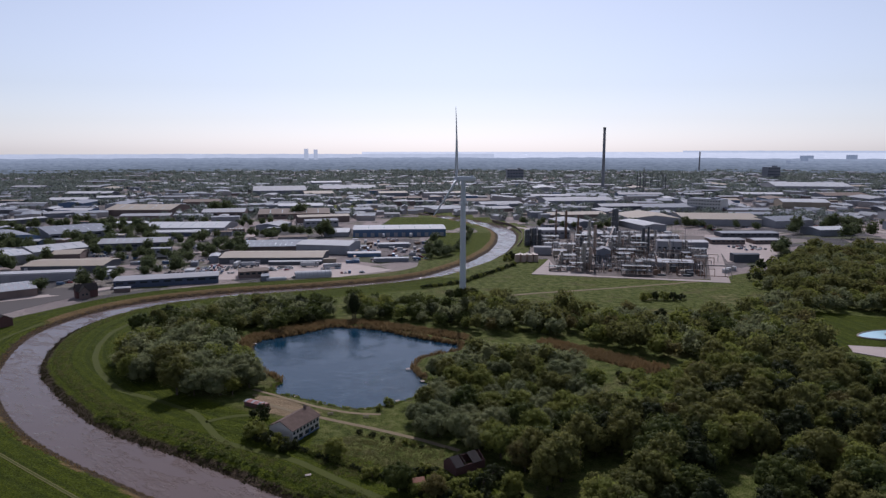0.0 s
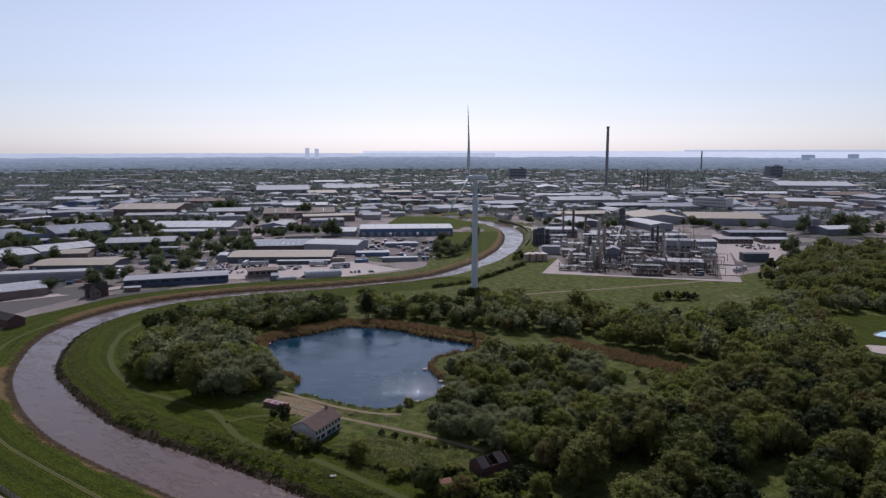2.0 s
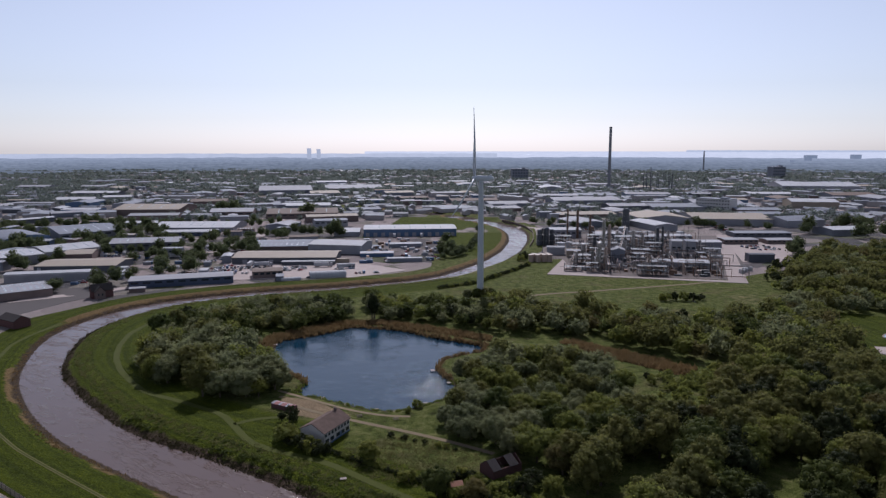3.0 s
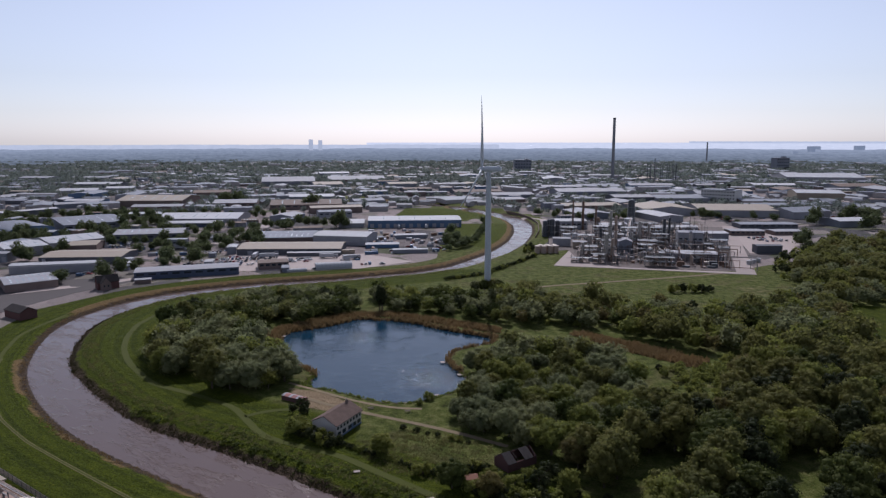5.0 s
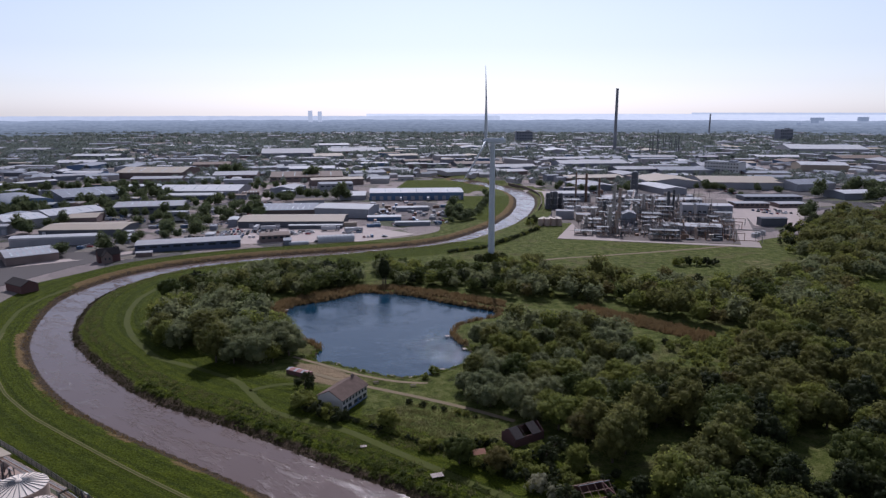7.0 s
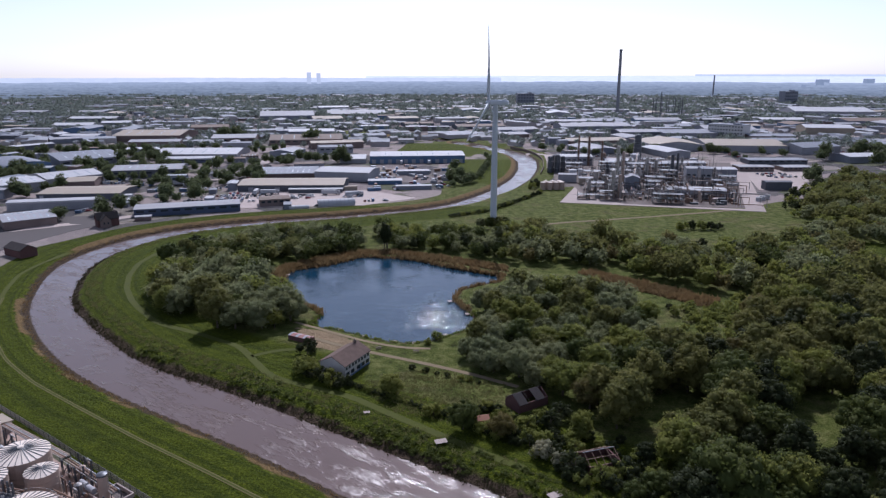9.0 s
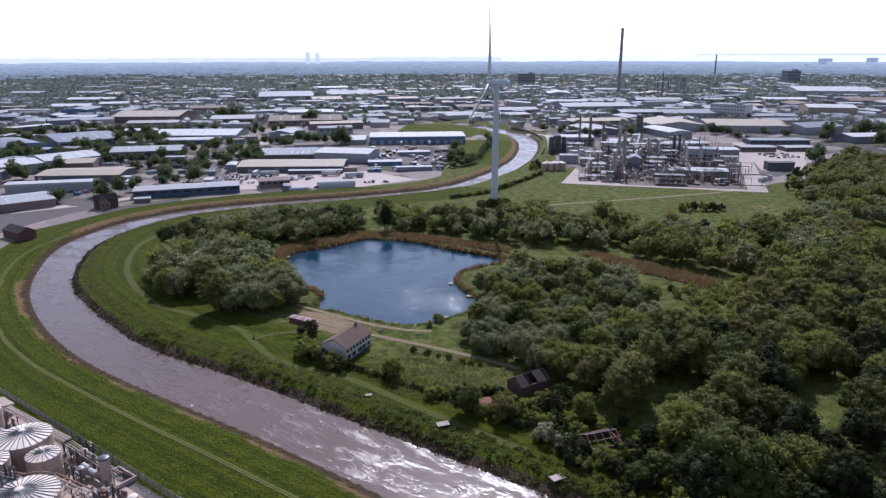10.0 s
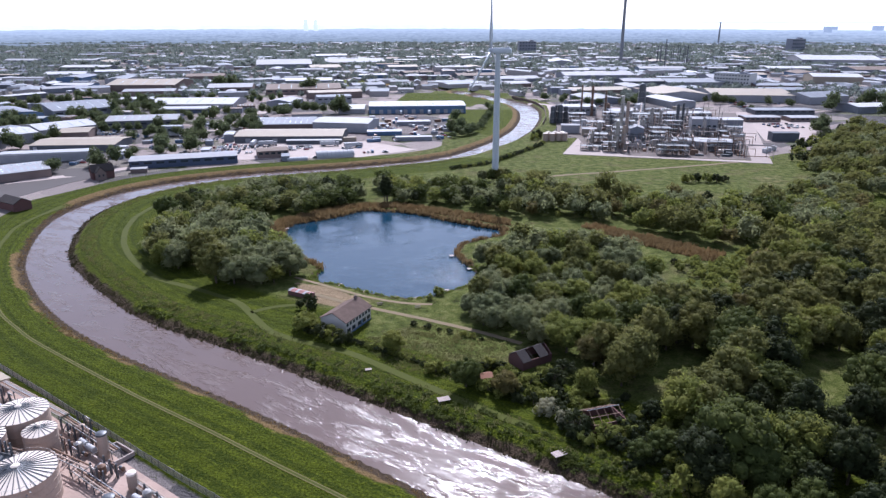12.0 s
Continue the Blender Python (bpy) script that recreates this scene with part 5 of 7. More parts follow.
def red_shed():
    t = thing("boat_shed", pose(-73, 255.4, 0, 0, 0, -28), "long low shed with a patchy red and white roof", "shed")
    part("wall", Geo().walls(10, 3.2, 1.6, 0.35), M["old_brick"], t)
    for i in range(9):
        c = -4.5 + i * 1.12
        g = Geo().gable(1.08, 3.2, 1.62, 0.35, 0.1, 0.0)
        g.v = [(p + c, q, r) for p, q, r in g.v]
        part("roof_sheet", g, M["red_paint"] if i % 3 else M["pale_sheet"], t)
    return t


red_shed()


def dark_cottage():
    t = thing("river_cottage", pose(-244, 447, 0, 0, 0, 40), "dark brick cottage with two steep gables", "house")
    part("wall", Geo().walls(13, 7, 4.5, 4.2), M["old_brick"], t)
    part("roof", Geo().gable(13, 7, 4.55, 4.2, 0.25, 0.3), M["old_slate"], t)
    g = Geo().walls(6, 6, 4.3, 3.6, "y")
    g.v = [(p - 2, q - 4, r) for p, q, r in g.v]
    part("wing", g, M["brick"], t)
    g = Geo().gable(6, 6, 4.35, 3.6, 0.25, 0.3, "y")
    g.v = [(p - 2, q - 4, r) for p, q, r in g.v]
    part("wing_roof", g, M["old_slate"], t)
    for c in (-3.2, -0.8):
        part("window", Geo().box(c, -7.04, 2.2, 0.9, 0.12, 1.3), M["glass"], t)
    part("chimney", Geo().box(5.2, 0, 7.6, 1.0, 0.8, 2.2), M["brick"], t)
    return t


dark_cottage()
shed("river_store", -253, 372, 9, 16, 4.0, 60, "old_brick", "old_slate", "brick store with a slate roof by the bank", "store", rise=2.5, along="y", group="")
shed("garage_block", -228, 464, 10, 6, 2.6, 20, "brick", "pale_sheet", "low brick garage with a flat roof", "garage", rise=0.2, group="")


M["orange_tile"] = painted("orange_tile", (0.30, 0.125, 0.07), 0.75)


def roofless_shed():
    t = thing("roofless_shed", pose(20.5, 175.5, 0, 0, 0, 20), "roofless ruined brick shed with bare roof beams", "ruin")
    for a, b, c, e in ((0, -3.5, 9, 0.3), (0, 3.5, 9, 0.3), (-4.35, 0, 0.3, 6.7), (4.35, 0, 0.3, 6.7)):
        part("wall", Geo().box(a, b, -0.3, c, e, 2.5), M["old_brick"], t)
    for i in range(5):
        c = -4.2 + i * 2.1
        part("rafter", Geo().tube((c, -3.6, 2.2), (c, 0, 4.2), 0.09, 5).tube((c, 0, 4.2), (c, 3.6, 2.2), 0.09, 5), M["rust_steel"], t)
    for q, r in ((-3.6, 2.2), (-1.8, 3.2), (0, 4.2), (1.8, 3.2), (3.6, 2.2)):
        part("purlin", Geo().tube((-4.5, q, r), (4.5, q, r), 0.1, 5), M["rust_steel"] if q else M["pale_sheet"], t)
    return t


roofless_shed()




def barn():
    t = thing("derelict_barn", pose(5.5, 207, 0, 0, 0, 35), "derelict brick barn with a broken slate roof", "barn")
    w, d, h, rise = 11, 6.5, 2.6, 2.0
    x, y = w / 2, d / 2
    for e in (-1, 1):
        part("wall", Geo().box(0, e * (y - 0.15), -0.3, w, 0.3, h + 0.3), M["old_brick"], t)
        g = Geo()
        out = [(-y + 0.3, -0.3), (y - 0.3, -0.3), (y - 0.3, h), (0, h + rise), (-y + 0.3, h)]
        a, b = e * x, e * (x - 0.3)
        g.add([(a, q, r) for q, r in out] + [(b, q, r) for q, r in out], [(0, 1, 2, 3, 4), (9, 8, 7, 6, 5)] + [(k, k + 5, (k + 1) % 5 + 5, (k + 1) % 5) for k in range(5)])
        part("gable", g, M["old_brick"], t)
        for k in range(7):
            if (e, k) in ((-1, 2), (-1, 3), (-1, 6), (1, 4)):
                continue
            c = -x + w * (k + 0.5) / 7
            pts = [(c + f * w / 14 * 0.98, e * q, r) for q, r in ((y + 0.3, h - 0.1), (0, h + rise + 0.08)) for f in (-1, 1)]
            top = [(p, q, r + 0.14) for p, q, r in pts]
            part("roof_panel", Geo().add(pts + top, [(0, 1, 3, 2), (6, 7, 5, 4), (0, 4, 5, 1), (1, 5, 7, 3), (3, 7, 6, 2), (2, 6, 4, 0)]), M["old_slate"], t)
    for k in range(4):
        c = -x + 1.2 + k * 2.8
        part("rafter", Geo().tube((c, -y, h), (c, 0, h + rise), 0.08, 5).tube((c, 0, h + rise), (c, y, h), 0.08, 5), M["bark"], t)
    return t


barn()
shed("tin_shed", -8, 195, 3.0, 2.6, 1.7, 15, "brick", "orange_tile", "small shed with an orange tile roof", "shed", rise=0.8, group="")
for x, y, turn in ((-19.3, 184.5, 20), (8, 162.3, 30), (26, 147.5, 25), (-41.3, 200.5, 15)):
    t = thing("angling_platform", pose(x, y, ground_z(x, y), 0, 0, turn) @ Matrix.Scale(0.55 if x < -30 else 1.0, 4), "weathered pale timber platform on the bank", "platform", "platforms on the bank")
    for i in range(6):
        part("board", Geo().box(-1.4 + i * 0.56, 0, 0.62, 0.5, 2.2, 0.08), M["concrete"], t)
    for a in (-1.3, 1.3):
        for b in (-0.9, 0.9):
            part("post", Geo().box(a, b, -0.5, 0.14, 0.14, 1.12), M["bark"], t)
for x, y in ((-38.5, 256.3), (-50.5, 261.5), (-61, 268), (-31, 255.2), (-19, 303), (-11.5, 287), (-9, 276), (-20, 263.5), (-99.5, 341)):
    t = thing("fishing_peg", pose(x, y, -0.55, 0, 0, 20), "small wooden fishing stage at the pond's edge", "jetty", "fishing stages round the pond")
    for i in range(4):
        part("board", Geo().box(0, -0.75 + i * 0.5, 0, 1.8, 0.45, 0.08), M["concrete"], t)
    for a in (-0.8, 0.8):
        part("post", Geo().box(a, 0.8, -1.6, 0.12, 0.12, 1.6), M["bark"], t)


# ---------------------------------------------------------------- cars, lorries, containers
def car_proto(color, name):
    t = thing("car", pose(0, 0, -3000), f"{name} car parked on open ground", "car", "parked cars")
    body = Geo()
    side = [(-2.15, 0.3), (2.15, 0.3), (2.2, 0.7), (1.2, 0.9), (-1.9, 0.95), (-2.2, 0.75)]
    n = len(side)
    body.add([(a, e * 0.86, b) for e in (-1, 1) for a, b in side], [tuple(range(n)), tuple(range(2 * n - 1, n - 1, -1))] + [(i, i + n, (i + 1) % n + n, (i + 1) % n) for i in range(n)])
    part("body", body, painted("car_" + name, color, 0.3, 0.2, vary=0.08), t)
    top = [(-1.75, 0.93), (1.15, 0.9), (0.5, 1.4), (-1.3, 1.42)]
    g = Geo().add([(a, e * (0.8 if b < 1 else 0.65), b) for e in (-1, 1) for a, b in top], [(0, 1, 2, 3), (7, 6, 5, 4)] + [(i, i + 4, (i + 1) % 4 + 4, (i + 1) % 4) for i in range(4)])
    part("cabin", g, M["glass"], t, "dark car windows")
    part("roof", Geo().box(-0.4, 0, 1.41, 1.75, 1.26, 0.05), bpy.data.materials["car_" + name], t)
    for a in (-1.35, 1.35):
        for b in (-0.8, 0.8):
            part("wheel", Geo().tube((a, b - 0.1, 0.32), (a, b + 0.1, 0.32), 0.32, 10), M["tyre"], t)
    return t


CARS = [car_proto(c, n) for c, n in (((0.7, 0.7, 0.7), "white"), ((0.30, 0.31, 0.33), "silver"), ((0.02, 0.02, 0.022), "black"), ((0.05, 0.08, 0.2), "blue"), ((0.3, 0.03, 0.03), "red"))]
rnd = random.Random(3)


def park(x, y, turn, z=0.1):
    copy_thing(CARS[rnd.choice((0, 0, 1, 1, 2, 2, 3, 4))], pose(x, y, z, 0, 0, turn))


for (x0, y0), rows, cols, gap, turn, z in (((-198, 528), 6, 13, 7.5, 95, 0.1), ((-150, 545), 3, 7, 6.5, 20, 0.1), ((280, 668), 4, 9, 8.0, 90, 0.16), ((-260, 545), 3, 6, 7.0, 15, 0.0), ((150, 700), 2, 6, 7, 90, 0.14)):
    for i in range(rows):
        for j in range(cols):
            if rnd.random() < 0.55:
                a, b = j * 3.0 + rnd.uniform(-0.3, 0.3), i * gap
                c, s = math.cos(radians(12)), math.sin(radians(12))
                park(x0 + a * c - b * s, y0 + a * s + b * c, turn + rnd.uniform(-5, 5), z)


def picnic_table(x, y, turn):
    t = thing("picnic_table", pose(x, y, ground_z(x, y), 0, 0, turn), "dark timber picnic table on the pond shore", "table", "picnic tables by the pond")
    part("tabletop", Geo().box(0, 0, 0.7, 2.0, 0.8, 0.07), M["bark"], t)
    for b in (-0.75, 0.75):
        part("bench", Geo().box(0, b, 0.42, 2.0, 0.3, 0.06), M["bark"], t)
    for a in (-0.75, 0.75):
        part("leg_frame", Geo().tube((a, -0.8, 0), (a, -0.25, 0.7), 0.05, 4).tube((a, 0.8, 0), (a, 0.25, 0.7), 0.05, 4).box(a, 0, 0.34, 0.07, 1.7, 0.08), M["bark"], t)


picnic_table(-43.6, 248.4, 20)
picnic_table(-30.0, 245.6, 5)
for _ in range(34):
    x, y = rnd.uniform(-85, -15), rnd.uniform(600, 690)
    if not inside(FIELD_FAR, x, y) and x < -30 + (690 - y) * 0.2:
        park(x, y, rnd.uniform(0, 180), 0.0)
for _ in range(36):
    y = rnd.uniform(480, 900)
    x = rnd.uniform(-0.6, -0.28) * y
    if not inside(GREEN, x, y) and all((x - a) ** 2 + (y - b) ** 2 > (c * 0.9 + 2) ** 2 for a, b, c in PLACED):
        park(x, y, rnd.choice((10, 100)) + rnd.uniform(-8, 8), 0.0)


def container_proto(material, word):
    t = thing("shipping_container", pose(0, 0, -3000), f"{word} steel shipping container in the storage yard", "container", "containers in the yards")
    part("body", Geo().box(0, 0, 0.1, 6.1, 2.4, 2.45), material, t)
    for e in (-0.55, 0.55):
        part("door", Geo().box(3.08, e, 0.2, 0.06, 1.05, 2.2), M["steel"], t)
    for a in (-3, 3):
        for b in (-1.18, 1.18):
            part("corner_post", Geo().box(a, b, 0, 0.16, 0.12, 2.6), M["dark_steel"], t)
    return t


BOXES = [container_proto(M["blue_sheet"], "blue"), container_proto(M["white_sheet"], "white"), container_proto(M["rust_steel"], "rusty"), container_proto(M["pale_sheet"], "grey")]
for _ in range(84):
    zone = rnd.random()
    x, y = (rnd.uniform(-95, -20), rnd.uniform(585, 745)) if zone < 0.6 else (rnd.uniform(-340, -240), rnd.uniform(560, 680))
    if zone < 0.6 and x > -25 + (700 - y) * 0.12:
        continue
    if all((x - a) ** 2 + (y - b) ** 2 > (c * 0.75 + 2) ** 2 for a, b, c in PLACED) and not inside(FIELD_FAR, x, y) and river_gap(x, y) > 32:
        copy_thing(BOXES[rnd.randrange(4)], pose(x, y, 0.02, 0, 0, rnd.choice((8, 98)) + rnd.uniform(-4, 4)))


def yard_clutter():
    """The uncounted cars, vans and small huts between the halls, joined by colour."""
    r = random.Random(55)
    heaps = {"white_sheet": Geo(), "dark_steel": Geo(), "glass": Geo(), "blue_sheet": Geo(), "red_paint": Geo(), "tan_sheet": Geo(), "grey_sheet": Geo()}
    cells = {}
    for a, b, c in PLACED:
        cells.setdefault((int(a // 100), int(b // 100)), []).append((a, b, c))
    free = lambda x, y: (not inside(GREEN, x, y) and not inside(FIELD_FAR, x, y) and river_gap(x, y) > 28 and
                         all((x - a) ** 2 + (y - b) ** 2 > (c * 0.8 + 2) ** 2 for i in (-1, 0, 1) for j in (-1, 0, 1) for a, b, c in cells.get((int(x // 100) + i, int(y // 100) + j), ())))
    for _ in range(520):
        y = r.uniform(470, 1450)
        x = r.uniform(-0.66, 0.66) * y
        if x > 40 and y < 810:
            continue
        turn = 8 + 12 * math.sin(x * 0.004 + y * 0.002) + r.choice((0, 90))
        c, s = math.cos(radians(turn)), math.sin(radians(turn))
        if r.random() < 0.3:
            if free(x, y):
                w, d, h = r.uniform(5, 13), r.uniform(4, 7), r.uniform(2.4, 4)
                heaps[r.choice(("grey_sheet", "tan_sheet", "white_sheet"))].box(x, y, -0.1, w, d, h, turn).box(x, y, h - 0.1, w + 0.5, d + 0.5, 0.2, turn)
            continue
        for k in range(r.randint(2, 9)):
            a, b = x + k * 3.1 * c, y + k * 3.1 * s
            if not free(a, b):
                continue
            paint = r.choice(("white_sheet", "white_sheet", "dark_steel", "dark_steel", "grey_sheet", "blue_sheet", "red_paint"))
            van = r.random() < 0.2
            heaps[paint].box(a, b, 0.25, 1.8, 4.4, 1.9 if van else 0.65, turn)
            if not van:
                heaps["glass"].box(a, b, 0.9, 1.5, 2.4, 0.45, turn)
                heaps[paint].box(a, b, 1.35, 1.4, 1.7, 0.06, turn)
    for material, geo in heaps.items():
        tagged(new("yard_clutter", geo.mesh("yard_clutter", M[material])), "uncounted parked vehicles and huts in the yards", "vehicles", kind="stuff")


yard_clutter()


def lorry(x, y, turn):
    t = thing("lorry", pose(x, y, 0.1 if y > 548 and x > -215 else 0.0, 0, 0, turn), "white articulated lorry parked in the yard", "lorry", "parked lorries")
    part("trailer", Geo().box(-2.0, 0, 1.1, 12.0, 2.5, 2.8), M["white_sheet"], t)
    part("chassis", Geo().box(-1.0, 0, 0.75, 14.0, 1.2, 0.3), M["dark_steel"], t)
    cab = part("cab", Geo().box(5.9, 0, 0.7, 2.2, 2.4, 2.7), M["pale_sheet"], t)
    part("windscreen", Geo().box(7.02, 0, 2.1, 0.06, 2.1, 0.9), M["glass"], cab)
    for a in (-6.5, -5.3, -4.1, 3.9, 6.2):
        for b in (-1.05, 1.05):
            part("wheel", Geo().tube((a, b - 0.15, 0.5), (a, b + 0.15, 0.5), 0.5, 10), M["tyre"], t)


for x, y, turn in ((-170, 566, 10), (-182, 568, 95), (-100, 560, 30), (-120, 566, 5), (-300, 527, 15), (-322, 522, 15), (-50, 765, 95), (-80, 762, 95), (-20, 770, 95), (120, 560, -14), (-340, 540, 95), (-260, 610, 12)):
    lorry(x, y, turn)


# ---------------------------------------------------------------- chemical works
def process_column(x, y, h, r, material, label="tall steel process column with platforms"):
    t = thing("process_column", pose(x, y, 0.1), label, "process column", "columns of the chemical works")
    part("shell", Geo().lathe([(r * 1.15, 0), (r * 1.15, 1.2), (r, 1.3), (r, h * 0.55), (r * 0.92, h * 0.57), (r * 0.92, h - r * 0.5), (r * 0.6, h - r * 0.1), (0.05, h)], 14), M[material], t)
    for i in range(max(1, int(h / 7))):
        z = 4 + i * 6.5
        if z < h - 2:
            deck = part("platform", Geo().cyl(0, 0, z, z + 0.15, r + 1.0, r + 1.0, 12), M["dark_steel"], t)
            g = Geo()
            for k in range(12):
                a, b = 2 * math.pi * k / 12, 2 * math.pi * (k + 1) / 12
                for u in (0.6, 1.1):
                    g.tube(((r + 0.95) * math.cos(a), (r + 0.95) * math.sin(a), z + u), ((r + 0.95) * math.cos(b), (r + 0.95) * math.sin(b), z + u), 0.05, 4)
            part("handrail", g, M["steel"], deck)
    part("ladder", Geo().box(r + 0.25, -0.22, 0, 0.08, 0.06, h * 0.9).box(r + 0.25, 0.22, 0, 0.08, 0.06, h * 0.9), M["steel"], t)
    part("downpipe", Geo().tube((-r - 0.35, 0.2, 0.3), (-r - 0.35, 0.2, h * 0.92), 0.22, 6).tube((-r - 0.35, 0.2, h * 0.92), (0, 0, h * 0.97), 0.22, 6), M["steel"], t)


def stack(name, x, y, h, r, material, label):
    t = thing(name, pose(x, y, 0.1), label, "chimney")
    part("shaft", Geo().lathe([(r * 1.25, -0.3), (r * 1.1, h * 0.3), (r, h * 0.7), (r * 0.92, h)], 20), M[material], t)
    part("rim", Geo().lathe([(r * 1.05, h - h * 0.02), (r * 1.05, h + 0.1), (r * 0.7, h + 0.12)], 20), M["dark_steel"], t)
    return t


for x, y, h, r, m in ((74, 700, 16.4, 2.6, "dark_steel"), (81, 700, 18, 2.6, "dark_steel"), (87, 704, 16, 2.4, "dark_steel"), (79, 707, 17, 2.4, "dark_steel"), (111, 756, 32, 0.8, "rust_steel"),
                      (122, 756, 31, 1.3, "rust_steel"), (130, 726, 29, 1.0, "rust_steel"), (135, 743, 15, 3.2, "rust_steel"), (117, 596, 37, 1.3, "steel"), (125, 611, 31, 1.4, "tank"),
                      (106, 560, 22, 1.6, "steel"), (112, 563, 18, 1.4, "tank"), (193, 832, 27, 4.2, "dark_steel"), (172, 627, 27, 1.5, "dark_steel"), (176.5, 627, 28, 1.1, "dark_steel"),
                      (172, 677, 16, 1.4, "steel"), (209, 716, 14, 1.0, "steel"), (154, 642, 22.5, 1.4, "steel"), (105, 625, 12, 1.9, "steel"), (147, 676, 18.5, 1.2, "steel"),
                      (92, 585, 11, 1.2, "steel"), (140, 615, 16, 1.5, "steel"), (160, 655, 13, 1.6, "tank"), (222, 660, 11, 1.3, "steel"), (185, 660, 14, 1.0, "steel"), (120, 650, 15, 1.6, "dark_steel")):
    process_column(x, y, h, r, m)


def process_frame(x, y, w, d, h, turn, seed, decks=True):
    """Open steel structure with decks, vessels and pipes."""
    r = random.Random(seed)
    t = thing("process_structure", pose(x, y, 0.1, 0, 0, turn), "open steel structure packed with vessels and pipework", "process plant", "structures of the chemical works")
    for a in (-0.5, 0.0, 0.5):
        for b in (-0.5, 0.5):
            part("post", Geo().box(a * w, b * d, 0, 0.35, 0.35, h), M["dark_steel"], t)
    z = 3.6
    while decks and z < h:
        part("deck", Geo().box(0, 0, z, w + 0.5, d + 0.5, 0.2), M["dark_steel"], t)
        for b in (-0.5, 0.5):
            g = Geo().box(0, b * (d + 0.3), z + 1.0, w + 0.5, 0.08, 0.08)
            for k in range(5):
                g.box((k / 4 - 0.5) * w, b * (d + 0.3), z + 0.2, 0.08, 0.08, 0.85)
            part("handrail", g, M["steel"], t)
        z += 3.6
    for b in (-0.5, 0.5):
        part("brace", Geo().tube((-w / 2, b * d, 0.2), (0, b * d, h * 0.9), 0.12, 4).tube((w / 2, b * d, 0.2), (0, b * d, h * 0.9), 0.12, 4), M["dark_steel"], t)
    for k in range(int(w / 3.0) + 1):
        a, q = r.uniform(-0.42, 0.42) * w, r.uniform(-0.3, 0.3) * d
        lev = r.randrange(max(1, int(h / 3.6))) * 3.6 + (0.2 if r.random() < 0.9 else 0)
        if r.random() < 0.5:
            part("vessel", Geo().lathe([(0.3, lev + 0.2), (0.9, lev + 0.6), (0.9, lev + 2.6), (0.3, lev + 3.0)], 12, a, q), M[r.choice(("tank", "steel", "rust_steel"))], t)
        else:
            part("drum", Geo().tube((a - 1.4, q, lev + 1.2), (a + 1.4, q, lev + 1.2), 0.7, 12), M[r.choice(("tank", "steel", "white_sheet"))], t)
    for k in range(9):
        a, b = r.uniform(-0.5, 0.5) * w, (-0.56 if k % 2 else 0.56) * d
        za = r.uniform(1, h)
        part("pipe", Geo().tube((a, b, 0), (a, b, za), 0.16, 6).tube((a, b, za), (a + r.uniform(-0.4, 0.4) * w, b, za), 0.16, 6), M[r.choice(("steel", "tank", "rust_steel"))], t)


for i, (x, y, w, d, h, turn) in enumerate(((142, 535, 22, 7, 10, -10), (84, 552, 14, 6, 6, -10), (98, 548, 10, 5, 8, -10), (110, 575, 8, 12, 18, -6), (98, 590, 14, 9, 9, -6), (142, 575, 10, 8, 12, -8),
                                            (150, 600, 16, 10, 14, -6), (165, 615, 14, 9, 17, -6), (130, 640, 18, 10, 12, -4), (108, 660, 16, 10, 10, -4), (150, 660, 18, 10, 15, 0), (180, 690, 20, 10, 11, 0),
                                            (205, 680, 14, 9, 9, 0), (222, 630, 14, 10, 8, -10), (218, 610, 12, 8, 6, -12), (132, 700, 18, 12, 12, 0), (100, 720, 18, 10, 10, 0), (170, 720, 20, 9, 10, 0),
                                            (95, 690, 12, 10, 13, 0), (190, 755, 24, 10, 9, 0), (122, 620, 10, 8, 16, 0), (208, 660, 10, 10, 11, 0))):
    process_frame(x, y, w, d, h, turn, 100 + i)


fill = random.Random(77)
for i in range(20):
    a, b = fill.uniform(0.06, 0.94), fill.uniform(0.05, 0.9)
    x, y = 92 + a * 105 + b * 45, 560 + b * 210 - a * 30
    process_frame(x, y, fill.uniform(6, 13), fill.uniform(5, 8), fill.uniform(4.5, 9.5), fill.choice((-8, 82, -4)), 400 + i, i % 3 > 0)


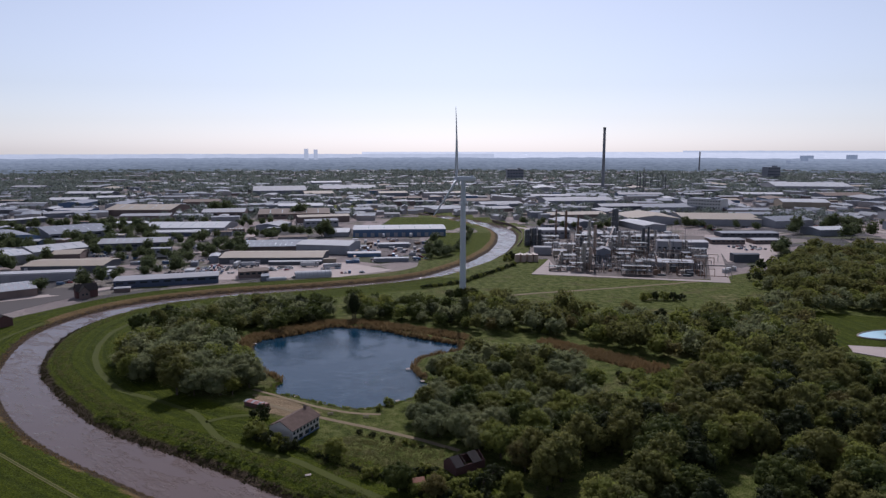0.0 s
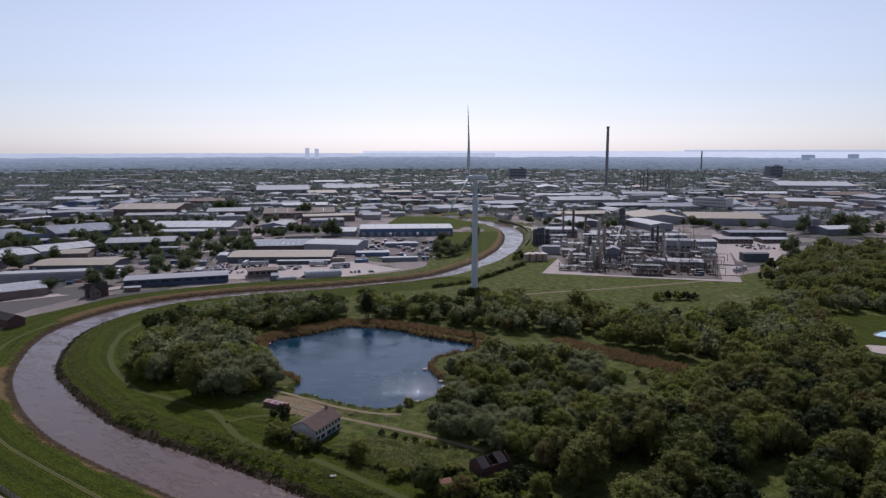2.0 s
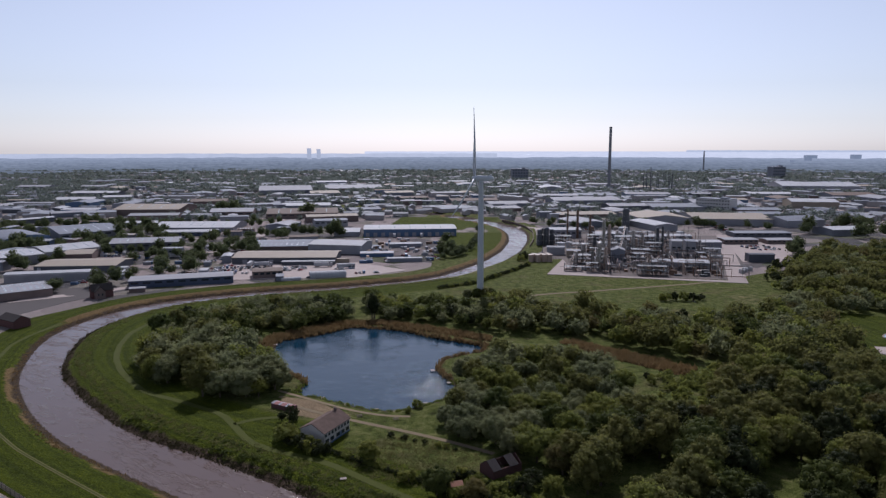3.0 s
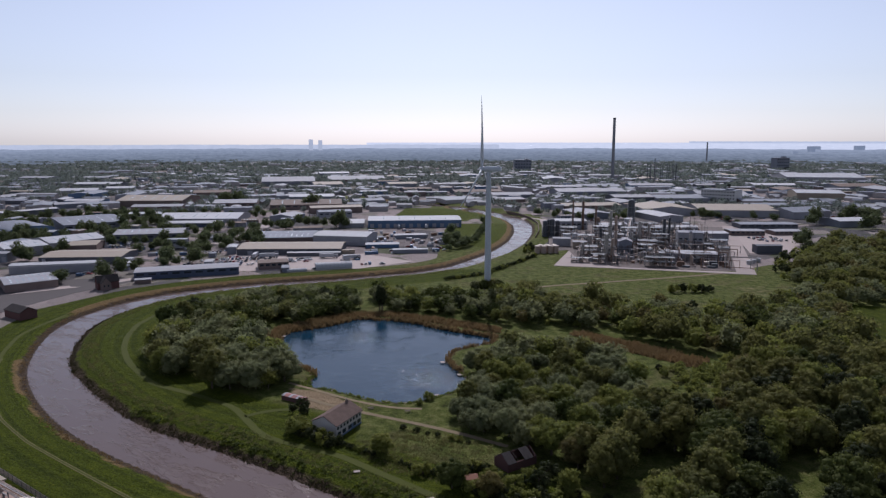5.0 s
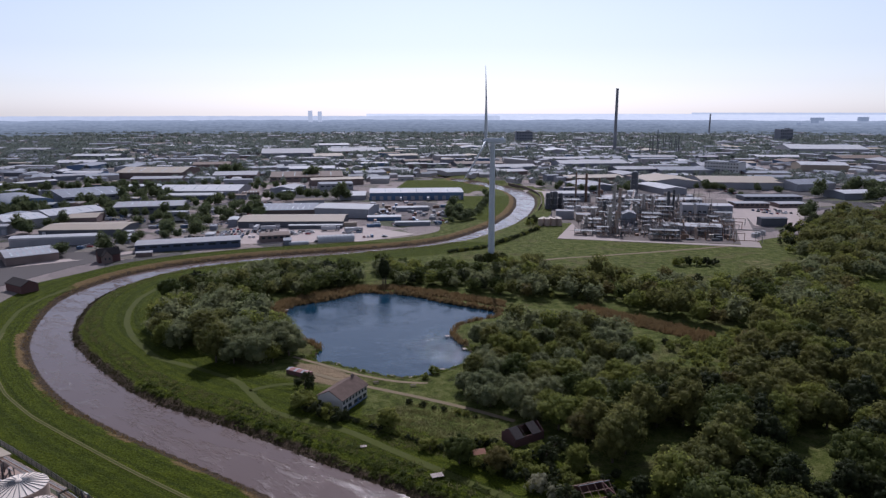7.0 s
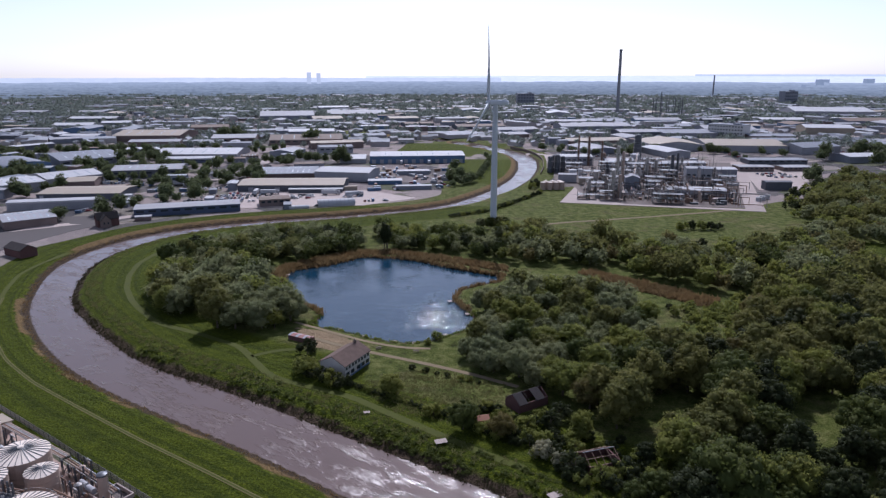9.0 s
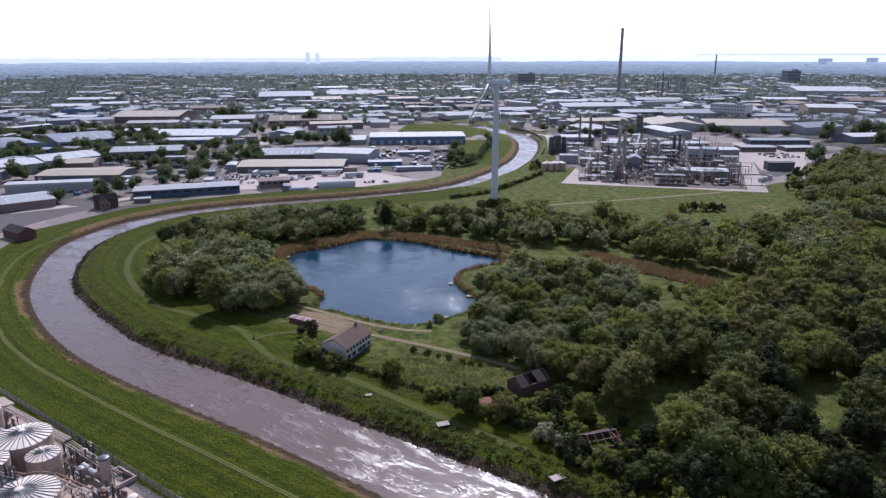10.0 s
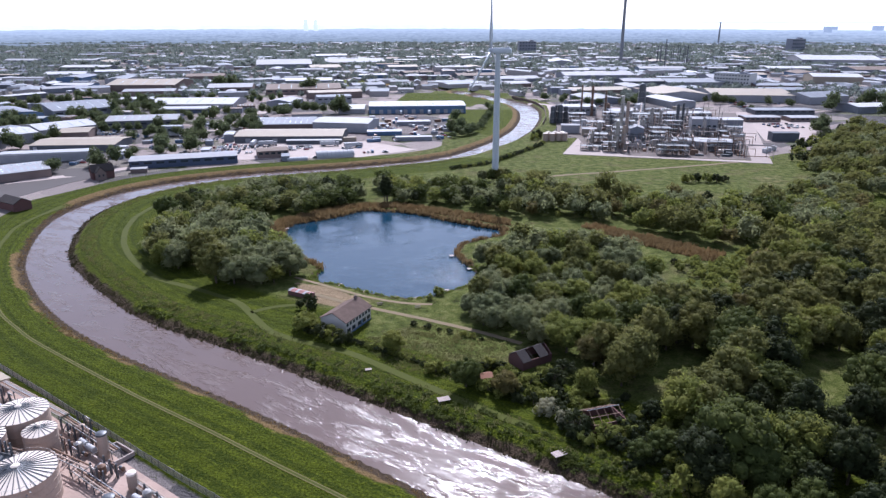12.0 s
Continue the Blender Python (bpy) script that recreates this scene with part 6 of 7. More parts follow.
def storage_tank(name, x, y, r, h, label, ribs=0, shell="tank", roof="tank_roof", cone=0.22, stairs=True):
    t = thing(name, pose(x, y, 0.14), label, "storage tank", "storage tanks")
    part("shell", Geo().lathe([(r, -0.2), (r, h), (r + 0.08, h), (r + 0.08, h + 0.12)], 36), M[shell], t)
    top = part("roof", Geo().lathe([(r + 0.1, h + 0.1), (r * 0.5, h + 0.12 + cone * r * 0.5), (r * 0.1, h + 0.12 + cone * r * 0.9), (0.05, h + 0.12 + cone * r * 0.92)], 36), M[roof], t, "pale ribbed cone roof" if ribs else "")
    for i in range(ribs):
        a = 2 * math.pi * i / ribs
        part("rib", Geo().tube(((r + 0.1) * math.cos(a), (r + 0.1) * math.sin(a), h + 0.2), (r * 0.12 * math.cos(a), r * 0.12 * math.sin(a), h + 0.2 + cone * r * 0.88), 0.06 + 0.005 * r, 4), M["dark_steel"], top)
    part("vent", Geo().lathe([(r * 0.12, h + cone * r * 0.85), (r * 0.12, h + cone * r * 0.85 + 0.5), (r * 0.07, h + cone * r * 0.85 + 0.7)], 14), M["tank_roof"], top)
    for i in range(3):
        z = h * (i + 1) / 4
        part("band", Geo().lathe([(r + 0.03, z), (r + 0.07, z), (r + 0.07, z + 0.12), (r + 0.03, z + 0.12)], 36), M[shell], t)
    if stairs:
        g = Geo()
        for k in range(14):
            a = -1.9 + k * 0.09
            g.box((r + 0.45) * math.cos(a), (r + 0.45) * math.sin(a), h * (k + 1) / 15, 0.8, 0.3, 0.06, math.degrees(a))
        part("stair", g, M["steel"], t)
        g = Geo()
        for k in range(28):
            a, b = 2 * math.pi * k / 28, 2 * math.pi * (k + 1) / 28
            g.tube((r * math.cos(a), r * math.sin(a), h + 1.0), (r * math.cos(b), r * math.sin(b), h + 1.0), 0.035, 4)
            g.tube((r * math.cos(a), r * math.sin(a), h), (r * math.cos(a), r * math.sin(a), h + 1.0), 0.03, 4)
        part("handrail", g, M["steel"], t)
    return t


for x, y in ((55, 596), (60.5, 596), (66, 597), (71, 598), (58, 602), (64, 603), (70, 604)):
    storage_tank("storage_tank", x, y, 2.4, 6.1, "pale steel tank beside the works fence", 0, stairs=False)
for x, y, r, h in ((215, 545, 2.2, 3), (220, 551, 2.2, 3), (226, 556, 2.2, 3), (90, 660, 3.5, 8), (100, 672, 3.0, 7), (232, 640, 2.5, 6), (226, 700, 3, 6), (160, 770, 4, 7), (180, 790, 5, 8), (235, 760, 4, 7), (145, 560, 1.6, 5), (158, 550, 1.4, 4)):
    storage_tank("storage_tank", x, y, r, h, "white steel tank within the works", 0, "white_sheet", "white_sheet", stairs=False)


def pipe_bridge(a, b, z, pipes, gap=9.0, label="raised steel pipe bridge carrying several pipes"):
    a, b = Vector((*a, 0)), Vector((*b, 0))
    way = (b - a).normalized()
    side = Vector((-way.y, way.x, 0))
    t = thing("pipe_bridge", Matrix.Translation(a), label, "pipe bridge", "pipe bridges")
    n = max(2, int((b - a).length / gap) + 1)
    for i in range(n):
        c = way * (b - a).length * i / (n - 1)
        part("trestle", Geo().tube(c - side * 1.1 + Vector((0, 0, -0.2)), c - side * 1.1 + Vector((0, 0, z)), 0.12, 5)
             .tube(c + side * 1.1 + Vector((0, 0, -0.2)), c + side * 1.1 + Vector((0, 0, z)), 0.12, 5).tube(c - side * 1.2 + Vector((0, 0, z - 0.2)), c + side * 1.2 + Vector((0, 0, z - 0.2)), 0.12, 5), M["dark_steel"], t)
    for k in range(pipes):
        off = side * (-0.9 + 1.8 * k / max(1, pipes - 1)) + Vector((0, 0, z + 0.1))
        part("pipe", Geo().tube(off, off + (b - a), 0.11 + 0.05 * (k % 3), 7), M[("steel", "tank", "rust_steel", "white_sheet")[k % 4]], t)


for i in range(24):
    a, b = fill.uniform(0.05, 0.95), fill.uniform(0.02, 0.9)
    storage_tank("storage_tank", 90 + a * 105 + b * 45, 556 + b * 215 - a * 30, fill.uniform(1.2, 2.6), fill.uniform(3, 7.5), "weathered steel vessel within the works", 0,
                 fill.choice(("tank", "white_sheet", "steel")), fill.choice(("tank_roof", "white_sheet")), stairs=False)
for a, b, z, n in (((88, 600), (215, 575), 5, 6), ((95, 650), (225, 650), 7, 5), ((140, 545), (185, 700), 5, 5), ((70, 640), (230, 600), 6, 6), ((110, 540), (150, 760), 7, 6), ((180, 780), (128, 585), 11, 5), ((100, 700), (240, 690), 6, 6), ((200, 600), (230, 720), 5, 5), ((90, 760), (230, 750), 6, 4), ((86, 570), (112, 690), 6, 4)):
    pipe_bridge(a, b, z, n)

def works_pipework():
    """The tangle of pipes, small vessels, cabins and thin poles that fills the works."""
    r = random.Random(404)
    heaps = {"steel": Geo(), "tank": Geo(), "rust_steel": Geo(), "dark_steel": Geo(), "white_sheet": Geo()}
    spot = lambda: (lambda a, b: (88 + a * 108 + b * 48, 548 + b * 225 - a * 30))(r.uniform(0.03, 0.97), r.uniform(0.02, 0.95) ** 1.2)
    for _ in range(520):
        x, y = spot()
        z, n = r.uniform(0.8, 10), r.uniform(3, 20)
        a = radians(r.choice((-12, 78)) + r.uniform(-3, 3))
        g = heaps[r.choice(("steel", "tank", "rust_steel", "dark_steel", "steel"))]
        end = (x + math.cos(a) * n, y + math.sin(a) * n, z)
        q = r.uniform(0.12, 0.34)
        g.tube((x, y, z), end, q, 5).tube((x, y, 0), (x, y, z), q, 5).tube((end[0], end[1], 0), end, q, 5)
    for _ in range(200):
        x, y = spot()
        heaps[r.choice(("white_sheet", "tank", "rust_steel", "dark_steel"))].box(x, y, 0, r.uniform(1.5, 6), r.uniform(1.5, 4), r.uniform(1.2, 4.5), -12)
    for _ in range(70):
        x, y = spot()
        heaps[r.choice(("dark_steel", "steel"))].tube((x, y, 0), (x, y, r.uniform(8, 21)), 0.22, 5, 0.14)
    for material, geo in heaps.items():
        tagged(new("pipework", geo.mesh("pipework", M[material])), "tangled pipes and small cabins of the works", "pipework", kind="stuff")


works_pipework()

# tank farm beside the river
storage_tank("grain_tank", -119.4, 165.0, 6.2, 7.2, "big pale tank with a ribbed cone roof", 26, stairs=False)
storage_tank("grain_tank", -111.0, 158.9, 3.6, 6.4, "small pale tank with a ribbed cone roof", 18, stairs=False)
storage_tank("grain_tank", -105.8, 142.6, 7.4, 7.0, "big pale tank with dark ribs on its roof", 34)
storage_tank("grain_tank", -122.0, 154.5, 5.2, 7.0, "big pale tank with a ribbed cone roof", 26, stairs=False)
storage_tank("grain_tank", -140, 178, 5.5, 6.0, "big pale tank with a ribbed cone roof", 24, stairs=False)


def silo(x, y, r, h):
    t = thing("process_silo", pose(x, y, 0.14), "slim pale upright vessel with a dark top", "silo", "slim vessels of the tank farm")
    part("shell", Geo().lathe([(r * 0.9, 0), (r * 0.9, 1.0), (r, 1.2), (r, h - 0.6), (r * 0.8, h - 0.1)], 18), M["tank"], t)
    part("cap", Geo().lathe([(r * 1.05, h - 0.55), (r * 1.05, h - 0.1), (r * 0.5, h + 0.15), (0.05, h + 0.2)], 18), M["dark_steel"] if r > 1 else M["tank_roof"], t)
    part("ladder", Geo().box(r + 0.2, -0.2, 0, 0.06, 0.05, h).box(r + 0.2, 0.2, 0, 0.06, 0.05, h), M["steel"], t)


silo(-96, 157.4, 1.15, 6.9)
silo(-84.3, 146.4, 1.0, 4.8)
silo(-87, 141.5, 1.2, 2.6)
silo(-82.5, 139, 1.0, 3.4)
bund = thing("bund_wall", pose(-94.5, 158.2, 0.15, 0, 0, -33), "low concrete bund wall round the slim vessel", "wall")
for a, b, c, e in ((0, -3, 7, 0.35), (0, 3, 7, 0.35), (-3.4, 0, 0.35, 5.7), (3.4, 0, 0.35, 5.7)):
    part("wall", Geo().box(a, b, -0.1, c, e, 1.1), M["concrete"], bund)
pipe_bridge((-150, 193), (-112, 170), 3.2, 6, 5)
pipe_bridge((-112, 170), (-93, 157), 2.6, 4, 4)
pipe_bridge((-108, 156), (-96, 150), 3.0, 3, 4)
pipe_bridge((-99, 151), (-84, 141), 1.8, 4, 3)
pipe_bridge((-115, 150), (-109, 148.5), 7.6, 3, 6)
pipe_bridge((-85, 148), (-72, 139), 1.4, 6, 3)
process_frame(-103, 160.5, 7, 5, 4.2, -33, 301, False)
process_frame(-108, 167.5, 6, 4, 3.9, -33, 302, False)
process_frame(-92.5, 150.5, 5, 3, 3.9, -33, 303, False)
process_frame(-79, 141, 9, 5, 2.6, -33, 304, False)
process_frame(-131, 175, 9, 4, 5.0, -33, 305, False)
process_frame(-112, 147, 3, 3, 10.5, -20, 306)
shed("tank_farm_hut", -141, 187, 6, 5, 3.2, -33, "concrete", "tan_sheet", "small pump house with a tan flat roof", "pump house", rise=0.3, group="")
for k, (x, y) in enumerate(((-100, 163), (-98.5, 161), (-101, 158), (-105, 164.5), (-106.5, 162), (-90, 153))):
    t = thing("pump_unit", pose(x, y, 0.15, 0, 0, -33), "dark pump set on a small plinth", "pump", "pumps of the tank farm")
    part("plinth", Geo().box(0, 0, 0, 1.8, 1.0, 0.35), M["concrete"], t)
    part("motor", Geo().tube((-0.7, 0, 0.8), (0.3, 0, 0.8), 0.4, 10), M["dark_steel"], t)
    part("casing", Geo().lathe([(0.3, 0.35), (0.45, 0.6), (0.45, 1.1), (0.2, 1.4)], 10, 0.65, 0), M["rust_steel"], t)


def palisade(points):
    t = thing("palisade_fence", pose(0, 0, 0), "grey steel palisade fence along the flood bank", "fence")
    line = resample([(x, y, 0) for x, y in points], 2.75)
    pales = Geo()
    for (ax, ay, _), (bx, by, _) in zip(line[:-1], line[1:]):
        za, zb = ground_z(ax, ay), ground_z(bx, by)
        part("post", Geo().box(ax, ay, za - 0.3, 0.12, 0.12, 2.5), M["dark_steel"], t)
        for u in (0.5, 1.8):
            part("rail", Geo().tube((ax, ay, za + u), (bx, by, zb + u), 0.04, 4), M["dark_steel"], t)
        for k in range(1, 16):
            f = k / 16
            pales.box(ax + (bx - ax) * f, ay + (by - ay) * f, za + (zb - za) * f + 0.1, 0.045, 0.045, 2.0)
    part("infill", pales, M["steel"], t)["kind"] = "stuff"


palisade([(-190, 226), (-149, 199.5), (-109, 172.5), (-80, 153), (-64, 142.5), (-40, 127)])


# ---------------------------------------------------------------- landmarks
# Glowing surface for far things: the air's haze is painted as emission colour.
def haze_glow_material(name, low, high, scale):
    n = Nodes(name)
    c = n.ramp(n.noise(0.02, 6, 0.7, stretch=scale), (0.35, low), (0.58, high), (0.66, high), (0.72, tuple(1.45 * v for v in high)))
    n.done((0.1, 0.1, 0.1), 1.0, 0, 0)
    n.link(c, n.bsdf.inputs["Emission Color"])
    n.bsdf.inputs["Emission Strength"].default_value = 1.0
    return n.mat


stack("tall_chimney", 360, 1700, 151, 3.4, "chimney", "very tall slim grey concrete chimney")
stack("slim_mast", 1048, 3000, 89, 3.0, "chimney", "distant slim dark chimney")
stack("slim_mast", 392, 1450, 60, 0.9, "dark_steel", "slim dark lattice mast near the gas holder")


def gasholder(x, y, r, h):
    t = thing("gas_holder", pose(x, y, 0), "empty gas holder frame of slim dark columns", "gas holder")
    n = 14
    for i in range(n):
        a = 2 * math.pi * i / n
        part("column", Geo().tube((r * math.cos(a), r * math.sin(a), -0.3), (r * math.cos(a), r * math.sin(a), h), 0.9, 6, 0.6), M["dark_steel"], t)
    for z in (h * 0.5, h - 1):
        g = Geo()
        for i in range(n):
            a, b = 2 * math.pi * i / n, 2 * math.pi * (i + 1) / n
            g.tube((r * math.cos(a), r * math.sin(a), z), (r * math.cos(b), r * math.sin(b), z), 0.35, 4)
        part("ring_girder", g, M["dark_steel"], t)
    part("bell", Geo().lathe([(r * 0.9, -0.2), (r * 0.9, 4), (r * 0.5, 6), (0.1, 7)], 32), M["pale_sheet"], t)


gasholder(462, 1640, 33, 42)


# skyline towers glow in flat haze colours though they hold no lamps
M["haze_stone"] = haze_glow_material("far_tower_haze_glow", (0.42, 0.46, 0.52), (0.45, 0.49, 0.55), (1, 1, 1))
M["haze_dark"] = haze_glow_material("far_block_haze_glow", (0.17, 0.21, 0.27), (0.21, 0.25, 0.31), (1, 1, 1))


def slab_block(name, x, y, w, d, h, turn, wall, storeys, bays, label, roof_box=True):
    t = thing(name, pose(x, y, 0, 0, 0, turn), label, "building")
    part("wall", Geo().box(0, 0, -0.3, w, d, h + 0.3), M[wall], t)
    part("roof", Geo().box(0, 0, h, w + 0.6, d + 0.6, 0.6), M[wall] if wall.startswith("haze") else M["grey_sheet"], t)
    if roof_box:
        part("roof_plant", Geo().box(w * 0.25, 0, h + 0.6, w * 0.18, d * 0.6, h * 0.1), M["grey_sheet"], t)
    for s in range(storeys):
        z = h * (s + 0.35) / storeys
        for b in range(bays):
            part("window", Geo().box(-w / 2 + w * (b + 0.5) / bays, -d / 2 - 0.04, z, w / bays * 0.5, 0.2, h / storeys * 0.36), M["glass"], t)


slab_block("office_building", 398, 1094, 53, 30, 20, -41.5, "render_wall", 4, 12, "pale concrete office block with rows of windows")
slab_block("dark_mill", 183, 2200, 52, 34, 36, 4, "grey_sheet", 4, 6, "dark tall mill building in the far town")
slab_block("dark_mill", 1050, 2320, 44, 34, 40, 8, "grey_sheet", 4, 6, "dark tall mill building in the far town")
slab_block("tower_block", 2160, 4300, 70, 30, 62, 5, "haze_dark", 0, 2, "distant grey tower block on the skyline", False)
slab_block("tower_block", 2449, 4260, 130, 40, 66, 0, "haze_dark", 0, 2, "distant wide grey tower block on the skyline", False)
slab_block("tower_block", 2650, 4300, 90, 40, 52, 0, "haze_dark", 0, 2, "distant pale tower block on the skyline", False)
slab_block("tower_block", 1921, 4000, 60, 30, 36, 0, "haze_dark", 0, 2, "distant grey block on the skyline", False)
slab_block("tower_block", -1013, 4560, 24, 24, 104, 0, "haze_stone", 0, 2, "distant pale tower on the skyline", False)
slab_block("tower_block", -950, 4560, 22, 24, 99, 0, "haze_stone", 0, 2, "distant pale tower on the skyline", False)


# ---------------------------------------------------------------- pool and terrace beyond the wood
def pool():
    t = thing("paddling_pool", pose(232, 362, 0.05, 0, 0, 15), "pale blue rounded paddling pool with a stone rim", "pool")
    n = 40
    out = [((17 + 2.5 * math.cos(4 * math.pi * i / n)) * math.cos(2 * math.pi * i / n), 9.5 * math.sin(2 * math.pi * i / n) + 1.5 * math.cos(2 * math.pi * i / n) ** 2) for i in range(n)]
    rim = Geo()
    for (a, b), (c, e) in zip(out, out[1:] + out[:1]):
        rim.tube((a, b, 0.15), (c, e, 0.15), 0.45, 6)
    part("rim", rim, M["concrete"], t)
    part("pool_water", Geo().add([(a, b, 0.18) for a, b in out], [tuple(range(n))]), painted("pool_blue", (0.42, 0.62, 0.68), 0.12, vary=0.06), t)
    part("fountain", Geo().lathe([(1.6, 0), (1.5, 0.8), (0.5, 1.0), (0.4, 2.2), (0.9, 2.4), (0.1, 2.6)], 12, -2, 1), M["concrete"], t)


pool()
slab("pavement", [(194, 331), (198, 343), (216, 339), (250, 343), (262, 325), (212, 316)], M["concrete"], "pale paved terrace beside the pool", "terrace", 0.16)
shed("terrace_shelter", 222, 331, 14, 5, 2.6, -8, "brick", "tan_sheet", "low terrace shelter with a tan roof", "shelter", rise=0.4, group="")


# ---------------------------------------------------------------- river wall, hedges, reeds and rough grass
def river_wall():
    rows = [(x, y) for x, y, w in RIVER if 690 < y < 930]
    t = thing("river_wall", pose(0, 0, 0), "dark brown piled river wall on the bend", "river wall")
    way = np.gradient(np.array(rows), axis=0)
    way /= np.hypot(*way.T)[:, None]
    pts = [(x - dy * 17, y + dx * 17) for (x, y), (dx, dy) in zip(rows, way)]
    for (ax, ay), (bx, by) in zip(pts[:-1], pts[1:]):
        c = math.degrees(math.atan2(by - ay, bx - ax))
        part("panel", Geo().box((ax + bx) / 2, (ay + by) / 2, -2.0, math.hypot(bx - ax, by - ay) - 0.1, 0.5, 4.4, c), M["brown_roof"], t)


river_wall()


def tufts(name, xs, ys, material, label, blades, tall, wide, seed):
    """Many small clumps of upright blades or sprays, joined."""
    r = np.random.RandomState(seed)
    n = len(xs)
    zs = height(xs, ys)
    k = n * blades
    cx, cy, cz = [np.repeat(a, blades) for a in (xs, ys, zs)]
    s = np.repeat(r.uniform(0.6, 1.4, n), blades)
    cx = cx + r.normal(size=k) * wide * s * 0.6
    cy = cy + r.normal(size=k) * wide * s * 0.6
    a = r.uniform(0, 6.28, k)
    h = tall * s * r.uniform(0.6, 1.2, k)
    w = 0.28 * wide * s
    lean = r.normal(size=(k, 2)) * 0.3 * h[:, None]
    p0 = np.stack([cx - np.cos(a) * w, cy - np.sin(a) * w, cz - 0.1], 1)
    p1 = np.stack([cx + np.cos(a) * w, cy + np.sin(a) * w, cz - 0.1], 1)
    p2 = np.stack([cx + lean[:, 0], cy + lean[:, 1], cz + h], 1)
    v = np.stack([p0, p1, p2], 1).reshape(-1, 3)
    tagged(new(name, array_mesh(name, v, np.arange(3 * k).reshape(-1, 3), material)), label, "grass", kind="stuff")


M["straw"] = leaf_material("reed_straw", (0.115, 0.078, 0.036), (0.24, 0.170, 0.082), 0.35)
M["mudweed"] = leaf_material("mud_weed", (0.030, 0.026, 0.014), (0.075, 0.070, 0.030), 0.2)
M["bramble"] = leaf_material("bank_bramble", (0.030, 0.044, 0.009), (0.100, 0.122, 0.024), 0.45)
M["weeds"] = leaf_material("rough_weeds", (0.060, 0.066, 0.022), (0.160, 0.158, 0.062), 0.5)
M["sedge"] = leaf_material("rough_sedge", (0.050, 0.066, 0.013), (0.120, 0.145, 0.032), 0.6)


def scatter():
    r = np.random.RandomState(8)
    x, y = r.uniform(-240, 102, 102000), r.uniform(130, 520, 102000)
    d, side = river_distance(x, y)
    p = area_distance(POND, x, y)
    keep = (d > 0.2) & (d < 3.2) & (side < 0) & (p > 3) & (r.rand(len(x)) < 0.75)
    tufts("bank_scrub", x[keep], y[keep], M["mudweed"], "dark ragged scrub along the muddy river bank", 8, 0.6, 0.8, 1)
    patch = np.sin(x * 0.07) + np.sin(y * 0.09 + 1) + r.normal(size=len(x)) * 0.4
    keep = (d > 1.6) & (d < 3.4 + 1.6 * patch * (y < 260)) & (side > 0) & (r.rand(len(x)) < 0.75)
    tufts("bank_reeds", x[keep], y[keep], M["straw"], "straw coloured reeds along the river bank", 9, 0.42, 0.6, 2)
    reed = np.minimum.reduce([area_distance(q, x, y) for q in REEDS])
    keep = ((reed < 0) | ((p > 0.3) & (p < 2.2) & (y > 290))) & (d > 10) & (p > 0.2)
    tufts("pond_reeds", x[keep], y[keep], M["straw"], "brown reed bed round the pond", 14, 1.5, 1.0, 3)
    keep = (p > 0.3) & (p < 2.4) & (y < 290) & (d > 10)
    tufts("shore_sedge", x[keep], y[keep], M["sedge"], "green sedge along the near pond shore", 12, 0.7, 0.8, 6)
    lot = area_distance([(-48, 219), (-25, 233), (0, 220), (-4, 203), (-13, 194), (-34, 202)], x, y)
    keep = ((lot < 0) | ((d > 6) & (d < 13) & (side < 0) & (r.rand(len(x)) < 0.5))) & (p > 4)
    tufts("rough_grass", x[keep], y[keep], M["weeds"], "rough tussocky grass and weeds", 9, 0.42, 0.7, 4)
    keep = (d > 7) & (d < 40) & (r.rand(len(x)) < 0.3) & (p > 4)
    tufts("bank_grass", x[keep], y[keep], M["sedge"], "uneven grass tussocks on the flood bank", 5, 0.2, 0.5, 5)


scatter()


def bank_weeds():
    """Rows of low dark weeds and brambles on the slope between path and river."""
    r = np.random.RandomState(91)
    x, y = r.uniform(-130, 34, 16000), r.uniform(140, 262, 16000)
    d, side = river_distance(x, y)
    rows = ((d > 2.0) & (d < 6.5)) | ((d > 9) & (d < 10.5))
    keep = rows & (side < 0) & (np.sin(x * 0.13) + np.sin(y * 0.21 + 1) > r.uniform(-1.4, 1.2, len(x)) - 0.9 * (x > -60))
    x, y = x[keep][:400], y[keep][:400]
    spots = [(("hawthorn_bush", "elder_bush")[k % 2], a, b, z - 0.2, s) for k, (a, b, z, s) in enumerate(zip(x, y, height(x, y), r.uniform(0.2, 0.46, len(x))))]
    joined_wood("bank_weeds", spots, "low dark weeds and brambles on the river slope", M["bramble"], "weeds", 0.5)


bank_weeds()
# hedges along the bank
hedge = random.Random(14)
for (ax, ay), (bx, by), n in (((-48, 218), (-24, 203), 16), ((-24, 203), (-6, 190), 11), ((-30, 231), (-4, 219), 7), ((-58, 220), (-46, 218), 4), ((10, 172), (28, 150), 9), ((-21, 479), (6, 499), 13), ((6, 499), (29, 538), 16), ((29, 538), (53, 581), 16)):
    for i in range(n):
        f = (i + hedge.uniform(-0.3, 0.3)) / n
        copy = ("hawthorn_bush", "elder_bush")[hedge.random() < 0.35]
        plant(copy, ax + (bx - ax) * f, ay + (by - ay) * f, hedge.uniform(0.3, 0.55) * (1.7 if ay > 400 else 1.0), hedge)


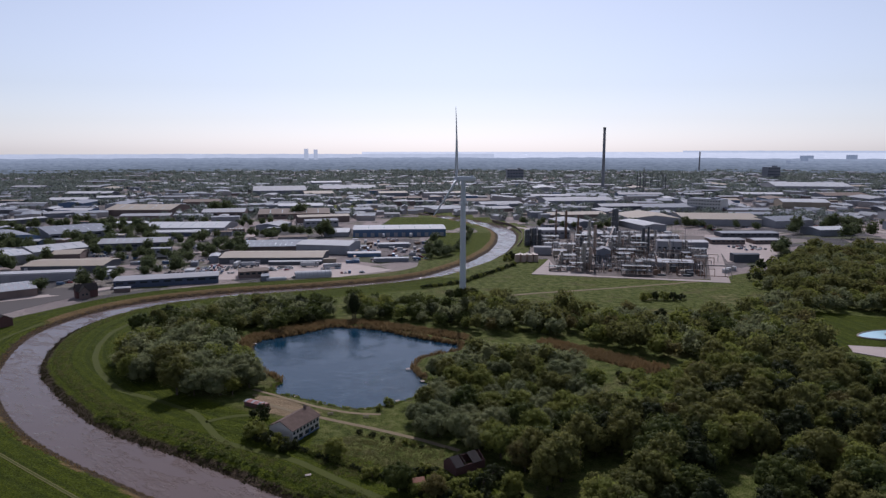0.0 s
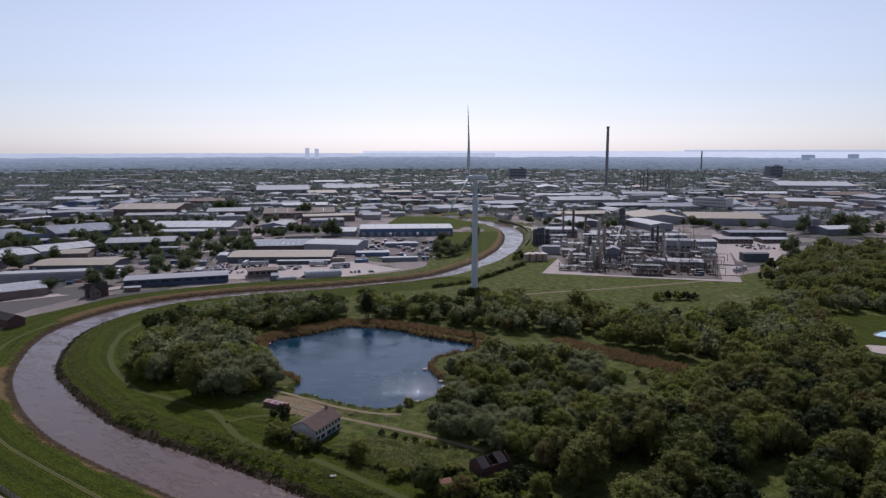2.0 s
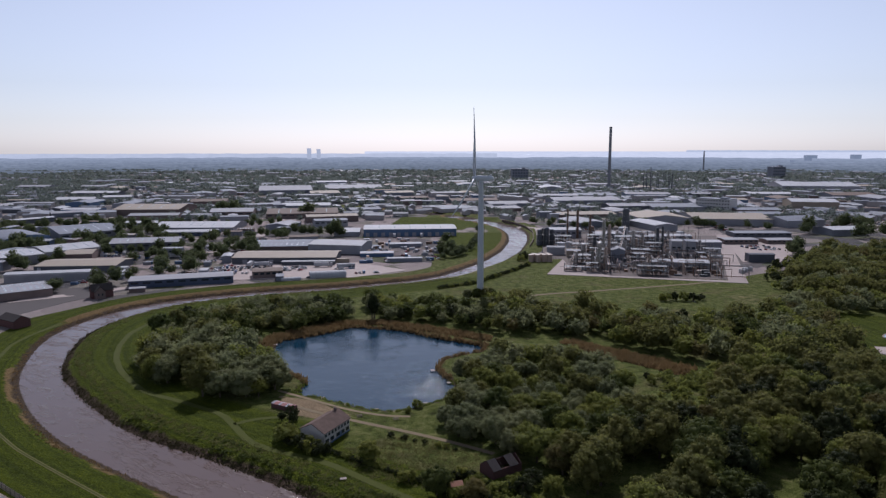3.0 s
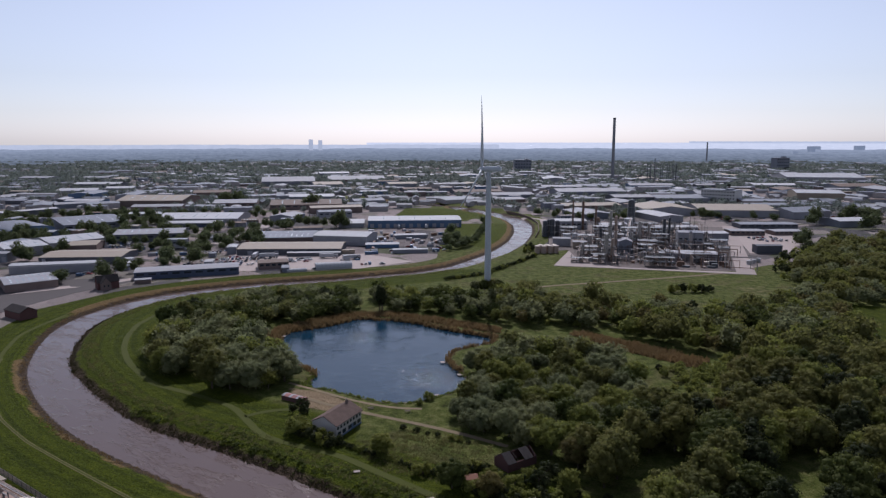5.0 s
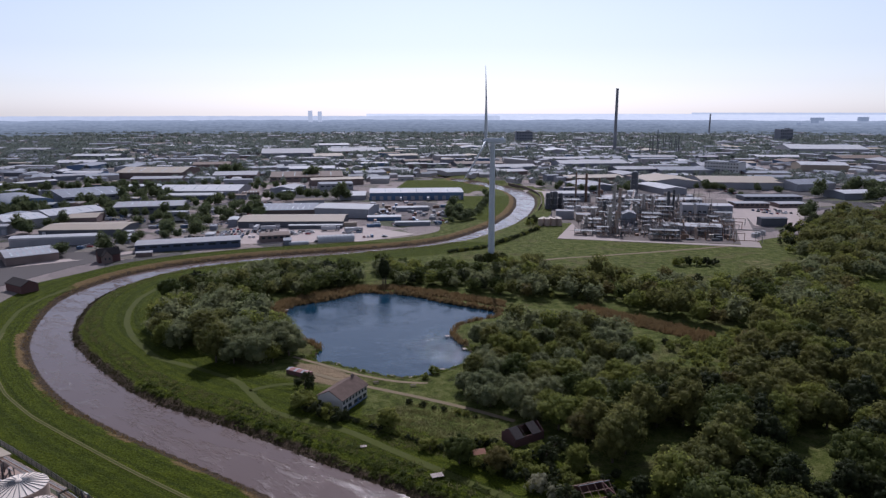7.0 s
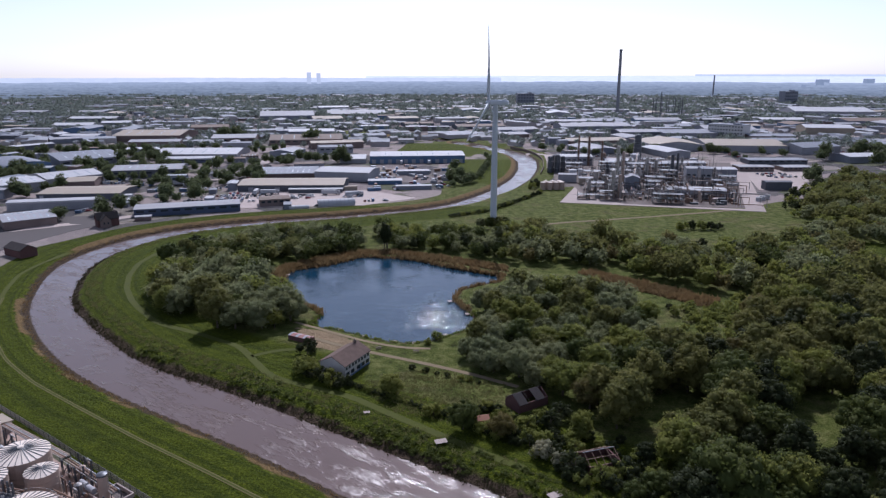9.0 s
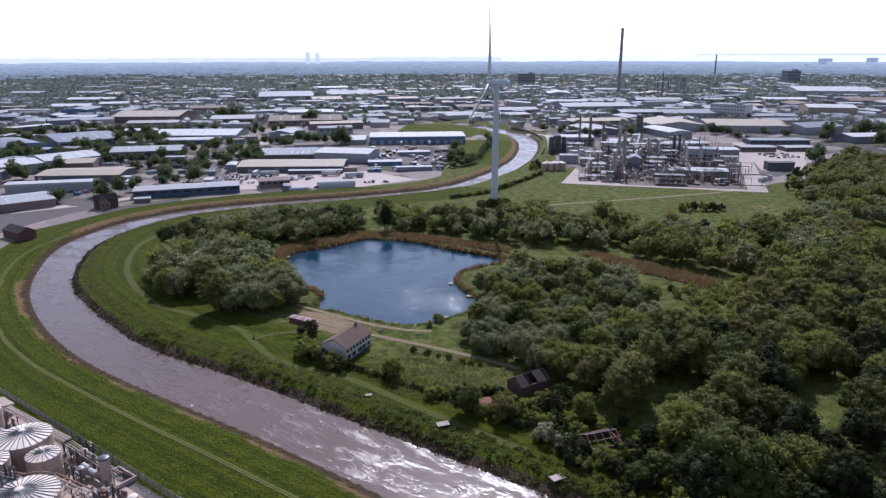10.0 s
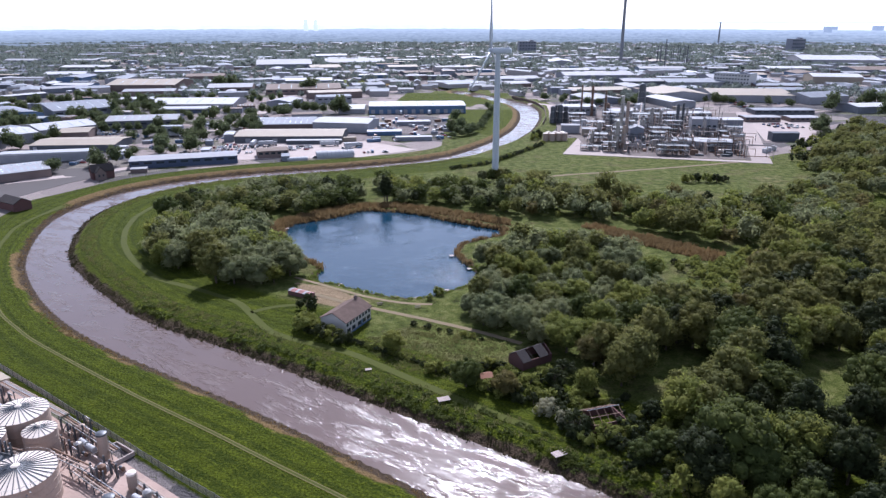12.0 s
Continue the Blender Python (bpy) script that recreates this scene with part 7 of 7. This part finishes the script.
# ---------------------------------------------------------------- distance
def backdrop(name, radius, lo, hi, az0, az1, wobble, material, label):
    r = np.random.RandomState(int(radius))
    g = Geo()
    n = 240
    top = np.convolve(r.uniform(-1, 1, n + 9), np.ones(3) / 3, "same")[4:4 + n + 1]
    for i in range(n + 1):
        a = radians(az0 + (az1 - az0) * i / n)
        x, y = radius * math.sin(a), radius * math.cos(a)
        g.v += [(x, y, lo), (x, y, hi + wobble * top[i])]
    g.f = [(2 * i, 2 * i + 2, 2 * i + 3, 2 * i + 1) for i in range(n)]
    return tagged(new(name, g.mesh(name, material)), label, "distance", kind="structure")


# glowing land strips, paler with radius: aerial haze painted layer by layer
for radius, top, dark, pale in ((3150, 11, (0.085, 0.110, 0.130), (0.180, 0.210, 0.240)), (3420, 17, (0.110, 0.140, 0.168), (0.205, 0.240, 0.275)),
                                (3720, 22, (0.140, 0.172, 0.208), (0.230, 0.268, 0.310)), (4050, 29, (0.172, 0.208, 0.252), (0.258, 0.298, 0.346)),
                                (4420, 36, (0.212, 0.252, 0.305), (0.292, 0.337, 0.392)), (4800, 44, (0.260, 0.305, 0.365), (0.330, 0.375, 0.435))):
    backdrop("backdrop_land", radius, -10, top, -48, 48, 5, haze_glow_material("far_land", dark, pale, (2, 2, 9)), "hazy blue far land with trees and roofs")
# hills, estuary and shore glow too, in haze colours close to the sky
backdrop("backdrop_hills", 4860, 0, 70, -48, 3, 2.5, haze_glow_material("far_hills", (0.52, 0.56, 0.62), (0.57, 0.61, 0.67), (1, 1, 2)), "pale hazy low hills")
backdrop("backdrop_sea", 4890, 0, 84, -8, 48, 0.5, haze_glow_material("far_sea", (0.66, 0.70, 0.76), (0.74, 0.77, 0.82), (1, 1, 8)), "pale hazy estuary water")
backdrop("backdrop_shore", 4880, 80, 92, 18, 48, 1.0, haze_glow_material("far_shore", (0.52, 0.57, 0.64), (0.56, 0.61, 0.68), (1, 1, 2)), "thin pale far shore across the estuary")


def remove_pattern(ob):
    for child in ob.children_recursive:
        bpy.data.objects.remove(child)
    bpy.data.objects.remove(ob)


for pattern in [p for kinds in TREE_PROTO.values() for p in kinds] + CARS + BOXES:
    remove_pattern(pattern)
